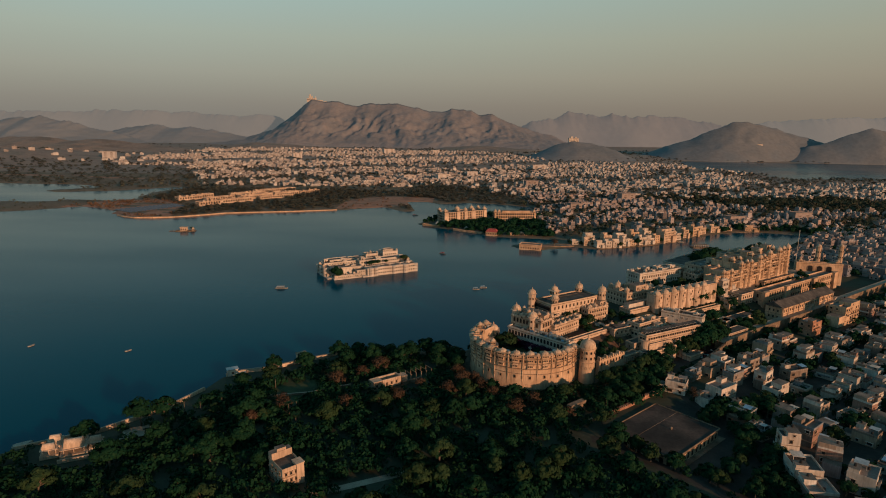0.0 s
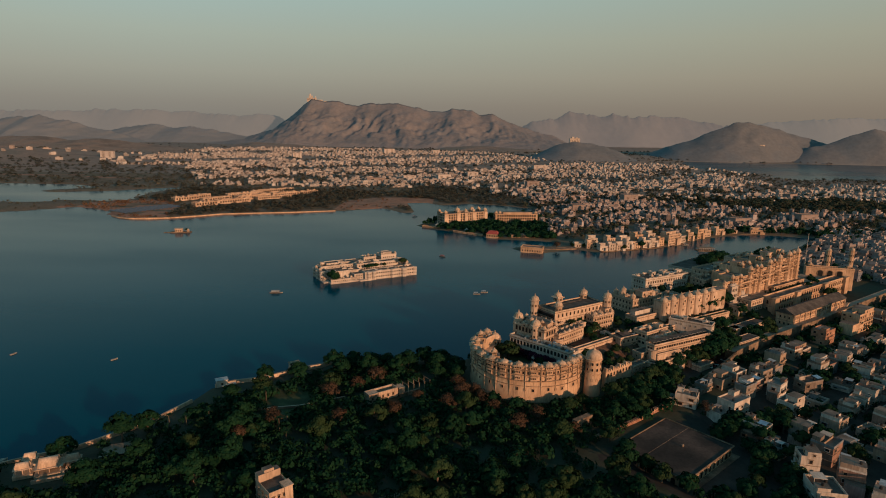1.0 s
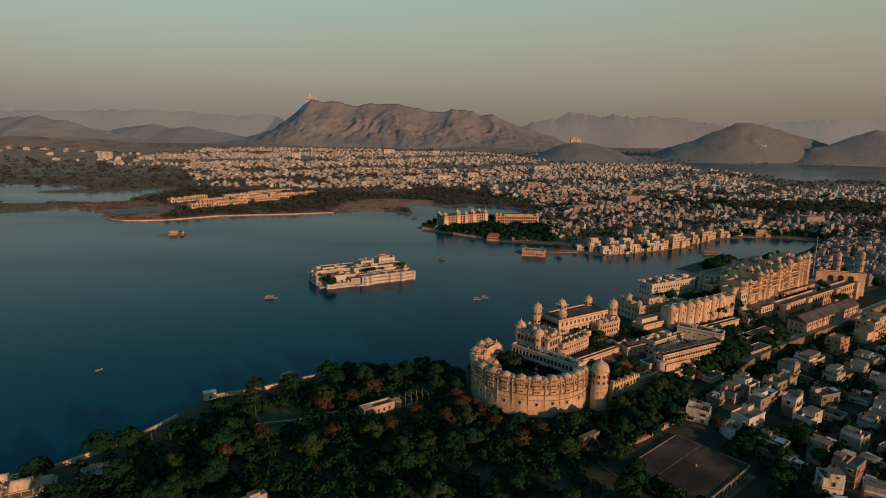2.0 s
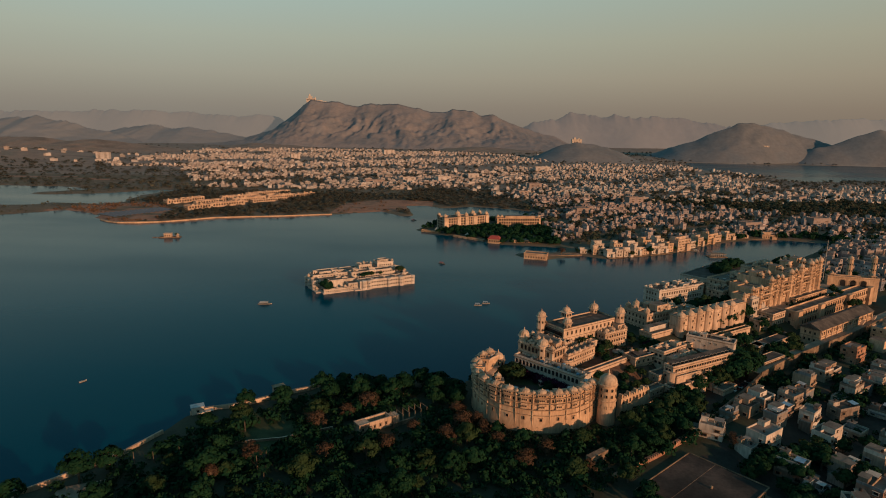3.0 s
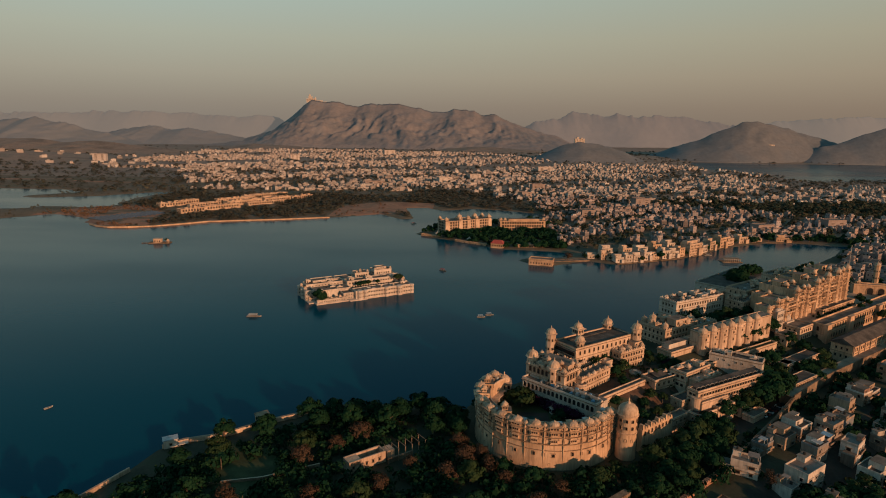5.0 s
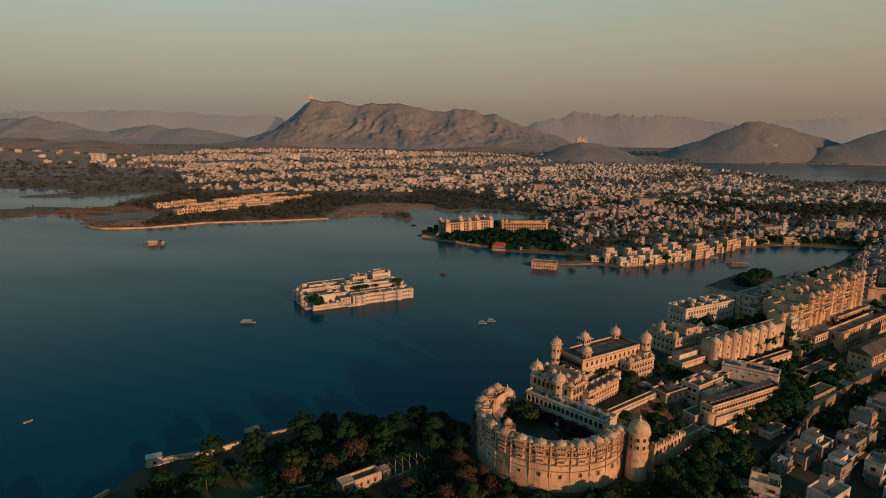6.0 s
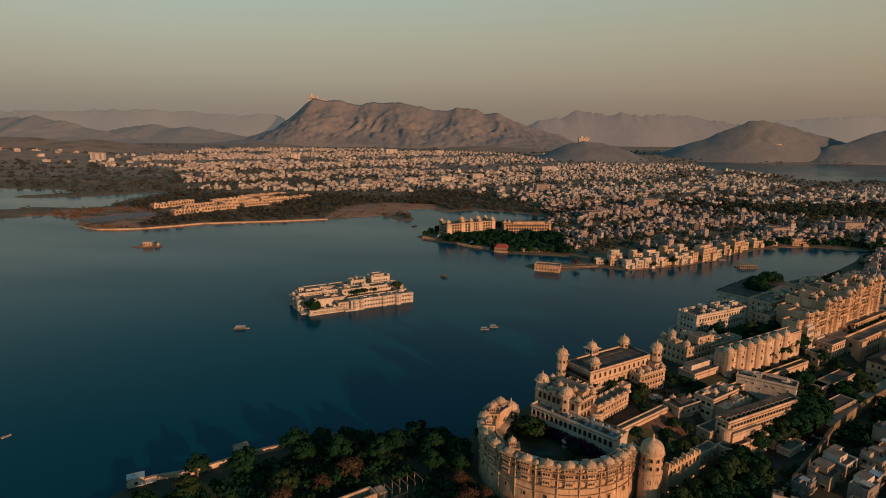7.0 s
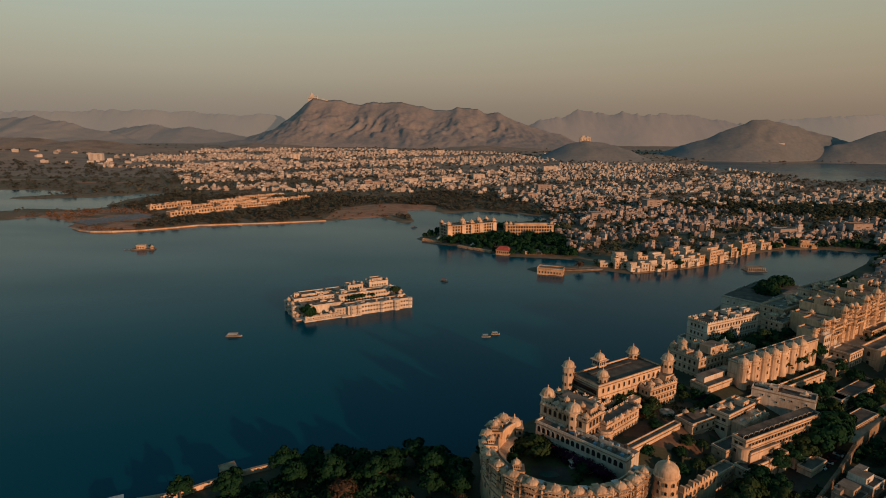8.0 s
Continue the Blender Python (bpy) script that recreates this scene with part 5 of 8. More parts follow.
roof_clutter(ob, 7, 14, -3, 3, 6.4, 4, 29)
part("upper_wall", Mesh().box(-12, 6, 0, 4.6, 6.4, 9.2).box(-12.3, 6.3, -0.3, 4.9, 9.2, 9.5), WHITE, ob)
ob = thing("hedge", 128, 423.5, 15.5, 35, "dark clipped hedge with purple flowers", "hedge")
m = Mesh()
rng = np.random.default_rng(5)
v, f = leaf_cloud(rng, np.array([(-15 + i * 1.0, rng.uniform(-0.5, 0.5), 0.6) for i in range(31)]), np.full(31, 1.3), 1400, 0.3)
part("foliage", array_mesh("foliage", v, f, PINK), None, ob)

ob = block("white_palace", 166, 511, 31, 50, 15, 15, 29.5, "white crenellated palace range with three rows of windows", floors=3, gap=2.7, kind="square", sides="frl", mat=WHITE, merlons=True, win=(0.95, 1.0), roof=DARKROOF)
roof_clutter(ob, -23, 23, -5, 5, 14.5, 12, 25, WHITE)
ob = block("lakeside_court", 254, 628, 44, 83, 46, 2, 14, "low white courtyard building with dark flat roofs by the lake", floors=2, gap=5, kind="square", sides="fl", mat=WHITE, roof=DARKROOF, win=(0.9, 0.7))
roof_clutter(ob, -36, 36, -20, -8, 12, 8, 26, WHITE, True)
part("inner_range", Mesh().box(-30, 20, -17, -9, 11.9, 13.9), WHITE, ob)
roof_clutter(block("inner_wing", 210, 522, 37, 30, 14, 16, 26, "cream palace wing between courtyards", floors=3, gap=3.2, kind="arch", sides="fl", merlons=True), -13, 13, -4, 4, 10, 9, 27)
roof_clutter(block("inner_wing", 200, 556, 40, 30, 16, 12, 20, "cream palace wing between courtyards", floors=2, gap=3.4, kind="square", sides="fl", roof=DARKROOF), -12, 12, -6, 6, 8, 8, 28)
ob = thing("low_pavilion", 152, 474, 15, 35, "small white domed pavilion among trees", "pavilion")
part("wall", Mesh().box(-3, 3, -3, 3, -3, 9).box(-3.6, 3.6, -3.6, 3.6, 9, 9.3), WHITE, ob)
dome(ob, 0, 0, 9.3, 2.6, 16)


# ---- the main palace facade ----
def main_palace():
    rot = 37
    ob = thing("main_palace", 250, 512.5, 17, rot, "towering sandy palace facade with stacked balconies and turrets", "palace")
    # local: x along the facade from -57 to 57, y back from the front
    spans = [(-57, -46, 14.5, 9), (-46, -34, 17.5, 12), (-34, -20, 16, 24), (-20, -4, 20.5, 26), (-4, 10, 19, 26), (10, 26, 22, 28), (26, 42, 23, 28), (42, 57, 24.5, 26)]
    for i, (x0, x1, h, d) in enumerate(spans):
        y0 = -0.5 * (i % 2)
        m = Mesh().box(x0, x1, y0, d, -4, h)
        part("wall", m, WARM, ob)
        part("roof", Mesh().box(x0 + 0.3, x1 - 0.3, y0 + 0.4, d - 0.3, h, h + 0.08), ROOF, ob)
        part("parapet", Mesh().ring(x0 - 0.1, x1 + 0.1, y0 - 0.15, d + 0.1, h - 0.1 + 0.012 * i, h + 1.0 + 0.03 * i, 0.4), WARM, ob)
        fl = int(h / 4.2)
        for k in range(fl):
            z = 1.0 + k * h / fl
            part("ledge", Mesh().box(x0 - 0.2, x1 + 0.2, y0 - 0.55, y0, z + h / fl - 0.9, z + h / fl - 0.65), TRIM, ob)
            n = int((x1 - x0) / 2.5)
            for j in range(n):
                x = x0 + (j + 0.5) * (x1 - x0) / n
                if k >= fl - 2 and j % 3 == 1:
                    window(ob, "bay", x, y0, z + 0.6, 0, 1.05, 0.85, WARM)
                elif k > 0 or i < 3:
                    window(ob, "arch", x, y0, z + 0.5, 0, 0.95, 1.15)
    # engaged turrets that climb the front, with a ledge at every storey
    for x, h, r in ((-57, 15.5, 1.5), (-46, 18.5, 1.7), (-34, 18, 1.6), (-20, 22.5, 1.9), (-11, 23.5, 1.3), (-4, 22.5, 1.6), (10, 24.5, 2.1), (17, 25, 1.3), (26, 26.5, 2.3), (42, 27.5, 2.3), (49.5, 28.5, 1.6), (57, 28.5, 2.5)):
        prof = [(r * 1.3, -4), (r * 1.2, 3.6)]
        z = 3.6
        while z < h - 4.5:
            prof += [(r * 1.36, z + 0.1), (r * 1.36, z + 0.35), (r * 1.08, z + 0.5), (r * 1.04, z + 3.6)]
            z += 3.6
        prof += [(r * 1.5, h - 3.2), (r * 1.5, h - 2.95), (r * 0.95, h - 2.8), (r * 0.95, h - 0.5), (r * 1.4, h - 0.35), (r * 1.4, h - 0.15), (r, h)]
        part("turret", Mesh().lathe(prof, 8, x, -0.7), WARM, ob)
        dome(ob, x, -0.7, h, r, 8)
        for z in (h - 2.4, h - 6.0, h - 9.6, h - 13.2):
            for a in (-90, -45, -135):
                t = radians(a)
                window(ob, "arch", x + r * 0.98 * math.cos(t), -0.7 + r * 0.98 * math.sin(t), z, a + 90, 0.55, 0.95)
    # tiers of hanging balconies between the turrets
    for x0, x1, z in ((-19, -12, 12), (-19, -12, 16.5), (-3, 9, 9.5), (-3, 9, 14), (11.5, 16, 13), (18.5, 25, 10), (18.5, 25, 15), (18.5, 25, 19), (28, 40, 12), (28, 40, 17), (44, 48.5, 14), (44, 48.5, 19), (51, 55.5, 16), (51, 55.5, 21), (-33, -22, 7), (-33, -22, 11.5)):
        part("hanging_balcony", Mesh().box(x0, x1, -2.1, -0.3, z, z + 0.3).box(x0, x1, -2.1, -1.9, z + 0.3, z + 1.1).box(x0 - 0.2, x1 + 0.2, -2.5, -0.3, z + 3.2, z + 3.45), WARM, ob)
        n = max(2, int((x1 - x0) / 2.2))
        for k in range(n + 1):
            x = x0 + (x1 - x0) * k / n
            part("column", Mesh().box(x - 0.14, x + 0.14, -2.1, -1.85, z + 0.3, z + 3.2), WARM, ob)
        # A dark panel on the wall paints the shade under the balcony roof.
        part("loggia_shade", Mesh().box(x0 + 0.3, x1 - 0.3, -0.62, -0.4, z + 0.4, z + 3.1), DARK, ob, "dark panel that paints the shade behind the columns")
    # roofscape
    for x, y, z, r in ((-30, 14, 16, 1.6), (-14, 10, 20.5, 1.8), (-10, 20, 20.5, 2.0), (4, 14, 19, 1.7), (16, 10, 22, 1.7), (22, 22, 22, 2.0), (32, 12, 23, 1.8), (38, 22, 23, 1.9), (48, 8, 24.5, 2.0), (53, 18, 24.5, 1.8), (46, 22, 24.5, 1.6)):
        kiosk(ob, x, y, z, r, 2.6, 0, WARM)
    for x, y, z, w, d, h in ((-12, 16, 20.5, 8, 6, 3.5), (18, 16, 22, 9, 6, 3.6), (36, 16, 23, 8, 7, 4.0), (49, 15, 24.5, 8, 6, 4.2), (3, 20, 19, 7, 5, 3)):
        part("penthouse", Mesh().box(x - w / 2, x + w / 2, y - d / 2, y + d / 2, z - 0.3, z + h).box(x - w / 2 - 0.4, x + w / 2 + 0.4, y - d / 2 - 0.4, y + d / 2 + 0.4, z + h, z + h + 0.25), WARM, ob)
        for k in range(3):
            window(ob, "arch", x - w / 3 + k * w / 3, y - d / 2, z + 0.8, 0, 1.0, 1.1)
    # white marble gateway pavilion in front
    part("marble_pavilion", Mesh().box(-52, -43, -4.5, -0.6, -3, 12).box(-52.5, -42.5, -5, -0.6, 12, 12.4), WHITE, ob, "white marble pavilion")
    for x in (-50, -47.5, -45):
        dome(ob, x, -2.6, 12.4, 1.4, 12, mat=WHITE)
        window(ob, "arch", x, -4.5, 8, 0, 1.2, 1.4, WHITE)
        window(ob, "arch", x, -4.5, 3.5, 0, 1.2, 1.4, WHITE)
    return ob


main_palace()
ob = block("front_arcade", 280.5, 530, 37, 52, 6, 15.5, 20.6, "long low pale arcade before the main facade", floors=1, gap=2.6, kind="arch", sides="frl", mat=WARM, win=(1.4, 1.3))
tagged(new("court", Mesh().box(-74, 62, -8.6, 17, -9, 0).data("court", PATHM)), "paved palace forecourt", "pavement", kind="structure").matrix_basis = pose(298, 540, 17.4, 0, 0, 37.4)
ob = thing("court_hedge", 270, 518, 17.4, 37.4, "clipped green hedge beds in the palace forecourt", "hedge")
hr = np.random.default_rng(12)
for k in range(5):
    v, f = leaf_cloud(hr, np.array([(-22 + k * 13 + i * 1.1, hr.uniform(-2.4, 2.4), 0.6) for i in range(9)]), np.full(9, 1.0), 420, 0.28)
    part("hedge_bed", array_mesh("hedge_bed", v, f, LEAF), None, ob)
ob = block("court_range", 299, 529, 37.4, 136, 9, 6, 18.0, "long ochre retaining range with tall blind arches", floors=2, gap=4.2, kind="arch", sides="frl", mat=WARM, win=(1.6, 1.6), roof=ROOF, parapet=1.2)
for x in (-66, -30, 20, 62):
    part("bay", Mesh().box(x - 3.5, x + 3.5, -6.8, -4.4, -4, 13.2).box(x - 4, x + 4, -7.3, -4.4, 13.2, 13.6), WARM, ob)
block("court_lodge", 230, 487, 37, 18, 13, 9, 18, "flat-roofed cream lodge below the palace court", floors=2, gap=3, kind="arch", mat=PLASTER)
block("court_lodge", 214, 470, 37, 12, 8, 11, 17, "flat-roofed cream lodge below the palace court", floors=1, gap=3, kind="square", mat=PLASTER)
ob = thing("white_temple", 226, 493, 18, 37, "small white temple spire on a roof", "temple")
part("base", Mesh().box(-5, 5, -3, 3, -3, 1), WHITE, ob)
for x, r in ((-3, 1.2), (0, 1.8), (3, 1.2)):
    part("spire", Mesh().lathe([(r, 1), (r * 1.05, 2.2), (r * 0.75, 3.4), (r * 0.3, 4.6), (0.1, 5.6)], 10, x, 0), WHITE, ob)
ob = block("triple_gate", 342, 574, -12, 40, 7, 14, 25, "ochre gatehouse with three tall arches", floors=1, gap=99, sides="", mat=WARM)
for i in range(3):
    window(ob, "arch", -8 + 8 * i, -3.5, 2.4, 0, 4.4, 4.2)
for x in (-16, 16):
    kiosk(ob, x, 0, 11, 1.6, 2.6, 0, WARM)
for wx, wy, z1 in ((357, 602, 36), (388, 616, 34)):
    ob = thing("clock_tower", wx, wy, 4, 37, "slender cream tower under a small dome", "tower")
    tower(ob, 0, 0, -6, z1 - 4, 2.3, 8, 2.3, (z1 - 10, z1 - 16), WARM)
ob = thing("flagpole", 357, 640, 8, 0, "tall thin white flagpole", "flagpole")
part("pole", Mesh().lathe([(0.35, -2), (0.2, 38)], 8), WHITE, ob)

# ---- long hall with the metal roof, rows and walls along the approach ----
ob = block("long_hall", 278, 483.5, 37, 86, 13, 5, 15.0, "long yellow hall under a dark pitched metal roof", floors=2, gap=3.2, kind="square", sides="frl", mat=WARM, parapet=0, base=6)
part("pitched_roof", Mesh().add([(-44, -7.5, 10.3), (44, -7.5, 10.3), (44, 0, 14.0), (-44, 0, 14.0), (-44, 7.5, 10.3), (44, 7.5, 10.3)], [(0, 1, 2, 3), (3, 2, 5, 4), (1, 5, 2), (0, 3, 4), (0, 4, 5, 1)]), DARKROOF, ob, "dark pitched metal roof")
for i in range(11):
    part("buttress", Mesh().box(-42.5 + 8.4 * i, -41.7 + 8.4 * i, -7.1, -6.5, -4, 10), PLASTER, ob)
for x in (-8, 14, 34):
    part("stair", Mesh().add([(x, -8.6, -2), (x + 2, -8.6, -2), (x + 13, -8.6, 6), (x + 11, -8.6, 6), (x, -6.6, -2), (x + 2, -6.6, -2), (x + 13, -6.6, 6), (x + 11, -6.6, 6)], [(0, 1, 2, 3), (7, 6, 5, 4), (0, 3, 7, 4), (1, 5, 6, 2), (3, 2, 6, 7)]), PLASTER, ob, "outside stair")
block("shed", 213, 447, 37, 44, 8, 4, 10, "long shed with a dark roof", "shed", floors=1, gap=3, kind="square", roof=DARKROOF, parapet=0.4)
block("shed", 193, 412, 36, 24, 8, 3, 10.4, "two-storey cream shed with rows of windows", "shed", floors=2, gap=2.2, kind="square", roof=DARKROOF, parapet=0.4)
block("lodge", 197, 436, 37, 10, 8, 4, 10, "small white flat-roofed lodge", "lodge", floors=1, gap=3, mat=WHITE)
block("lodge", 152, 376, 38, 14, 6, -1, 5.5, "small walled cream lodge by the car park", "lodge", floors=1, gap=4)


def rampart(pts, width, mat, label, merlon=True, top=None):
    """A wall that follows a few corners; each corner is x, y, foot, crest."""
    ob = thing("city_wall", pts[0][0], pts[0][1], 0, 0, label, "wall")
    for (ax, ay, af, ac), (bx, by, bf, bc) in zip(pts, pts[1:]):
        a, b = Vector((ax - pts[0][0], ay - pts[0][1])), Vector((bx - pts[0][0], by - pts[0][1]))
        n = Vector((-(b - a).y, (b - a).x)).normalized() * width / 2
        m = Mesh().add([(a.x - n.x, a.y - n.y, af), (b.x - n.x, b.y - n.y, bf), (b.x + n.x, b.y + n.y, bf), (a.x + n.x, a.y + n.y, af), (a.x - n.x, a.y - n.y, ac), (b.x - n.x, b.y - n.y, bc), (b.x + n.x, b.y + n.y, bc), (a.x + n.x, a.y + n.y, ac)],
                       [(4, 5, 6, 7), (0, 1, 5, 4), (1, 2, 6, 5), (2, 3, 7, 6), (3, 0, 4, 7)])
        part("wall", m, mat, ob)
        if merlon:
            m = Mesh()
            k = int((b - a).length / 1.5)
            for i in range(k):
                s = (i + 0.5) / k
                p = a.lerp(b, s)
                z = ac + (bc - ac) * s
                d = (b - a).normalized() * 0.45
                q = n.normalized() * 0.3
                e = p - n + q
                m.add([(e.x - d.x - q.x, e.y - d.y - q.y, z), (e.x + d.x - q.x, e.y + d.y - q.y, z), (e.x + d.x + q.x, e.y + d.y + q.y, z), (e.x - d.x + q.x, e.y - d.y + q.y, z), (e.x, e.y, z + 0.9)], [(0, 1, 4), (1, 2, 4), (2, 3, 4), (3, 0, 4)])
            part("battlement", m, mat, ob)
        elif top:
            m = Mesh().add([(a.x - n.x * 0.9, a.y - n.y * 0.9, ac + 0.06), (b.x - n.x * 0.9, b.y - n.y * 0.9, bc + 0.06), (b.x + n.x * 0.9, b.y + n.y * 0.9, bc + 0.06), (a.x + n.x * 0.9, a.y + n.y * 0.9, ac + 0.06)], [(0, 1, 2, 3)])
            part("coping", m, top, ob)
    return ob


rampart([(66, 284, -3, 3.5), (90, 302, -3, 4), (114, 323, -3, 5)], 2.2, BRICK, "crenellated reddish stone town wall")
rampart([(114, 323, -3, 5), (139, 349, -3, 5), (160, 370, -3, 6.5), (178, 389, -3, 8.5)], 1.6, STONE, "rubble stone boundary wall")
rampart([(176, 392, -3, 8.4), (208, 420, -3, 8.4), (248, 450, -3, 8.2), (286, 478, -3, 8), (330, 514, -3, 8), (430, 592, -3, 8)], 7.0, STONE, "stone embankment with a pale paved road on top", False, PATHM)
rampart([(178.5, 389.5, 4, 9.5), (210.5, 417.5, 4, 9.5), (250.5, 447.5, 4, 9.3), (288.5, 475.5, 4, 9.1), (332.5, 511.5, 4, 9.1), (432.5, 589.5, 4, 9)], 0.6, STONE, "stone parapet along the embankment road", False, STONE)


# ---- the white palace on the lake ----
def lake_palace():
    ob = thing("lake_palace", -125, 562, 0, 31, "low white palace that fills an island in the lake", "palace")
    part("plinth", Mesh().box(0, 93, 0, 56, -3, 1.2).box(-5, 1, 6, 40, -3, 1.0).box(30, 46, -2, 1, -3, 1.1), WHITE, ob)

    def rng_(x0, x1, y0, y1, z1, floors, gap, kind="square", sides="fl", roof=None, win=(0.9, 0.9), z0=1.0, merlons=False):
        block("", (x0 + x1) / 2, (y0 + y1) / 2, 0, x1 - x0, y1 - y0, z0, z1, "", mat=WHITE, floors=floors, gap=gap, kind=kind, sides=sides, owner=ob, base=0.5, roof=roof or ROOF, win=win, parapet=0.7, merlons=merlons, trim=WHITE)

    rng_(46, 92, 0.5, 11, 8.8, 2, 2.5, win=(1.35, 1.1))
    rng_(36, 46, 0, 10, 8.6, 2, 2.6, kind="arch")
    rng_(2, 36, 14, 30, 8.8, 1, 60, sides="")
    rng_(26, 36, 4, 14, 6.6, 2, 2.4, kind="arch")
    rng_(36, 91, 22, 31, 12.6, 3, 2.6, win=(1.2, 1.05))
    rng_(0, 36, 30, 42, 11.4, 3, 3.0, win=(1.2, 1.05))
    rng_(8, 30, 36, 46, 12.8, 3, 3.0)
    rng_(34, 92, 40, 54, 10.5, 2, 3.0)
    rng_(50, 64, 38, 48, 15.4, 3, 2.4, win=(1.2, 1.05))
    rng_(70, 88, 38, 50, 16.2, 3, 2.4, win=(1.2, 1.05))
    rng_(74, 84, 42, 49, 18.0, 3, 2.4, z0=14)
    rng_(84, 92, 11, 24, 9.5, 2, 2.4)
    rng_(-4, 3, 16, 40, 9.6, 2, 2.5, sides="fl", kind="arch")
    rng_(1, 28, 1.5, 4, 3.4, 1, 2.0, kind="arch", sides="f")
    for x, y, z1, r in ((40, -0.2, 9.6, 2.4), (45.5, -0.2, 9.4, 2.0), (66, 0.2, 9.6, 1.9), (79, 0.0, 9.8, 2.6), (92, 1, 9.4, 2.0), (-3.5, 17, 10, 2.0), (-4, 27, 10, 2.2), (-4, 38, 10, 2.0)):
        part("bay", Mesh().lathe([(r * 1.1, -1), (r, 1.2), (r, z1 - 1.2), (r * 1.2, z1 - 1.0), (r * 1.2, z1 - 0.8), (r, z1)], 8, x, y), WHITE, ob)
        for a in (-112.5, -67.5, -22.5, 202.5):
            for z in (2.6, 6.0):
                t = radians(a)
                window(ob, "arch", x + r * 0.93 * math.cos(t), y + r * 0.93 * math.sin(t), z, a + 90, 0.7, 0.9, WHITE)
    for x, y, z, r in ((4, 2.5, 1.2, 1.3), (14, 2.5, 3.4, 1.0), (22, 2.5, 3.4, 1.4), (-2, 14, 1.2, 1.2), (88, 13, 9.6, 1.3), (91, 18, 9.6, 1.4), (91, 23, 9.6, 1.2), (86, 22, 9.6, 1.6), (57, 43, 15.6, 1.2), (63, 39, 15.6, 0.9), (52, 39, 15.6, 0.9), (71, 39, 16.3, 1.0), (87, 39, 16.3, 1.0), (-3.5, 22, 9.8, 1.3), (-3.5, 34, 9.8, 1.3), (3, 40, 11.5, 1.2), (62, 3, 8.9, 0.8), (74, 3, 8.9, 0.8)):
        kiosk(ob, x, y, z, r, 1.9, 0, WHITE)
    ob.scale = (0.97, 1.0, 0.90)
    roof_clutter(ob, 38, 90, 24, 29, 12.6, 9, 41, WHITE, True)
    roof_clutter(ob, 4, 34, 32, 40, 11.4, 7, 42, WHITE, True)
    roof_clutter(ob, 50, 88, 3, 9, 8.8, 6, 43, WHITE, True)
    roof_clutter(ob, 5, 33, 16, 28, 8.8, 6, 44, WHITE, True)
    part("court", Mesh().add([(2, 4, 1.32), (36, 4, 1.32), (36, 14, 1.32), (2, 14, 1.32)], [(0, 1, 2, 3)]), LAWN, ob, "small garden court")
    return ob


lp = lake_palace()
LPM = lp.matrix_basis


def on_lake_palace(x, y):
    p = LPM @ Vector((x, y, 0))
    return p.x, p.y


for x, y, s, z in ((10, 9, 7, 0.2), (84, 15, 7.5, 8.8), (88, 18, 6.5, 8.8), (45, 16, 6.0, 7.0), (50, 16.5, 6.5, 7.0), (55, 17, 6.2, 7.0), (64, 16, 4.5, 7.5)):
    tree(*on_lake_palace(x, y), s, "dense round green tree in the island palace garden", group="palace island trees", z=z, squash=0.95)

tree(*on_lake_palace(4.5, 5.0), 11.0, "large dense round tree at the corner of the island palace", TREES[:1], "palace island trees", z=-1.4, squash=1.45)

# ---- boats and the small islets ----
BOATS = [(-290, 372, 4.4, 70, 0), (-221, 368, 4.2, 55, 0), (-167, 529, 11.5, 8, 1), (-24, 695, 8.5, -35, 2), (13, 541, 6.5, 5, 3), (20, 547, 6.5, 8, 3), (-82, 997, 9, 20, 2), (292, 800, 9, 12, 1), (-133, 335, 14, 30, 1), (-205, 250, 8, 40, 0), (-340, 990, 6, 0, 0)]


def boat(x, y, length, turn, kind):
    label = ("small open wooden rowing boat on the lake", "white motor launch with a flat canopy", "dark wooden boat with a red canopy", "small ferry boat under a flat pale canopy")[kind]
    ob = thing("boat", x, y, 0, turn, label, "boat", "boats on the lake")
    h, w = length / 2, length * 0.19
    m = Mesh()
    secs = [(-1.0, 0.65, 0.55), (-0.6, 1.0, 0.5), (0.2, 1.0, 0.5), (0.7, 0.6, 0.6), (1.0, 0.06, 0.85)]
    for s, b, z in secs:
        m.v += [(s * h, -b * w * 0.5, -0.3), (s * h, -b * w, z), (s * h, b * w, z), (s * h, b * w * 0.5, -0.3)]
    for i in range(4):
        for j in range(3):
            a = i * 4 + j
            m.f.append((a, a + 1, a + 5, a + 4))
            m.m.append(0)
    m.f.append((0, 1, 2, 3))
    m.m.append(0)
    part("hull", m, HULL if kind != 2 else BARK, ob)
    part("thwart", Mesh().box(-h * 0.3, -h * 0.2, -w * 0.8, w * 0.8, 0.3, 0.42).box(h * 0.2, h * 0.3, -w * 0.8, w * 0.8, 0.3, 0.42), BARK, ob)
    if kind:
        roof = part("canopy", Mesh().box(-h * 0.75, h * 0.45, -w * 1.05, w * 1.05, 1.9, 2.05, top=0.1), (WHITE, WHITE, REDCLOTH, METAL)[kind], ob)
        for sx in (-0.7, -0.1, 0.4):
            for sy in (-0.9, 0.9):
                part("post", Mesh().box(sx * h - 0.05, sx * h + 0.05, sy * w - 0.05, sy * w + 0.05, 0.3, 1.9), METAL, ob)
    return ob


for b in BOATS:
    boat(*b)

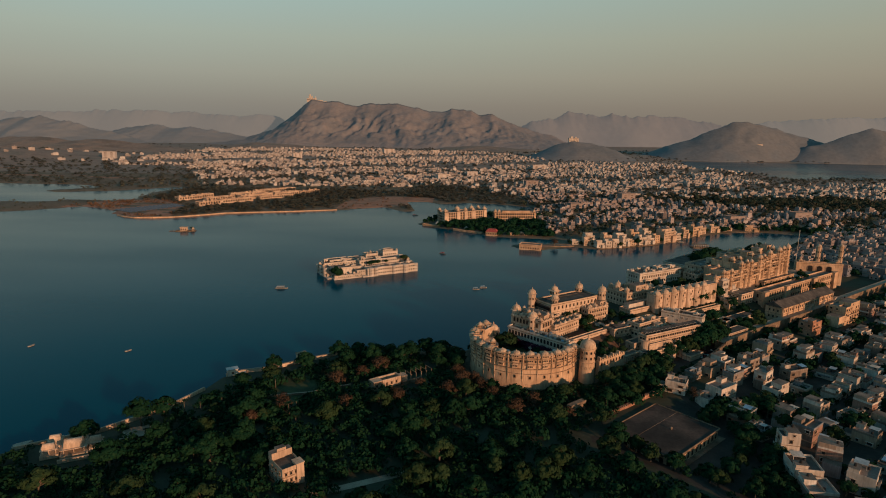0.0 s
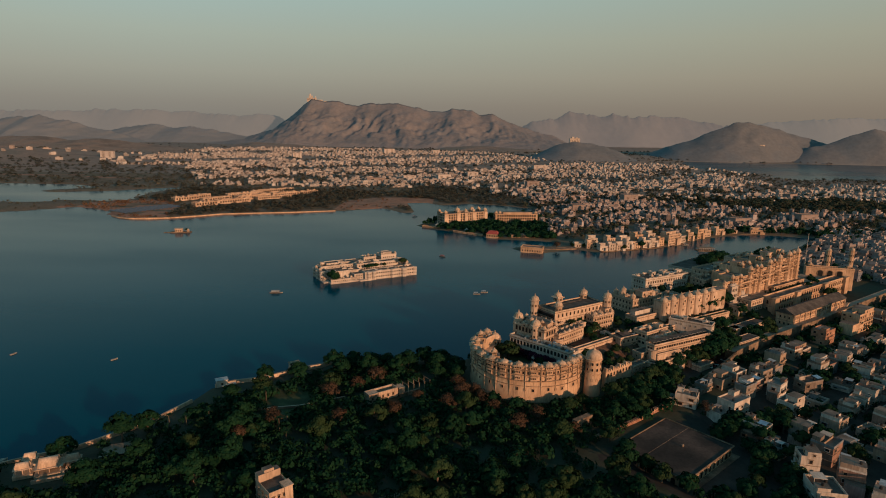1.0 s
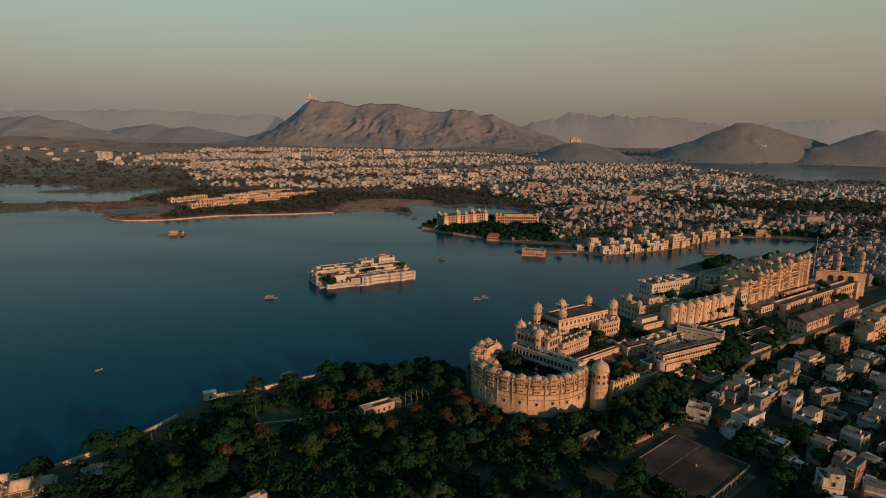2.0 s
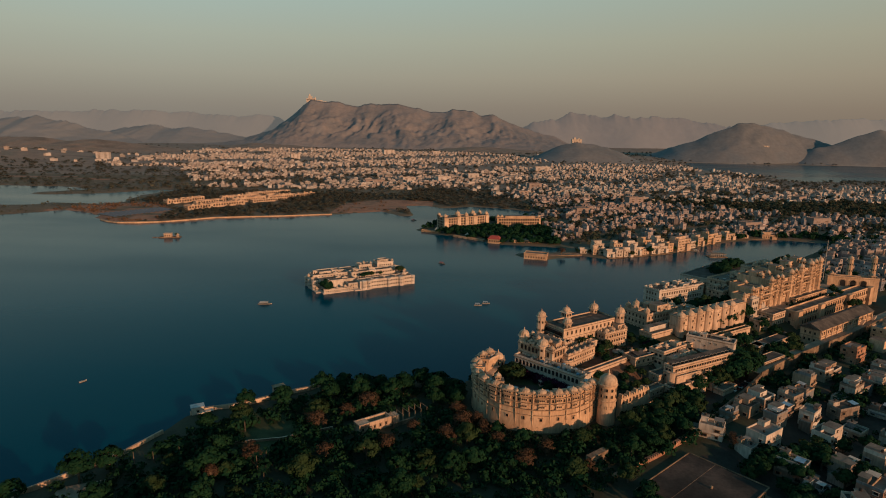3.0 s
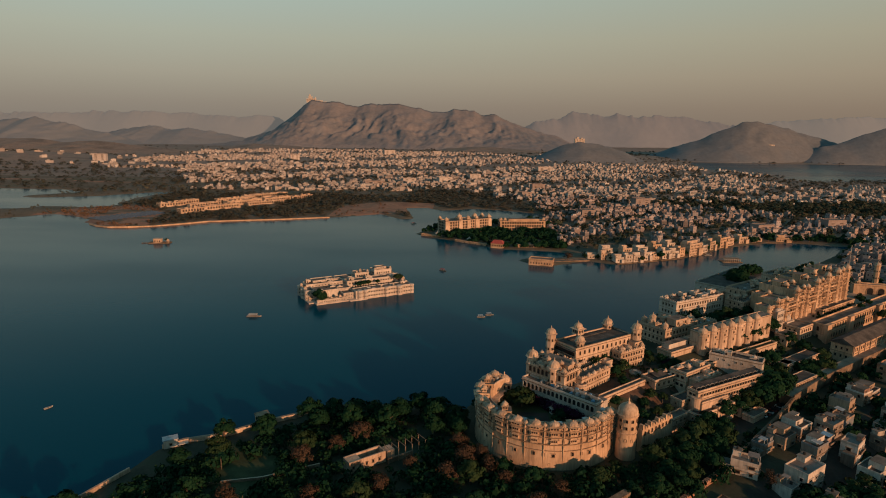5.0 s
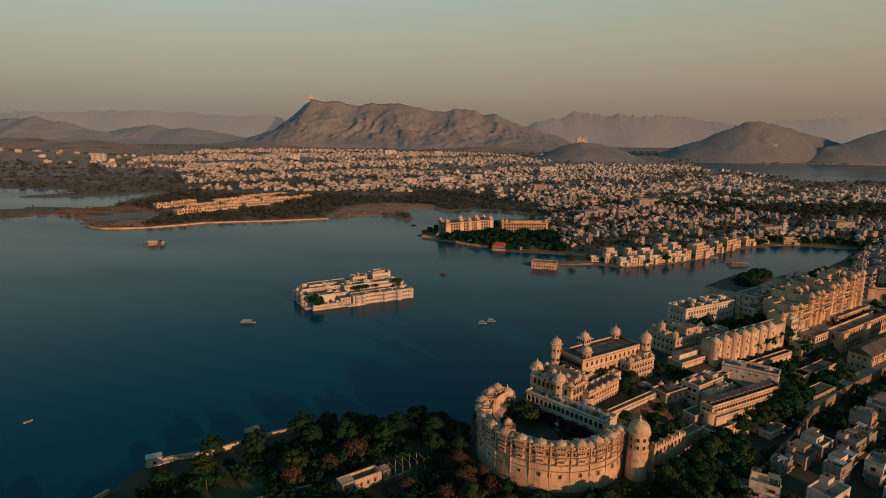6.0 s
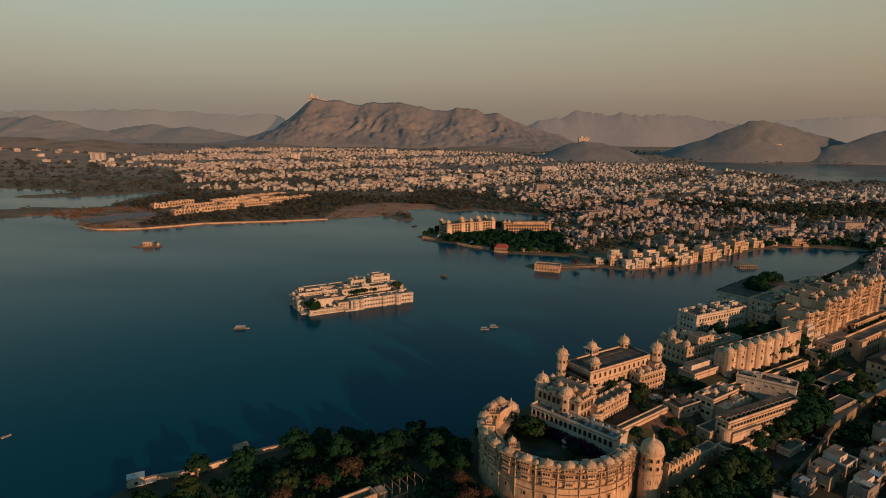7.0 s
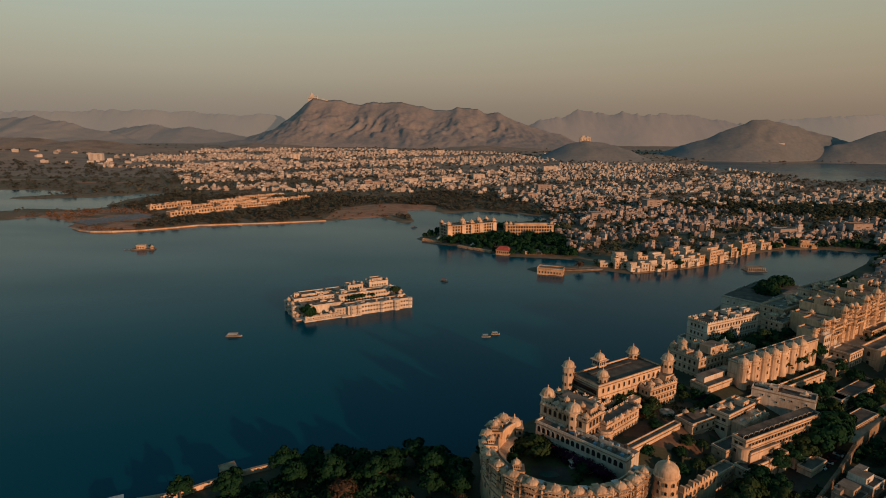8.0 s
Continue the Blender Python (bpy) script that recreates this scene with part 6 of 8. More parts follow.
ob = thing("islet_pavilion", -388, 811, 0, 8, "small stone islet with a ruined pavilion and one tree", "pavilion")
part("plinth", Mesh().box(-13, 13, -4, 5, -2, 1.2).box(-22, -13, -1, 1, -2, 0.6), STONE, ob)
part("wall", Mesh().box(-7, 2, -2.5, 4, 1.2, 5.5).box(-7.5, 2.5, -3, 4.5, 5.5, 5.9), PLASTER, ob)
for i in range(3):
    window(ob, "arch", -5 + 2.8 * i, -2.5, 2, 0, 1.1, 1.2)
kiosk(ob, 10, 0, 1.2, 1.5, 2.6)
tree(-381, 815, 6.5, "round green tree on a stone islet", z=1.0, squash=0.8)
ob = thing("floating_restaurant", 305, 768, 0, 4, "pale floating pavilion on the narrow water", "pavilion")
ob.scale = (0.8, 0.8, 0.9)
part("deck", Mesh().box(-14, 14, -7, 7, -0.5, 0.9), STONE, ob)
part("roof", Mesh().box(-12, 12, -6, 6, 4.2, 4.6), TRIM, ob)
for i in range(9):
    for y in (-5.6, 5.6):
        part("post", Mesh().box(-11.5 + i * 2.85, -11.2 + i * 2.85, y - 0.15, y + 0.15, 0.9, 4.2), WHITE, ob)

# ---- hotel peninsula and the bathing ghats on the far bank ----
ob = block("lake_hotel", -3, 933, 33, 76, 22, 3, 18.5, "large cream lakeside hotel with domed corner pavilions", "hotel", floors=4, gap=4.2, kind="arch", sides="fl", mat=PLASTER, win=(2.3, 1.55))
for x, y, r in ((-36, -9, 2.6), (-36, 9, 2.4), (-14, -9, 2.4), (0, -9, 2.8), (-8, 2, 4.0), (14, -9, 2.4), (36, -9, 2.8), (20, 4, 3.4), (36, 9, 2.4)):
    kiosk(ob, x, y, 15.6, r, 3.4)
for x in (-36, -14, 0, 14, 36):
    part("bay", Mesh().box(x - 3, x + 3, -12.5, -10.5, -4, 15.4), PLASTER, ob)
ob = block("lake_hotel", 80, 946, 7, 66, 18, 3, 16, "long pinkish lakeside hotel with rows of arches", "hotel", floors=3, gap=3.6, kind="arch", sides="fl", mat=WARM, win=(2.2, 1.5))
for x in (-32, -26, 30):
    kiosk(ob, x, -7, 13.2, 2.2, 3.0, 0, WARM)
part("penthouse", Mesh().box(-20, 26, -4, 6, 12.5, 16), WARM, ob)
ob = block("garden_pavilion", 40, 824, -20, 16, 9, 1, 6, "low garden pavilion with a dark red roof at the water", "pavilion", floors=1, gap=2.4, kind="arch", mat=WARM, parapet=0)
part("red_roof", Mesh().box(-8.6, 8.6, -5.2, 5.2, 5.0, 9.0, top=3.8), REDCLOTH, ob, "dark red hipped roof")
for x, y, s in ((4, 856, 3.2), (60, 838, 3.6), (72, 852, 3), (-40, 896, 3)):
    ob = thing("garden_kiosk", x, y, 1.5, 20, "small white pointed garden kiosk", "pavilion")
    part("wall", Mesh().box(-s * 0.7, s * 0.7, -s * 0.7, s * 0.7, -1, 2.8), WHITE, ob)
    part("roof", Mesh().lathe([(s * 1.2, 2.8), (s * 0.5, 4.2), (0.1, 6.2)], 8), WHITE, ob)
block("waterside_terrace", 84, 828, 8, 40, 10, 0.5, 4.5, "low pink waterside restaurant terrace", "house", floors=1, gap=3, kind="strip", mat=WARM)
block("waterside_terrace", -48, 893, -28, 30, 5, -1, 2.0, "low cream quay wall", "quay", floors=1, gap=9, kind="arch", mat=WARM)
block("waterside_terrace", 6, 848, -36, 50, 3, -1, 1.8, "low cream quay wall", "quay", floors=1, gap=9, kind="arch", mat=WARM)

block("island_temple", 84, 734, -17, 26, 13, 0, 6.5, "low flat-roofed cream pavilion at the end of a quay", "pavilion", floors=1, gap=3.0, kind="arch", sides="frl", mat=WARM)
block("quay", 118, 752, 17, 46, 8, -2, 1.6, "stone quay in the lake", "quay", floors=1, gap=60, sides="", mat=STONE, parapet=0.3)
# x, y, width, depth, height, turn, paint, storeys on the roof
GHATS = [(146, 768, 13, 10, 5.5, 8, WHITE, 0), (159, 762, 11, 9, 8, 10, PLASTER, 1), (172, 752, 10, 10, 6, 15, WHITE, 1), (183, 754, 9, 9, 9, 17, WHITE, 0), (194, 759, 12, 10, 7, 20, WHITE, 1), (207, 766, 10, 9, 10, 22, WHITE, 1), (218, 771, 10, 9, 7, 24, PLASTER, 0), (231, 777, 12, 10, 10, 27, WHITE, 1), (243, 784, 12, 10, 8, 27, WHITE, 1), (254, 791, 9, 9, 11, 30, WARM, 0), (272, 803, 26, 13, 14, 38, PLASTER, 1), (291, 820, 12, 10, 9, 40, WHITE, 0), (306, 836, 13, 11, 11, 40, PLASTER, 1), (326, 853, 15, 11, 13, 38, WARM, 1), (341, 866, 14, 11, 10, 34, PLASTER, 0), (366, 884, 16, 11, 9, 25, PLASTER, 1), (390, 897, 18, 9, 5, 8, PLASTER, 0), (430, 900, 20, 9, 6, -4, WARM, 1),
         (165, 784, 13, 11, 10, 12, WHITE, 1), (186, 776, 12, 10, 12, 18, PLASTER, 1), (206, 786, 14, 11, 12, 22, WHITE, 0), (225, 794, 13, 11, 14, 24, WARM, 1), (244, 804, 13, 11, 14, 30, WHITE, 1)]
for k, (x, y, sx, sy, h, rot, mt, more) in enumerate(GHATS):
    ob = block("haveli", x, y, rot, sx, sy, 1, h, {WHITE: "white waterfront mansion with rows of arched windows", PLASTER: "cream waterfront mansion with rows of arched windows", WARM: "ochre waterfront mansion with rows of arched windows"}[mt], "house", floors=max(1, int(h / 3.4)), gap=3.0, kind="arch", sides="f", mat=mt, win=(1.1, 1.0), group="mansions on the far bank", merlons=sx > 20)
    part("upper_wall", Mesh().box(-sx * 0.45, sx * (0.1 if k % 2 else 0.4), -sy * 0.1, sy * 0.45, h - 1, h + 1.4 + 1.6 * more), mt, ob)
    if more:
        part("jetty_wing", Mesh().box(sx * 0.12, sx * 0.46, -sy * 0.5 - 2.6, -sy * 0.5, -2, h * 0.55).box(sx * 0.1, sx * 0.48, -sy * 0.5 - 2.9, -sy * 0.5, h * 0.55, h * 0.55 + 0.5), mt, ob)
        kiosk(ob, -sx * 0.36, -sy * 0.3, h - 1, 1.2, 2.2, 0, mt)
# broad bathing steps along the water
for k, (x, y, w, rot) in enumerate(((152, 758, 22, 8), (180, 745, 22, 17), (208, 757, 26, 23), (240, 772, 34, 28), (282, 800, 30, 40), (318, 838, 34, 42), (356, 872, 34, 30), (404, 889, 44, 2))):
    ob = thing("bathing_steps", x, y, 0, rot, "broad pale stone bathing steps down to the lake", "steps", "bathing steps")
    for i in range(4):
        part("step", Mesh().box(-w / 2, w / 2, -3 + 1.3 * i, 5, -1 + 0.5 * i, -0.5 + 0.5 * i), STONE, ob)

for x, y, s in ((152, 763, 7), (165, 757, 6), (200, 755, 8), (225, 768, 10), (262, 792, 8), (298, 822, 9), (316, 842, 11), (352, 872, 10), (379, 888, 10), (138, 766, 7), (409, 896, 11), (448, 897, 12), (462, 893, 10)):
    tree(x, y, s, "round green tree on the bathing steps", TREES, "waterfront trees", z=0.6)
tree(116, 752, 11, "large leafless reddish tree on the quay", BARE, z=0.8)
# the long low resort on the wooded point
RESORT = []
for ax, ay, bx, by, dd, h in ((-476, 1045, -450, 1080, 14, 6.5), (-450, 1080, -409, 1132, 13, 7.5), (-436, 1140, -392, 1196, 15, 9), (-388, 1200, -352, 1246, 14, 8), (-350, 1248, -319, 1289, 13, 6), (-545, 1112, -516, 1150, 16, 6), (-528, 1142, -506, 1180, 12, 7), (-490, 1110, -452, 1158, 12, 6), (-446, 1254, -382, 1328, 13, 6), (-470, 1180, -420, 1240, 12, 7), (-400, 1150, -352, 1206, 10, 5)):
    RESORT.append(((ax + bx) / 2, (ay + by) / 2, math.hypot(bx - ax, by - ay), dd, h, math.degrees(math.atan2(by - ay, bx - ax))))
for j, (x, y, sx, sy, h, rot) in enumerate(RESORT):
    h *= 0.85
    ob = block("resort_wing", x, y, rot, sx, sy, 4, 4 + h, "long low peach-coloured resort wing with small domes", "hotel", floors=1, gap=5, kind="arch", sides="f", mat=PLASTER, win=(2.4, 1.6), group="resort wings", roof=ROOF)
    rr = random.Random(j)
    for i in range(int(sx / 8)):
        u, w, t = -sx / 2 + 4 + i * 8 + rr.uniform(-1.5, 1.5), rr.uniform(1.2, 2.8), rr.uniform(0.5, 3.2)
        if rr.random() < 0.3:
            continue
        front = -sy * rr.uniform(0.1, 0.42)
        part("upper_wall", Mesh().box(u - w, u + w, front, front + sy * rr.uniform(0.25, 0.5), h - 0.1, h + t), rr.choice((PLASTER, WARM)), ob)
        if i % 3 == 0:
            dome(ob, u, front + sy * 0.12, h + t, w * 0.6, 12)
rampart_points = [(-560, 940, -1, 1.4), (-540, 924, -1, 1.6), (-518, 915, -1, 1.8), (-490, 917, -1, 2.4), (-461, 930, -1, 1.7), (-430, 952, -1, 2.0), (-399, 980, -1, 2.0), (-350, 998, -1, 1.8), (-299, 1013, -1, 1.9), (-225, 1045, -1, 1.6)]
rampart(rampart_points, 3.6, WARM, "sandy retaining wall along the shore of the point", False, PATHM)
ob = thing("solar_field", -540, 1006, 2.4, -32, "rows of grey blue panels on the shore", "panels")
for i in range(13):
    y = i * 8 - 48
    part("panel_row", Mesh().add([(-27 + 0.6 * i, y, 0.9), (27 - 0.4 * i, y, 0.9), (27 - 0.4 * i, y + 2.8, 2.3), (-27 + 0.6 * i, y + 2.8, 2.3), (-27 + 0.6 * i, y + 2.8, 2.1), (27 - 0.4 * i, y + 2.8, 2.1), (27 - 0.4 * i, y, 0.7), (-27 + 0.6 * i, y, 0.7)], [(0, 1, 2, 3), (3, 2, 5, 4), (4, 5, 6, 7), (0, 3, 4, 7), (1, 6, 5, 2), (0, 7, 6, 1)]), PANEL, ob)
# white hill palace on the mountain crest
ob = thing("hill_palace", -1135, 4488, 316, 0, "white palace on the crest of the mountain", "palace")
part("wall", Mesh().box(-34, 34, -12, 12, -14, 14).box(-20, 6, -10, 10, 14, 30).box(40, 80, -8, 8, -16, 2).box(90, 110, -6, 6, -20, -6), WHITE, ob)
part("turret", Mesh().lathe([(7, -5), (7, 36), (8, 37), (5, 43), (0.5, 48)], 10, -12, 0), WHITE, ob)
part("turret", Mesh().lathe([(5, -5), (5, 18), (6, 19), (3, 24), (0.5, 28)], 10, 28, 0), WHITE, ob)
for i in range(9):
    window(ob, "arch", -30 + 7 * i, -12, 2, 0, 3.0, 4.5)
ob = block("hilltop_hotel", 490, 2785, 4, 44, 16, 84, 100, "pale mansion on a low hilltop", "house", floors=3, gap=7, kind="arch", sides="f", mat=WHITE, win=(2, 1.4))
part("upper_wall", Mesh().box(-14, -4, -6, 6, 16, 24).box(6, 13, -6, 6, 16, 21), WHITE, ob)
ob = block("hilltop_house", 1420, 2990, 4, 26, 12, 70, 80, "pale house on the hillside", "house", floors=2, gap=8, kind="square", sides="f", mat=WHITE, win=(2, 1.4))


# ---- the near town below the palace ----
def water_tank(parent, x, y, z):
    part("water_tank", Mesh().lathe([(0.55, z), (0.6, z + 0.2), (0.6, z + 1.1), (0.25, z + 1.3)], 10, x, y), TANK, parent, "black plastic water tank")


def house(x, y, rot, sx, sy, h, rng, label=None, z=None, mat=None, group="town houses"):
    z = float(ground(x, y)) if z is None else z
    fl = max(1, int(h / 3.1))
    ob = thing("house", x, y, z, rot, label or rng.choice(("flat-roofed plastered town house with a roof terrace", "weathered flat-roofed town house with a stair head", "pale painted town house with small square windows", "narrow town house with a parapet and water tank")), "house", group)
    hx, hy = sx / 2, sy / 2
    mat = mat or HOUSE
    part("wall", Mesh().box(-hx, hx, -hy, hy, -4, h - 0.05), mat, ob)
    part("roof", Mesh().box(-hx + 0.25, hx - 0.25, -hy + 0.25, hy - 0.25, h - 0.05, h + 0.04), rng.choice((ROOF, FLATROOF, DARKROOF)), ob)
    part("parapet", Mesh().ring(-hx - 0.06, hx + 0.06, -hy - 0.06, hy + 0.06, h - 0.1, h + rng.uniform(0.7, 1.1), 0.25), mat, ob)
    sw, sd = sx * rng.uniform(0.28, 0.45), sy * rng.uniform(0.3, 0.45)
    cx, cy = rng.choice((-1, 1)) * (hx - sw / 2 - 0.3), rng.choice((-1, 1)) * (hy - sd / 2 - 0.3)
    hh = rng.uniform(2.2, 3.0)
    part("stair_head", Mesh().box(cx - sw / 2, cx + sw / 2, cy - sd / 2, cy + sd / 2, h, h + hh).box(cx - sw / 2 - 0.25, cx + sw / 2 + 0.25, cy - sd / 2 - 0.25, cy + sd / 2 + 0.25, h + hh, h + hh + 0.15), mat, ob)
    if rng.random() < 0.55:
        ux, uy = rng.choice((-1, 1)) * sx * 0.16, rng.choice((-1, 1)) * sy * 0.14
        part("annex", Mesh().box(ux - sx * 0.33, ux + sx * 0.33, uy - sy * 0.35, uy + sy * 0.35, h - 0.02, h + 2.9), mat, ob)
        window(ob, "square", ux - sx * 0.15, uy - sy * 0.35, h + 0.8, 0, 0.9, 0.9, TRIM)
        window(ob, "square", ux + sx * 0.33, uy, h + 0.8, 90, 0.9, 0.9, TRIM)
    if rng.random() < 0.4:
        lx = rng.choice((-1, 1))
        part("annex", Mesh().box(lx * hx - (lx < 0) * sx * 0.4, lx * hx + (lx > 0) * sx * 0.4, -hy, hy * 0.5, -4, h * 0.6), mat, ob)
    if rng.random() < 0.5:
        water_tank(ob, -cx * 0.7, -cy * 0.5, h)
        water_tank(ob, cx, cy, h + hh + 0.15)
    if rng.random() < 0.45:
        # an open roof room: slab on posts with a shaded space below
        rx, ry, rw = -cx * 0.8, cy * 0.5, sx * 0.2
        part("canopy_slab", Mesh().box(rx - rw, rx + rw, ry - rw, ry + rw, h + 2.4, h + 2.55), rng.choice((FLATROOF, METAL, WHITE)), ob, "flat roof canopy")
        for px in (-0.85, 0.85):
            part("post", Mesh().box(rx + px * rw - 0.1, rx + px * rw + 0.1, ry - rw * 0.85 - 0.1, ry - rw * 0.85 + 0.1, h, h + 2.4), mat, ob)
    if rng.random() < 0.5:
        part("terrace_wall", Mesh().box(-hx + 0.3, hx - 0.3, -cy * 0.2 - 0.12, -cy * 0.2 + 0.12, h, h + 1.2), mat, ob)
    if rng.random() < 0.45:
        part("balcony", Mesh().box(-hx * 0.7, hx * 0.7, -hy - 1.2, -hy, h * 0.52, h * 0.52 + 0.18).box(-hx * 0.7, hx * 0.7, -hy - 1.2, -hy - 1.08, h * 0.52 + 0.18, h * 0.52 + 1.0), mat, ob)
    if rng.random() < 0.12:
        part("sheet_roof", Mesh().add([(-cx * 0.9 - 2, -cy - 2, h + 2.2), (-cx * 0.9 + 2, -cy - 2, h + 2.2), (-cx * 0.9 + 2, -cy + 2, h + 2.6), (-cx * 0.9 - 2, -cy + 2, h + 2.6)], [(0, 1, 2, 3)]), rng.choice((METAL, BLUE, METAL)), ob, "corrugated sheet roof")
    m = Mesh()
    for k in range(1, fl):
        m.box(-hx - 0.35, hx + 0.35, -hy - 0.35, hy + 0.1, k * h / fl - 0.2, k * h / fl - 0.05)
    if m.v:
        part("ledge", m, TRIM, ob)
    for side in ("f", "r", "l"):
        length, turn = (sx, 0) if side == "f" else (sy, 90 if side == "r" else -90)
        n = max(1, int(length / 4.0))
        for k in range(fl):
            for i in range(n):
                if rng.random() < {"f": 0.30, "l": 0.42 if rot > 0 else 0.95, "r": 0.95 if rot > 0 else 0.45}[side]:
                    continue
                u = (i - (n - 1) / 2) * length / n
                px, py = {"f": (u, -hy), "r": (hx, u), "l": (-hx, -u)}[side]
                window(ob, "square", px, py, k * h / fl + 0.9, turn, rng.choice((1.2, 1.7, 2.3)), rng.choice((1.1, 1.3)), mat if rng.random() < 0.5 else TRIM)
    return ob


rng = random.Random(7)
SPECIAL = [(123.7, 324, -29, 12.5, 9, 8, WHITE), (147.5, 321, 36, 17, 11, 11, WHITE), (136, 313, 36, 8, 9, 6, HOUSE), (162.5, 340.5, 36, 12, 8, 9, HOUSE), (152, 350, 38, 12, 10, 7, HOUSE), (164, 359.5, 36, 12, 11, 8, HOUSE), (181, 362, 36, 12, 10, 8, HOUSE), (192, 370, 38, 11, 9, 7, HOUSE), (181, 327, 36, 14, 10, 10, WHITE), (207, 357, 22, 16, 9, 9, HOUSE), (151.5, 244, -98, 15, 13, 11, WHITE), (149.5, 229, -96, 13, 13, 9, HOUSE), (154, 262, -100, 9, 9, 16, WHITE), (171, 258, 60, 13, 11, 13, HOUSE), (175, 240, 50, 15, 12, 11, WHITE), (173, 280, 40, 13, 11, 12, HOUSE), (155, 212, -100, 14, 12, 10, HOUSE), (192, 306, 38, 13, 10, 10.5, HOUSE), (301, 464, 37, 28, 14, 17, WARM), (257, 431, 37, 16, 11, 12, BRICK), (140, 343, 38, 9, 7, 6, HOUSE), (172, 350, 38, 9, 7, 6.5, HOUSE)]
for x, y, rot, sx, sy, h, mt in SPECIAL:
    house(x, y, rot, sx * 0.88, sy * 0.88, h * 0.8, rng, mat=mt)
taken = [(s[0], s[1], max(s[3], s[4]) * 0.62) for s in SPECIAL]
keep_clear = [(102, 277, 36), (102, 300, 20)]


def free(x, y, r):
    return all((x - a) ** 2 + (y - b) ** 2 > (r + c) ** 2 for a, b, c in taken + keep_clear)


plots = []
ca, sa = math.cos(radians(38)), math.sin(radians(38))
for j in range(-4, 60):
    for i in range(-30, 70):
        u, v = i * 13.0 + (6 if j % 2 else 0) + rng.uniform(-2, 2), -j * 13.4 - (5 * (j // 2)) + rng.uniform(-1.5, 1.5)
        x, y = 130 + u * ca - v * sa, 322 + u * sa + v * ca
        side = town_side(x, y)
        if side < 15 or not (185 < y < 860) or x > y * 0.80 + 30 or x < 140 + max(0, (300 - y)) * 0.1 or not free(x, y, 5.5):
            continue
        if rng.random() < 0.10:
            continue
        plots.append((y, x))
        taken.append((x, y, 5.2))
QUARTER = [(372, 620), (368, 660), (376, 715), (412, 760), (490, 842), (800, 960), (800, 700), (560, 560), (430, 590)]
for i in range(40):
    for j in range(36):
        x, y = 290 + i * 13.0 + rng.uniform(-2.5, 2.5), 560 + j * 12.0 + rng.uniform(-2.5, 2.5)
        if float(signed(QUARTER, np.array([x]), np.array([y]))[0]) < 4 or not free(x, y, 5.0) or x > y * 0.8 + 30 or rng.random() < 0.22:
            continue
        plots.append((y, x))
        taken.append((x, y, 4.8))
for i in range(24):
    for j in range(4):
        # the wedge of houses between the embankment and the old street
        u, e = 14 + i * 12.5 + rng.uniform(-2, 2), 19 + j * 12.5 + rng.uniform(-2, 2)
        x, y = 176 + u * 0.8 + e * 0.6, 392 + u * 0.6 - e * 0.8
        if town_side(x, y) > 15 or not free(x, y, 5.2) or x > y * 0.8 + 30 or rng.random() < 0.25:
            continue
        plots.append((y, x))
        taken.append((x, y, 5.0))
plots.sort()
near_town = [p for p in plots if p[0] < 520][:190]
late = [p for p in plots if p not in set(near_town)]
for y, x in near_town:
    house(x, y, 38 + rng.choice((0, 0, -90)) + rng.uniform(-6, 6), rng.uniform(8, 12.4), rng.uniform(7, 10.5), rng.choice((3.6, 4.2, 5.6, 6.4, 6.8, 8.4)), rng)
house_mass("town_houses", [(x, y, float(ground(x, y)), rng.uniform(7, 12), rng.uniform(7, 11), rng.choice((4.0, 5.5, 6.5, 7.5, 9)), radians(38 + rng.uniform(-8, 8))) for y, x in late], [CITY, DARK, ROOF], "crowded flat-roofed town houses behind the palace")

# arcaded hall with the wide dark flat roof
ob = thing("arcaded_hall", 102, 277.5, -2.4, 43, "low square hall with arcaded sides and a wide dark flat roof", "hall")
part("wall", Mesh().box(-22, 22, -17, 17, -2, 4.9), WARM, ob)
part("roof", Mesh().box(-22.8, 22.8, -17.8, 17.8, 4.9, 5.2).box(-22.6, 22.6, -17.6, 17.6, 5.2, 5.45), HALLROOF, ob)
part("roof_vent", Mesh().lathe([(0.45, 5.45), (0.45, 6.3), (0.7, 6.35), (0.1, 6.8)], 10, 3.2, -2.2), STONE, ob)
part("parapet", Mesh().ring(-22.8, 22.8, -17.8, 17.8, 5.2, 5.9, 0.35), STONE, ob)
part("plinth", Mesh().box(-25, 25, -20, 20, -2.5, 0.35), STONE, ob)
for i in range(11):
    window(ob, "arch", -20 + 4 * i, -17, 0.6, 0, 2.1, 2.1, WARM)
for i in range(9):
    window(ob, "arch", 22, -15 + 3.75 * i, 0.6, 90, 2.1, 2.1, WARM)
    window(ob, "arch", -22, -15 + 3.75 * i, 0.6, -90, 2.1, 2.1, WARM)
part("roof_joint", Mesh().box(-22, 22, 5, 5.25, 5.45, 5.5), STONE, ob, "pale joint across the roof")


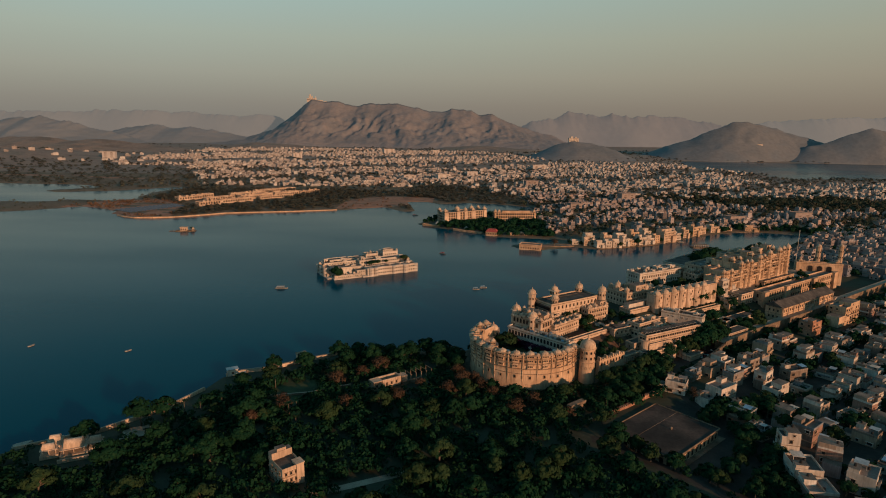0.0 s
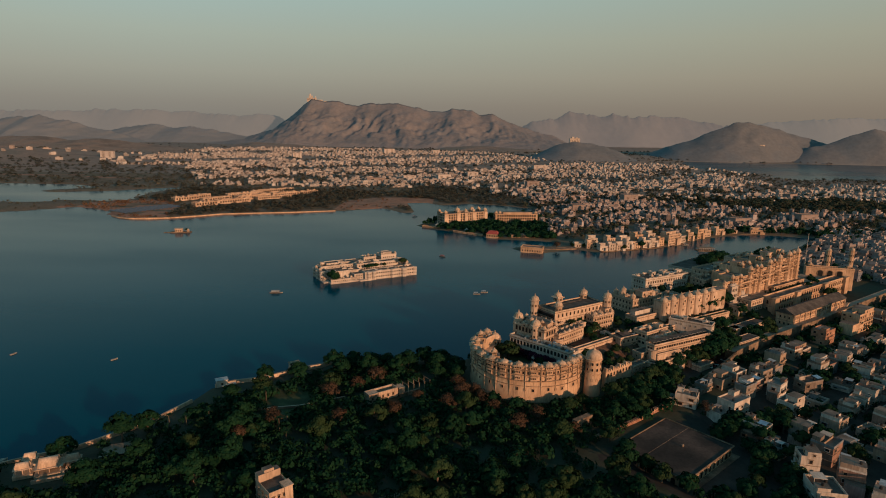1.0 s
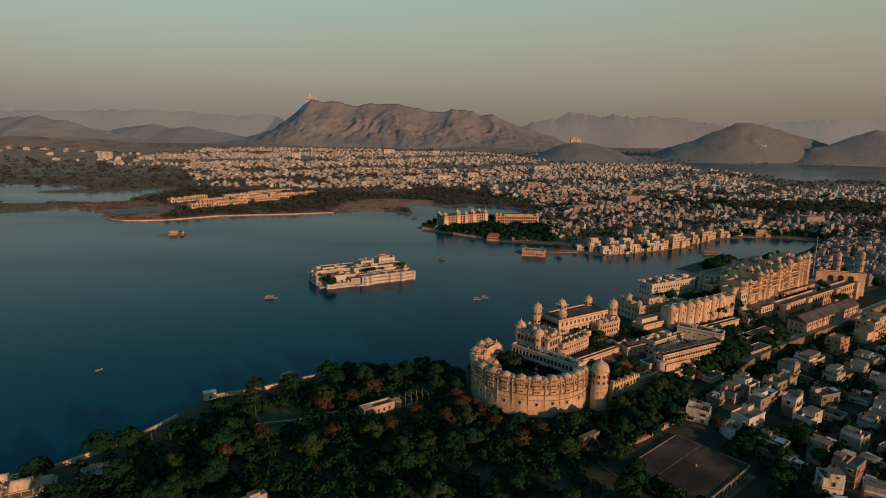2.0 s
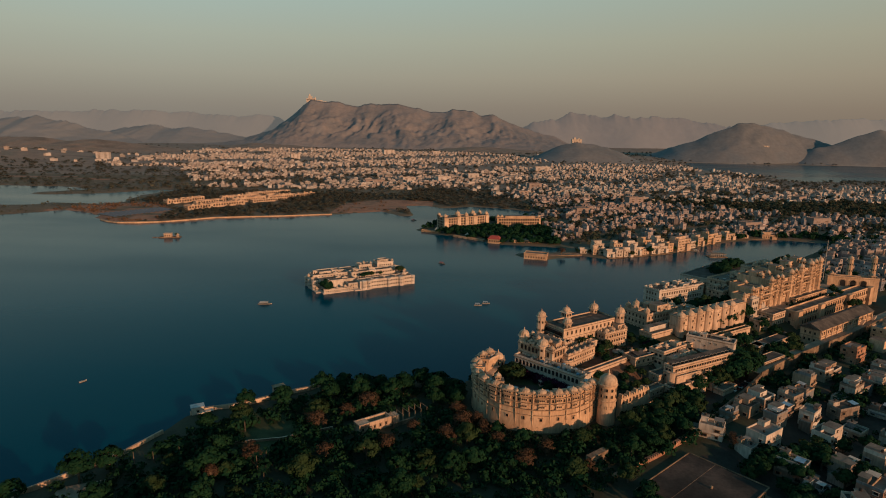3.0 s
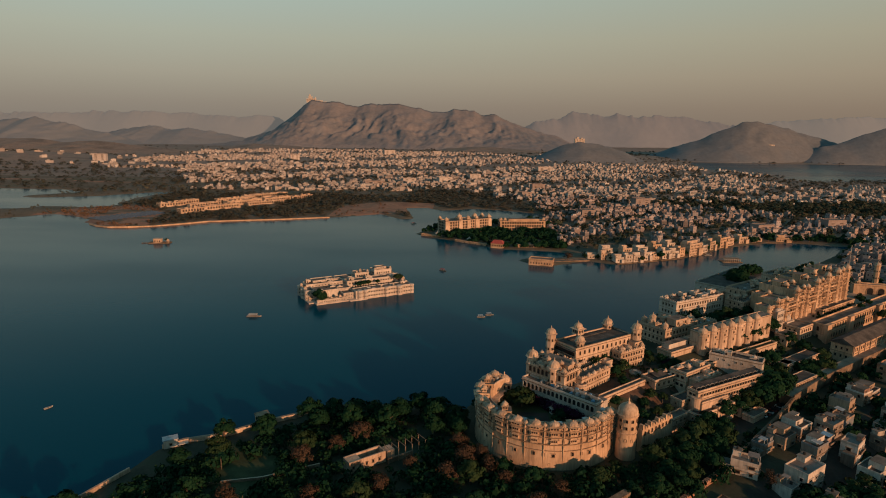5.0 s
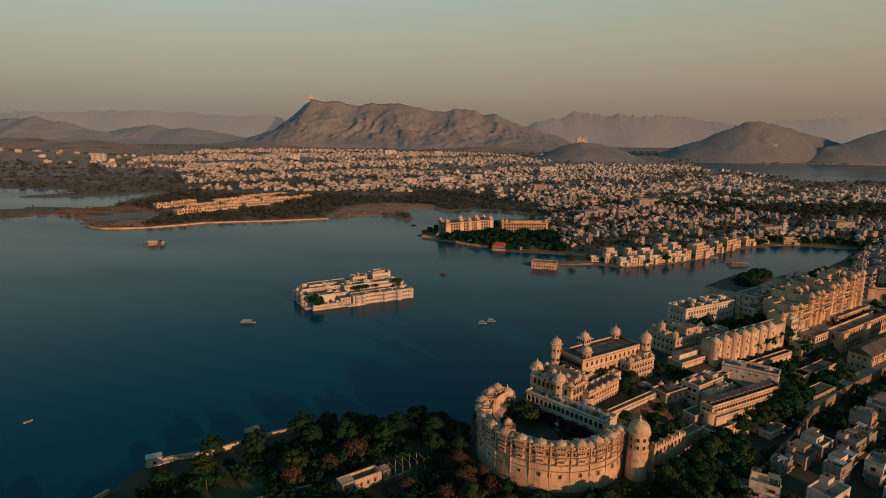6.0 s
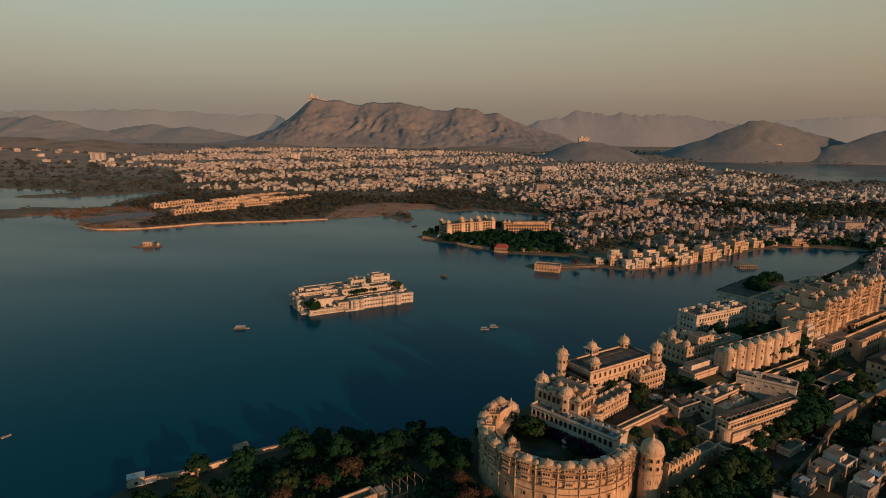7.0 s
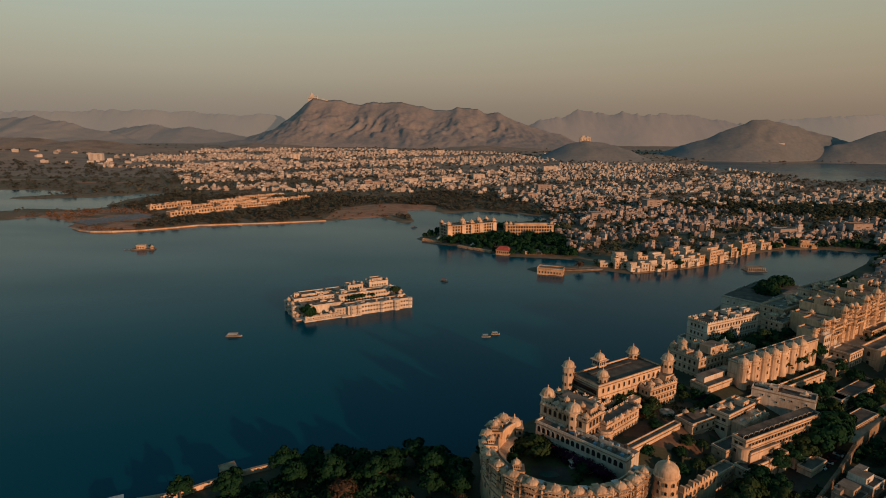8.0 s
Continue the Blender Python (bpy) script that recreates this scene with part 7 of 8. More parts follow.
def car(x, y, turn, group="parked cars"):
    ob = thing("car", x, y, float(ground(x, y)), turn, "parked car beside the old wall", "car", group)
    m = Mesh().box(-2.1, 2.1, -0.85, 0.85, 0.35, 0.95, top=0.06)
    part("body", m, CARP, ob)
    part("cabin", Mesh().box(-1.4, 0.9, -0.78, 0.78, 0.95, 1.5, top=0.3), DARK, ob)
    for wx in (-1.3, 1.3):
        for wy in (-0.85, 0.85):
            w = Mesh()
            for i in range(10):
                a = i * math.pi / 5
                w.v += [(wx + 0.33 * math.cos(a), wy - 0.1, 0.33 + 0.33 * math.sin(a)), (wx + 0.33 * math.cos(a), wy + 0.1, 0.33 + 0.33 * math.sin(a))]
            w.f = [(2 * i, 2 * i + 1, (2 * i + 3) % 20, (2 * i + 2) % 20) for i in range(10)] + [tuple(range(0, 20, 2)), tuple(range(19, 0, -2))]
            w.m = [0] * 12
            part("wheel", w, TANK, ob)


road = [(124, 353), (150, 375), (170, 391), (190, 409)]
m = Mesh()
for (ax, ay), (bx, by) in zip(road, road[1:]):
    ex, ey = bx - ax, by - ay
    k = 4.6 / math.hypot(ex, ey)
    m.add([(ax + ey * k, ay - ex * k, 2.70), (bx + ey * k, by - ex * k, 2.70), (bx - ey * k, by + ex * k, 2.70), (ax - ey * k, ay + ex * k, 2.70)], [(0, 1, 2, 3)])
tagged(new("road", m.data("road", STREET)), "dark asphalt lane behind the old town wall", "road", kind="structure")
for i in range(9):
    car(157 + i * 2.75, 377.4 + i * 2.25, 128 + (i % 3) * 4)

# ---- the lakeside garden buildings ----
ob = thing("garden_house", -72.5, 226, 1, 42, "pale three-storey garden house with a stepped flat roof", "house")
part("wall", Mesh().box(-4.6, 4.6, -6.5, 6.5, -3, 9.5), PLASTER, ob)
part("roof", Mesh().box(-4.3, 4.3, -6.2, 6.2, 9.5, 9.6), DARKROOF, ob)
part("parapet", Mesh().ring(-4.7, 4.7, -6.6, 6.6, 9.4, 10.4, 0.25), PLASTER, ob)
part("stair_head", Mesh().box(-4.6, 4.6, 3.4, 6.6, 9.5, 12.8).box(-2, 2, 3.6, 6.4, 12.8, 14.0), PLASTER, ob)
part("ledge", Mesh().box(-4.9, 4.9, -6.8, 6.8, 3.0, 3.2).box(-4.9, 4.9, -6.8, 6.8, 6.3, 6.5), TRIM, ob)
part("bay", Mesh().box(1.5, 4.8, -7.2, -3.0, -3, 10.8).box(1.2, 5.1, -7.5, -2.7, 10.8, 11.1), PLASTER, ob)
for k in range(3):
    for i in range(3):
        window(ob, "square", -3 + 2.2 * i, -6.5, 0.6 + 3.2 * k, 0, 0.9, 1.0)
        window(ob, "square", 4.6, -2 + 2.8 * i, 0.6 + 3.2 * k, 90, 0.9, 1.0)
        window(ob, "square", -4.6, -4 + 3.6 * i, 0.6 + 3.2 * k, -90, 0.9, 1.0)


def pavilion(x, y, s, turn, big=1.0):
    ob = thing("vaulted_pavilion", x, y, 3, turn, "open garden pavilion under a pale vaulted roof", "pavilion", "vaulted pavilions")
    for sx in (-1, 0, 1):
        for sy in (-1, 1):
            part("column", Mesh().box(sx * s - 0.15, sx * s + 0.15, sy * s * 0.6 - 0.15, sy * s * 0.6 + 0.15, -2, 2.6), PLASTER, ob)
    part("eave", Mesh().box(-s * 1.35, s * 1.35, -s * 0.95, s * 0.95, 2.6, 2.85, top=0.15), PLASTER, ob)
    m = Mesh()
    n = 8
    for e in (-1, 1):
        for i in range(n + 1):
            a = math.pi * i / n
            m.v.append((e * s * (1.05 - 0.15 * math.sin(a)), -s * 0.7 * math.cos(a), 2.85 + s * 0.85 * math.sin(a)))
    for i in range(n):
        m.f.append((i, i + 1, n + 2 + i, n + 1 + i))
    m.f += [tuple(range(n + 1)), tuple(range(2 * n + 1, n, -1))]
    m.m = [0] * len(m.f)
    part("vault", m, PLASTER, ob, smooth=True)
    part("floor", Mesh().box(-s * 1.4, s * 1.4, -s * 1.05, s * 1.05, -3, 0.3), PLASTER, ob)


for x, y, s in ((-183.5, 238, 2.6), (-186, 246, 2.3), (-174, 241, 3.9), (-178, 251, 2.4), (-167, 246, 2.5)):
    pavilion(x, y, s, 28)
rampart([(-205, 243, 0, 2.4), (-176, 262, 0, 2.4), (-166, 274, 0, 2.5), (-154, 290, 0, 2.5), (-145, 312, 0, 2.3)], 0.9, PLASTER, "low cream lakeside garden wall", False, PLASTER)
rampart([(-140, 331, 0, 2.6), (-132, 337, 0, 2.6), (-116, 343, 0, 2.8), (-100, 357, 0, 2.8), (-86, 365, 0, 3.0), (-78, 377, 0, 3.0)], 1.4, PLASTER, "pale lakeside quay wall", False, PATHM)
rampart([(-110, 300, 0, 3.6), (-84, 306, 0, 4.0), (-62, 316, 0, 5.0)], 0.7, STONE, "low rubble garden wall", False, PLASTER)
rampart([(-176, 232, 0, 3.4), (-160, 240, 0, 3.4), (-150, 250, 0, 3.4)], 0.7, PLASTER, "low cream garden wall", False, PLASTER)
ob = thing("quay_lodge", -101, 356, 2.4, 35, "small square stone lodge on the quay", "lodge")
part("wall", Mesh().box(-3, 3, -2.5, 2.5, -2, 4), PLASTER, ob)
part("roof", Mesh().box(-3.4, 3.4, -2.9, 2.9, 4, 4.4), TRIM, ob)
window(ob, "square", 0, -2.5, 1, 0)
window(ob, "square", 3, 0, 1, 90)
ob = thing("boat_house", -137, 333, 1.2, 30, "white boat house with a sheet roof at the quay", "boathouse")
part("wall", Mesh().box(-3, 3, -2, 2, -2, 3.6), WHITE, ob)
part("roof", Mesh().box(-3.4, 3.4, -2.4, 2.4, 3.6, 3.9), METAL, ob)
window(ob, "square", 0, -2, 0.8, 0)
ob = thing("ruined_lodge", -43, 320, 2.6, 38, "lit roofless stone lodge among the trees", "ruin")
part("wall", Mesh().ring(-9, 9, -3, 3, -2, 5.2, 0.6).box(-9, -3, -3, 3, 3, 5.0).box(10, 14, -2.4, 2.4, -2, 4.2), PLASTER, ob)
for i in range(5):
    window(ob, "square", -7 + 3.2 * i, -3, 1.8, 0, 0.9, 1.1)
part("retaining_wall", Mesh().box(9, 22, -5.4, -4.6, -4, 2.2), STONE, ob)
ob = thing("trellis", -26, 330, 3, 38, "bare timber posts and beams of a garden trellis", "trellis")
for i in range(6):
    for y in (-3, 3):
        part("post", Mesh().box(-9 + 3.6 * i - 0.12, -9 + 3.6 * i + 0.12, y - 0.12, y + 0.12, -2, 5.5), TRIM, ob)
    part("beam", Mesh().box(-9 + 3.6 * i - 0.1, -9 + 3.6 * i + 0.1, -3.6, 3.6, 5.3, 5.5), TRIM, ob)
ob = thing("gateway", 62, 296, 1, 40, "pale masonry gateway and stair among the trees", "gate")
part("wall", Mesh().box(-6, -2.2, -1.5, 1.5, -4, 6.5).box(2.2, 6, -1.5, 1.5, -4, 6.5).box(-2.2, 2.2, -1.5, 1.5, 4.4, 6.5), STONE, ob)
tagged(new("lawn", Mesh().add([(-96, 292, 2.75), (-62, 300, 2.75), (-70, 326, 2.75), (-108, 334, 2.75), (-122, 318, 2.75)], [(0, 1, 2, 3, 4)]).data("lawn", LAWN)), "dark shaded lawn", "lawn", kind="structure")
tagged(new("path", Mesh().add([(-60, 212, 2.72), (-20, 232, 2.72), (-21.5, 235.5, 2.72), (-61, 216, 2.72)], [(0, 1, 2, 3)]).data("path", PATHM)), "pale garden path", "path", kind="structure")
tagged(new("path", Mesh().add([(-160, 252, 2.78), (-142, 260, 2.78), (-146, 270, 2.78), (-163, 262, 2.78)], [(0, 1, 2, 3)]).data("path", PATHM)), "pale paved garden court", "path", kind="structure")

# ---- the town on the far bank ----
nr = np.random.default_rng(3)


def scatter(x0, x1, y0, y1, gap, keep):
    xs, ys = np.meshgrid(np.arange(x0, x1, gap), np.arange(y0, y1, gap))
    xs = xs.ravel() + nr.uniform(-0.36, 0.36, xs.size) * gap
    ys = ys.ravel() + nr.uniform(-0.36, 0.36, ys.size) * gap
    d = shore(xs, ys)
    ok = (d > 9) & keep(xs, ys, d) & (np.abs(xs + 25) < ys * 0.80 + 60)
    return xs[ok], ys[ok], ground(xs[ok], ys[ok], d[ok])


def bank_town(x, y, d):
    edge = 118 + (y - 760) * 0.02
    wood_ = (x < 110) & (y < 1500)
    belt = signed(PARK, x, y) > -6
    return (x > edge) & ~wood_ & ~belt & (wander(x * 2.3, y * 2.3) > -0.16) & (wander(x * 6.1 + 9, y * 5.3) > -0.38) & ~((x < 480) & (y < 812 + (x - 120) * 0.28)) & ((x - 482) * 0.6 - (y - 868) * 0.8 < 120)


x, y, z = scatter(100, 1150, 770, 1300, 12.0, bank_town)
house_mass("bank_houses", [(a, b, c, nr.uniform(4.2, 8.5) * nr.choice([1, 1, 1, 1.8]), nr.uniform(4.5, 8), float(nr.choice([3.0, 3.6, 5.6, 6.4, 8.6, 9.6, 12], p=[0.24, 0.22, 0.22, 0.16, 0.09, 0.05, 0.02])), radians(24 + 16 * math.sin(a * 0.011 + b * 0.007) + nr.uniform(-5, 5))) for a, b, c in zip(x, y, z)], [CITY, HAZEOPENING, FLATROOF], "dense white and cream flat-roofed houses on the far bank")


def mid_town(x, y, d):
    core = wander(x * 0.9 + 40, y * 0.9)
    point = (x < -60) & (y < 1330)
    return ~point & (core > -0.05 - 0.12 * (x > -300)) & (wander(x * 3.1, y * 3.1) > -0.25) & ~((x < 60) & (y < 1420)) & (x > -560 - (y - 1300) * 0.55) & ~((x > 820) & (y > 1680))


x, y, z = scatter(-1000, 1900, 1290, 2000, 15, mid_town)
house_mass("town_houses", [(a, b, c, nr.uniform(5, 11) * nr.choice([1, 1, 1, 1.8]), nr.uniform(5, 9.5), float(nr.choice([3.2, 3.5, 4.2, 5.5, 6.5, 9])), radians(nr.uniform(0, 50))) for a, b, c in zip(x, y, z)], [FARCITY, HAZEOPENING, FLATROOF], "dense pale houses of the distant town")


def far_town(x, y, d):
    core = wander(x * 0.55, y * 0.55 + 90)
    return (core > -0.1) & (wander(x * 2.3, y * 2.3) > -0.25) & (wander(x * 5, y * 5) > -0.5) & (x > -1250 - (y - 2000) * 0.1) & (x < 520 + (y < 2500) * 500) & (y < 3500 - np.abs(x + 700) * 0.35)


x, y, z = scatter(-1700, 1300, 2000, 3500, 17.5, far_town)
house_mass("town_houses", [(a, b, c, nr.uniform(5.5, 12), nr.uniform(5, 9), float(nr.choice([3, 3.4, 3.8, 4.6, 6, 9])), radians(nr.uniform(0, 50))) for a, b, c in zip(x, y, z)], [FARCITY, HAZEOPENING, FLATROOF], "pale houses at the foot of the mountain", False)
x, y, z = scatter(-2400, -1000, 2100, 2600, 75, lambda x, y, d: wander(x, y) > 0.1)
house_mass("town_houses", [(a, b, c, nr.uniform(9, 22), nr.uniform(8, 12), float(nr.choice([4, 6.5, 9])), radians(nr.uniform(0, 50))) for a, b, c in zip(x, y, z)], [FARCITY, HAZEOPENING, FLATROOF], "scattered pale houses on a low hill", False)
# a few taller blocks that stand out
for a, b, w, h in [(p[0], p[1], p[2] * 0.8, p[3] * 0.6) for p in ((120, 1330, 30, 24), (165, 1500, 40, 26), (-150, 1620, 44, 24), (-60, 1650, 50, 26), (-230, 1560, 60, 18), (20, 1760, 40, 26), (330, 1230, 40, 26), (200, 1080, 30, 22), (-700, 2500, 46, 34), (-380, 3000, 70, 36), (-150, 3050, 40, 32), (700, 1330, 36, 22), (250, 2050, 60, 26), (-1350, 2250, 60, 40), (430, 960, 34, 20), (560, 1010, 40, 22))]:
    flats = block("apartment_block", a, b, nr.uniform(5, 35), w, 16, float(ground(a, b)), float(ground(a, b)) + h, "pale multi-storey apartment block", "building", mat=CITY if b < 1600 else FARCITY, floors=1, gap=200, sides="", group="apartment blocks")
    for k in range(int(h / 3.4)):
        for u in (-0.24, 0.24):
            window(flats, "square", u * w, -8, 1.0 + k * 3.4, 0, w * 0.15, 0.8)


# ---- trees of the lakeside garden ----
rng = random.Random(21)
SPOTS = []


def roomy(x, y, r):
    return all((x - a) ** 2 + (y - b) ** 2 > (r + c) ** 2 for a, b, c in SPOTS)


CLEAR = [(-72.5, 226, 10), (-176, 243, 23), (-152, 260, 10), (-43, 320, 13), (-26, 330, 9), (-101, 356, 6), (-137, 333, 6), (102, 277, 31), (62, 296, 7), (40, 354, 47), (74, 334, 12), (-92, 308, 15), (-40, 222, 12), (117, 308, 10), (91, 345, 9), (-120, 330, 10)]


def grove(n, inside, lo, hi, label, kinds, group, gap=0.36):
    made = 0
    for _ in range(n * 12):
        if made >= n:
            break
        x, y, s = rng.uniform(-260, 180), rng.uniform(170, 400), rng.uniform(lo, hi)
        r = s * gap
        if not inside(x, y) or not roomy(x, y, r) or any((x - a) ** 2 + (y - b) ** 2 < (c + r * 0.5) ** 2 for a, b, c in CLEAR):
            continue
        SPOTS.append((x, y, r))
        tree(x, y, s, label, kinds, group, rng)
        made += 1


def in_garden(x, y):
    d = float(shore(np.array([x]), np.array([y]))[0])
    side = town_side(x, y)
    return d > (16 if x < -60 and y > 285 else 5) and side < -5 and x < 130 and y < 392 and abs(x) < y * 0.86 + 20 and not (x > 40 and y > 318 + max(0, 60 - x))


for x, y, s in ((-78, 361, 13.5), (-67, 366, 11), (-114, 340, 11.5), (-96, 351, 9), (-176, 252, 12), (-158, 268, 14), (-46, 366, 10), (-12, 364, 15), (-22, 372, 13), (-3, 360, 12), (-2, 352, 13), (-32, 362, 12), (-56, 352, 13)):
    SPOTS.append((x, y, s * 0.36))
    tree(x, y, s, "tall dark green tree near the lake wall", TREES, "garden trees", rng)
for x, y, s in ((-48, 340, 11), (-70, 318, 10.5), (-58, 330, 9), (-92, 288, 10), (-2, 336, 9.5), (8, 326, 9), (12, 316, 10), (-22, 316, 8), (131, 316, 8), (2, 322, 11), (-6, 310, 10), (18, 306, 9), (40, 300, 9), (-34, 300, 9), (-104, 272, 8), (56, 286, 8), (30, 290, 10), (-60, 292, 8)):
    SPOTS.append((x, y, s * 0.33))
    tree(x, y, s, "leafless reddish brown tree", BARE, "bare trees", rng)
grove(72, in_garden, 9, 13.5, "dense green garden tree", TREES, "garden trees")
grove(14, in_garden, 5.5, 8, "small olive green garden tree", TREES[3:5], "garden trees", 0.3)
for i in range(16):
    x, y = rng.uniform(-165, -80), rng.uniform(270, 335)
    if in_garden(x, y):
        tree(x, y, rng.uniform(7, 9.5), "slender palm tree in the garden", PALM, "palms", rng)
# tall trees on the slope beside the bastion and along the approach
for x, y, s in ((84, 326, 12), (92, 330, 13), (101, 335, 13), (108, 342, 14), (113, 349, 13), (118, 354, 12), (98, 325, 12), (107, 331, 12), (116, 338, 12), (124, 346, 11), (88, 316, 11), (97, 315, 11), (110, 324, 10), (126, 352, 11), (66, 318, 8), (58, 311, 9), (18, 316, 9), (30, 308, 10), (84, 262, 10), (78, 272, 9), (88, 252, 10), (97, 246, 10), (74, 262, 11), (68, 250, 12), (110, 240, 10), (121, 245, 9), (72, 281, 9), (145, 392, 14), (175, 401, 17), (183, 408, 14), (143.5, 378.6, 12), (151.5, 383.2, 13), (158.5, 387.4, 16), (166, 392, 18), (135, 371.5, 11), (186, 432, 14), (230, 455, 11), (208, 420, 9), (224, 421, 9), (122, 360, 12), (188, 424, 11), (176, 420, 12), (205, 430, 11), (214, 437, 9), (232, 455, 9), (196, 470, 12), (205, 476, 12), (188, 462, 11), (180, 456, 8), (214, 466, 11), (222, 462, 10)):
    tree(x, y, s, "tall dark green tree on the palace slope", TREES, "slope trees", rng)
for x, y, s, z in ((29.5, 364, 12.5, 10), (25, 367, 9, 10.5), (33, 368, 8, 10.5), (47.5, 352.5, 6.5, 10.5), (80, 406, 11, 14), (89, 402, 9.5, 14), (84, 396, 7, 14), (74, 398.5, 11, 15), (44, 345, 5.5, 11), (58, 356, 5, 11), (16, 384, 10, 2), (70, 396, 6.5, 13), (82, 401, 5.5, 15), (106, 398, 5, 15), (113, 404, 5, 15), (97, 362, 7, 8), (88, 356, 7, 8), (104, 367, 6, 8), (116, 418, 6, 15), (108, 414, 6.5, 15), (122, 412, 7, 14), (110, 424, 6, 15), (117, 408, 6, 14), (86, 386, 6, 13), (98, 378, 7, 10), (92, 370, 7, 9), (104, 376, 6, 10), (78, 368, 6, 10), (20, 356, 6, 11), (36, 369, 5, 11), (24, 366, 6.5, 11), (150, 484, 9, 16.5), (160, 487, 10, 16.5), (170, 480, 11, 17), (181, 489, 13, 17), (192, 496, 10, 17), (178, 476, 9, 17), (203, 502, 10, 17), (187, 484, 11, 17), (221, 436, 13, 4), (176, 405, 14, 4), (206, 478, 13, 12), (150, 466, 8, 16), (246, 628, 17, 8), (258, 640, 18, 8), (270, 650, 18, 8), (280, 658, 16, 8), (252, 622, 13, 9), (108, 446, 8, 10), (92, 452, 9, 6), (300, 530, 6, 17), (312, 540, 6, 17), (288, 578, 11, 17), (270, 560, 12, 34), (276, 566, 11, 34), (266, 554, 10, 34), (282, 570, 10, 34), (318, 560, 9, 12), (318, 531, 10, 8), (324, 536, 9, 8), (262, 514, 4, 17.5), (270, 520, 4, 17.5), (310, 545, 5, 17.5)):
    tree(x, y, s, "green courtyard tree within the palace", TREES, "courtyard trees", rng, z=z)
ob = thing("flower_hedge", 45, 361, 11, -43, "dark purple flowering hedge at the foot of the gallery", "hedge")
hr = np.random.default_rng(9)
v, f = leaf_cloud(hr, np.array([(-19 + i * 1.0, hr.uniform(-3.6, 0.3), hr.uniform(0.6, 4.6)) for i in range(39) for _ in range(3)]), np.full(117, 1.5), 5200, 0.36)
part("foliage", array_mesh("foliage", v, f, PINK), None, ob)

# trees between the town houses
made = 0
for _ in range(3000):
    if made >= 58:
        break
    y = rng.uniform(200, 620)
    x = rng.uniform(120, y * 0.8 + 30)
    side = town_side(x, y)
    if side < 12 or not free(x, y, 1.2):
        continue
    taken.append((x, y, 2.6))
    tree(x, y, rng.uniform(8, 13), "green tree between the town houses", TREES, "town trees", rng)
    made += 1
for x, y, s in ((146, 300, 12), (154, 306, 12), (162, 312, 11), (150, 292, 11), (172, 318, 10), (166, 304, 12), (140, 306, 9), (134, 262, 8), (122, 250, 8), (112, 236, 9), (176, 296, 10), (184, 318, 9), (140, 285, 8), (146, 275, 8), (134, 300, 10), (128, 292, 9), (138, 268, 9), (146, 258, 8), (140, 246, 9), (132, 238, 10), (146, 232, 8), (138, 224, 9), (128, 252, 9), (124, 228, 9), (142, 214, 9), (130, 210, 10)):
    tree(x, y, s, "dark green tree between the houses", TREES, "town trees", rng)

# ---- woods on the far bank ----
def woods(name, n_, x0, x1, y0, y1, keep, lo, hi, mat, label, per=34, leaf=1.5, up=0.0):
    r = np.random.default_rng(n_)
    x, y = r.uniform(x0, x1, n_), r.uniform(y0, y1, n_)
    d = shore(x, y)
    ok = (d > 2) & keep(x, y, d)
    x, y, d = x[ok], y[ok], d[ok]
    wood(name, np.stack([x, y, ground(x, y, d)], 1), lo + (hi - lo) * r.random(len(x)) ** 1.5, mat, label, per, leaf, up)


def clear_resort(x, y):
    ok = np.ones(x.shape, bool)
    for a, b, w, dd, h, rot in RESORT:
        c, s = math.cos(radians(rot)), math.sin(radians(rot))
        u, v = (x - a) * c + (y - b) * s, -(x - a) * s + (y - b) * c
        ok &= ~((np.abs(u) < w / 2 + 3) & (v > -dd / 2 - 13) & (v < dd / 2 + 2))
    return ok


woods("peninsula_trees", 900, -70, 130, 815, 1050, lambda x, y, d: (np.abs((x + 3) * -0.545 + (y - 933) * 0.84) > 15) & ~((x > 44) & (x < 116) & (y > 930) & (y < 958)) & (wander(x * 3, y * 3) > -0.5), 6, 11, LEAF, "dark green trees round the lakeside hotels", 60, 1.1)
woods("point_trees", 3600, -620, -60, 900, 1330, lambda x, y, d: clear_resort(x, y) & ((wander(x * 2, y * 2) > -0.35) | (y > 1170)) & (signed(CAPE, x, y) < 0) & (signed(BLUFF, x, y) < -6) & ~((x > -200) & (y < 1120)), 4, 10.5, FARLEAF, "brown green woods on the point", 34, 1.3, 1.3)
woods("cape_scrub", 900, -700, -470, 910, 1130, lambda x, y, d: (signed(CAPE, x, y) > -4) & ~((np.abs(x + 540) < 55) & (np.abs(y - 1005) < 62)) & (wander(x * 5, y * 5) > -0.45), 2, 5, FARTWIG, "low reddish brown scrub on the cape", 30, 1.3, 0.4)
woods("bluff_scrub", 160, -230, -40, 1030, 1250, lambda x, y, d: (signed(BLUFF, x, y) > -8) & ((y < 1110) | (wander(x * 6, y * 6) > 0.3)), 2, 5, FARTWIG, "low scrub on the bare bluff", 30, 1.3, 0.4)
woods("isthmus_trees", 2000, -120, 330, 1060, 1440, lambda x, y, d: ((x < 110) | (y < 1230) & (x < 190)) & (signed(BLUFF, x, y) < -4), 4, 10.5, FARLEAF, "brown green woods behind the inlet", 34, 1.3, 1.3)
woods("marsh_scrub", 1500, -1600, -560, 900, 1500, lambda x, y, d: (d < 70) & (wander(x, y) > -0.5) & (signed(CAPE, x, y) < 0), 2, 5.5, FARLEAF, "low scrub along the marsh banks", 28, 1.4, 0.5)
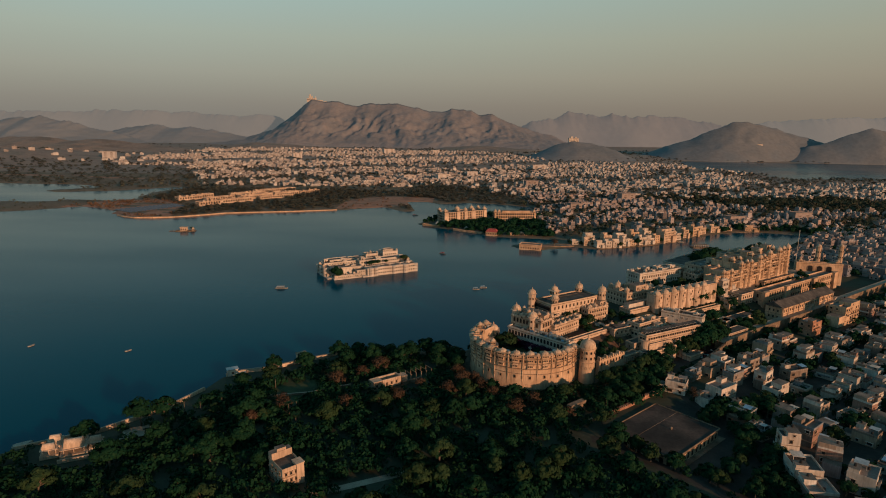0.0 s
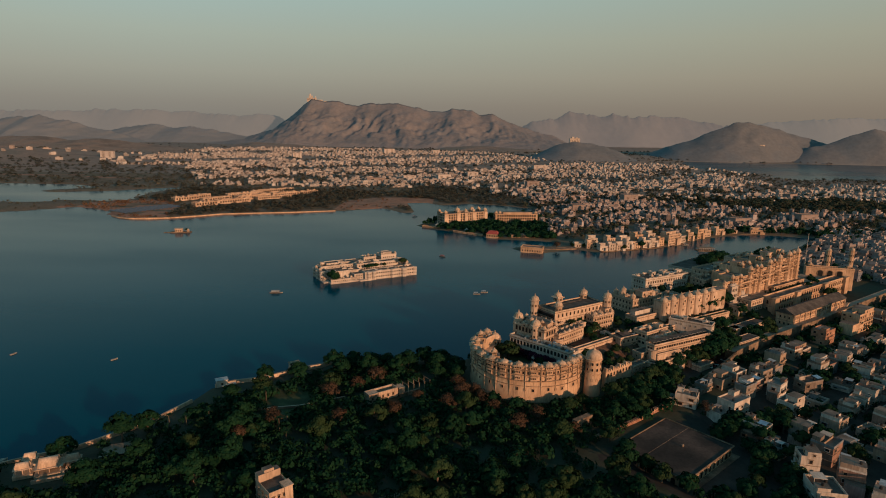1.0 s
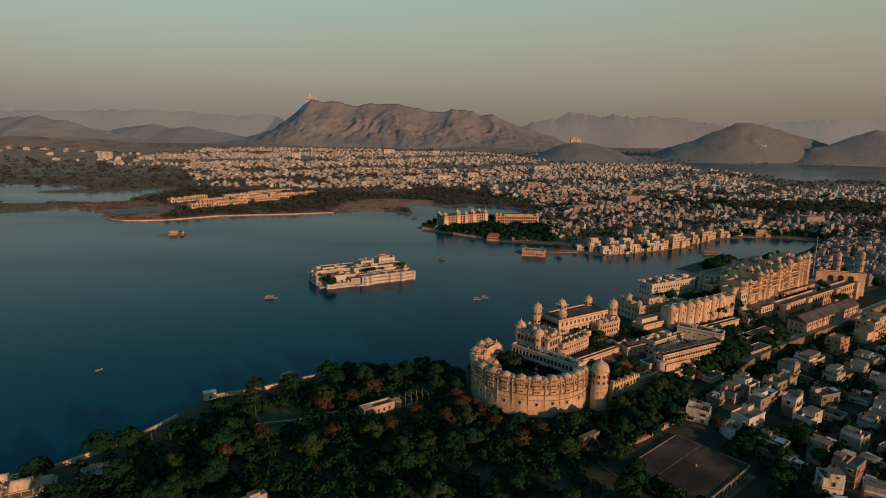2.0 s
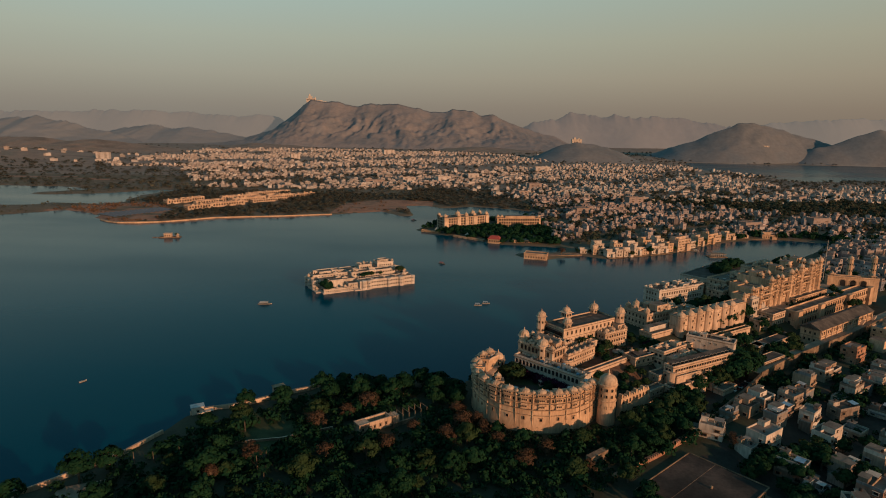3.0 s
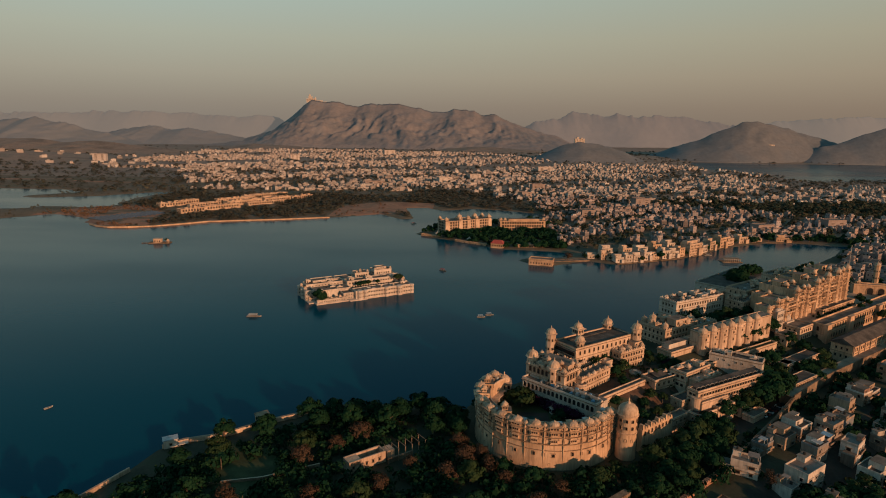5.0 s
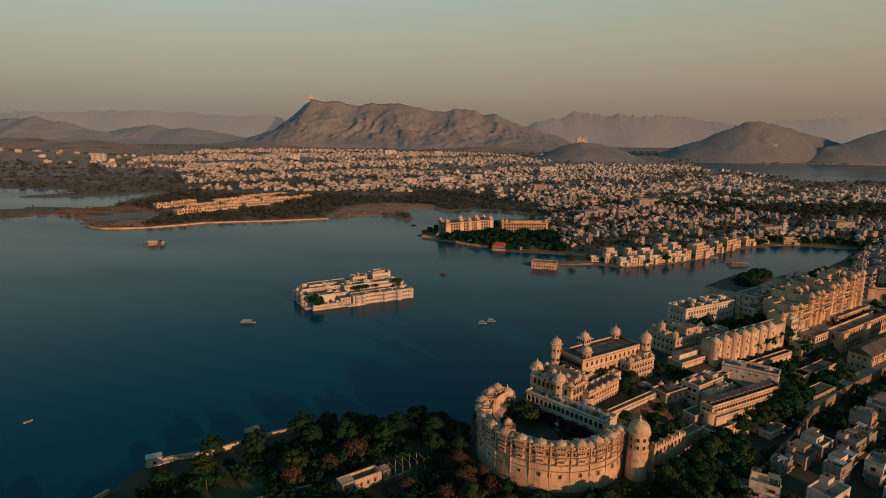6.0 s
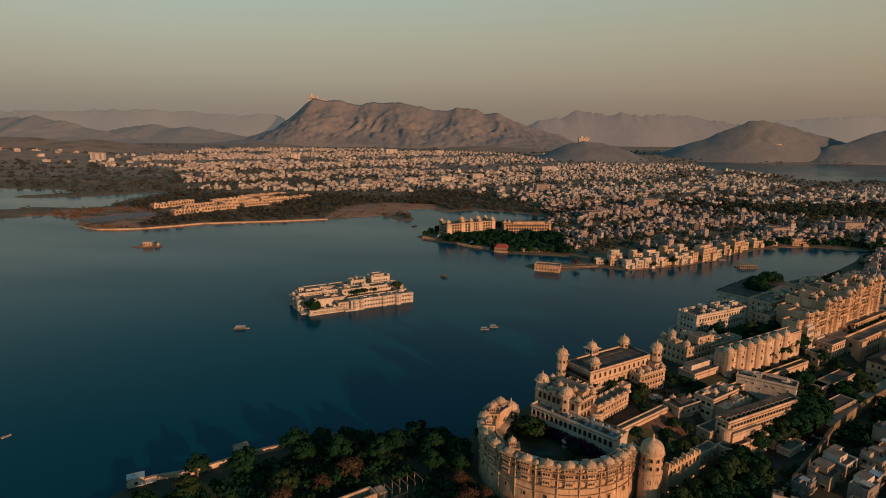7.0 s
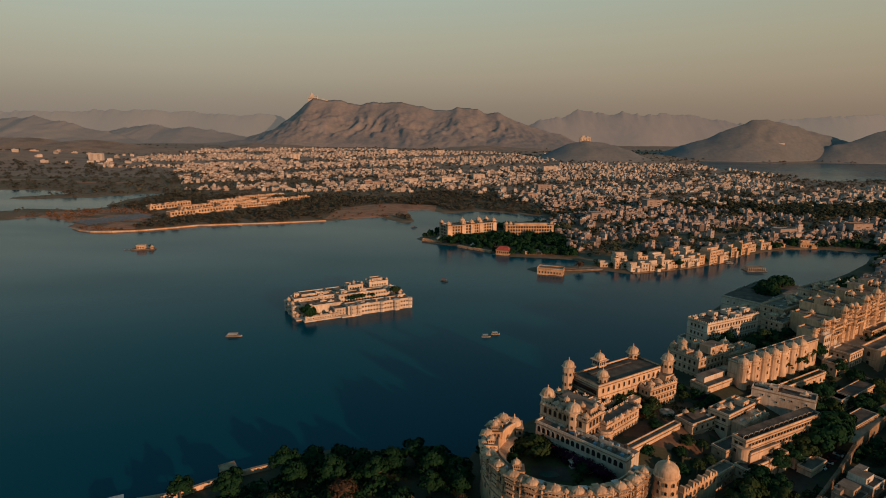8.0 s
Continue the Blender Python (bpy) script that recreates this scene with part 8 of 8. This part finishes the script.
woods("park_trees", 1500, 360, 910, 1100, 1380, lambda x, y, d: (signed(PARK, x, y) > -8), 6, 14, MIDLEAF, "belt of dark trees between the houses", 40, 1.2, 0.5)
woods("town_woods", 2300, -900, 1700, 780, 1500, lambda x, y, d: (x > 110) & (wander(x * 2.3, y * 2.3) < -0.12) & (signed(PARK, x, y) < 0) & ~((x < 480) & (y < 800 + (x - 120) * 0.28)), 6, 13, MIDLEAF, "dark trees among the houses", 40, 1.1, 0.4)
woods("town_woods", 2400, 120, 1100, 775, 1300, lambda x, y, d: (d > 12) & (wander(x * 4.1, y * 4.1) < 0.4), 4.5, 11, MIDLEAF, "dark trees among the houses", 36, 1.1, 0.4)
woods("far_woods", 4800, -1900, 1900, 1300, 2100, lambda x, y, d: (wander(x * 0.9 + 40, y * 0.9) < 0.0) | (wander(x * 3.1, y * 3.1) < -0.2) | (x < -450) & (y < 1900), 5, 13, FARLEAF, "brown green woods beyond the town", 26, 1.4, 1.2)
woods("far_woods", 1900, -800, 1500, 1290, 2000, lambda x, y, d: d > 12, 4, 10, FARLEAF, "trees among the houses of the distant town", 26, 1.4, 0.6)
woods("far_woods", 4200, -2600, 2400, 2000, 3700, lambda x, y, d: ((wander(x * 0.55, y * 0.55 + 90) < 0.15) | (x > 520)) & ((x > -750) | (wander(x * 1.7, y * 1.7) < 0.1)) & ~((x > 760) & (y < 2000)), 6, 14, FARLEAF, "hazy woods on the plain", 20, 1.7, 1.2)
woods("shore_trees", 500, 330, 900, 840, 1000, lambda x, y, d: d < 40, 8, 12, LEAF, "dark trees along the narrow water", 44, 1.2)

# undergrowth that closes the garden canopy, and green between the palace courts
woods("garden_undergrowth", 4700, -270, 150, 175, 395, lambda x, y, d: (town_side(x, y) < -4) & (d > np.where((x < -60) & (y > 285), 15, 6)) & ~((x > 40) & (y > 322)) & (np.abs(x) < y * 0.86 + 25) & np.all([np.hypot(x - a, y - b) > c * 0.85 for a, b, c in CLEAR], axis=0), 3.5, 8.5, LEAF, "dense dark green garden undergrowth", 56, 0.74)
woods("slope_undergrowth", 700, 66, 200, 296, 440, lambda x, y, d: (town_side(x, y) < -6) & (town_side(x, y) > -34) & (np.hypot(x - 74, y - 334) > 9) & (along(x, y, 128, 357, 186, 405) > 8), 3, 6, LEAF, "dark shrubs on the palace slope", 56, 0.74)
woods("court_shrubs", 120, 76, 122, 392, 426, lambda x, y, d: np.hypot(x - 96, y - 402) > 5, 1.6, 3.2, LEAF2, "clipped shrubs in the garden court", 40, 0.8)
woods("court_shrubs", 300, 140, 215, 425, 480, lambda x, y, d: (((x - 143) * 0.563 - (y - 426) * 0.826) > 1) & (((x - 143) * 0.563 - (y - 426) * 0.826) < 26), 2.2, 5, LEAF, "shrubs below the towered wall", 44, 0.9)
woods("town_scrub", 2100, 100, 620, 200, 760, lambda x, y, d: (town_side(x, y) > 3) & (np.hypot(x - 102, y - 277) > 30), 3, 7.5, LEAF, "scrub and small trees between the houses", 40, 0.95)
woods("quarter_trees", 420, 290, 800, 570, 900, lambda x, y, d: (signed(QUARTER, x, y) > -4) & (d > 3), 6, 11, LEAF, "dark trees between the old town houses", 44, 1.0)
woods("embankment_trees", 1500, 176, 430, 360, 580, lambda x, y, d: (np.abs((x - 176) * 0.60 - (y - 392) * 0.80 - 10) < 5) | (np.abs((x - 176) * 0.60 - (y - 392) * 0.80 - 26) < 20) & (wander(x * 5, y * 5) > 0.15), 5, 10, LEAF, "dark trees below the embankment", 46, 0.95)
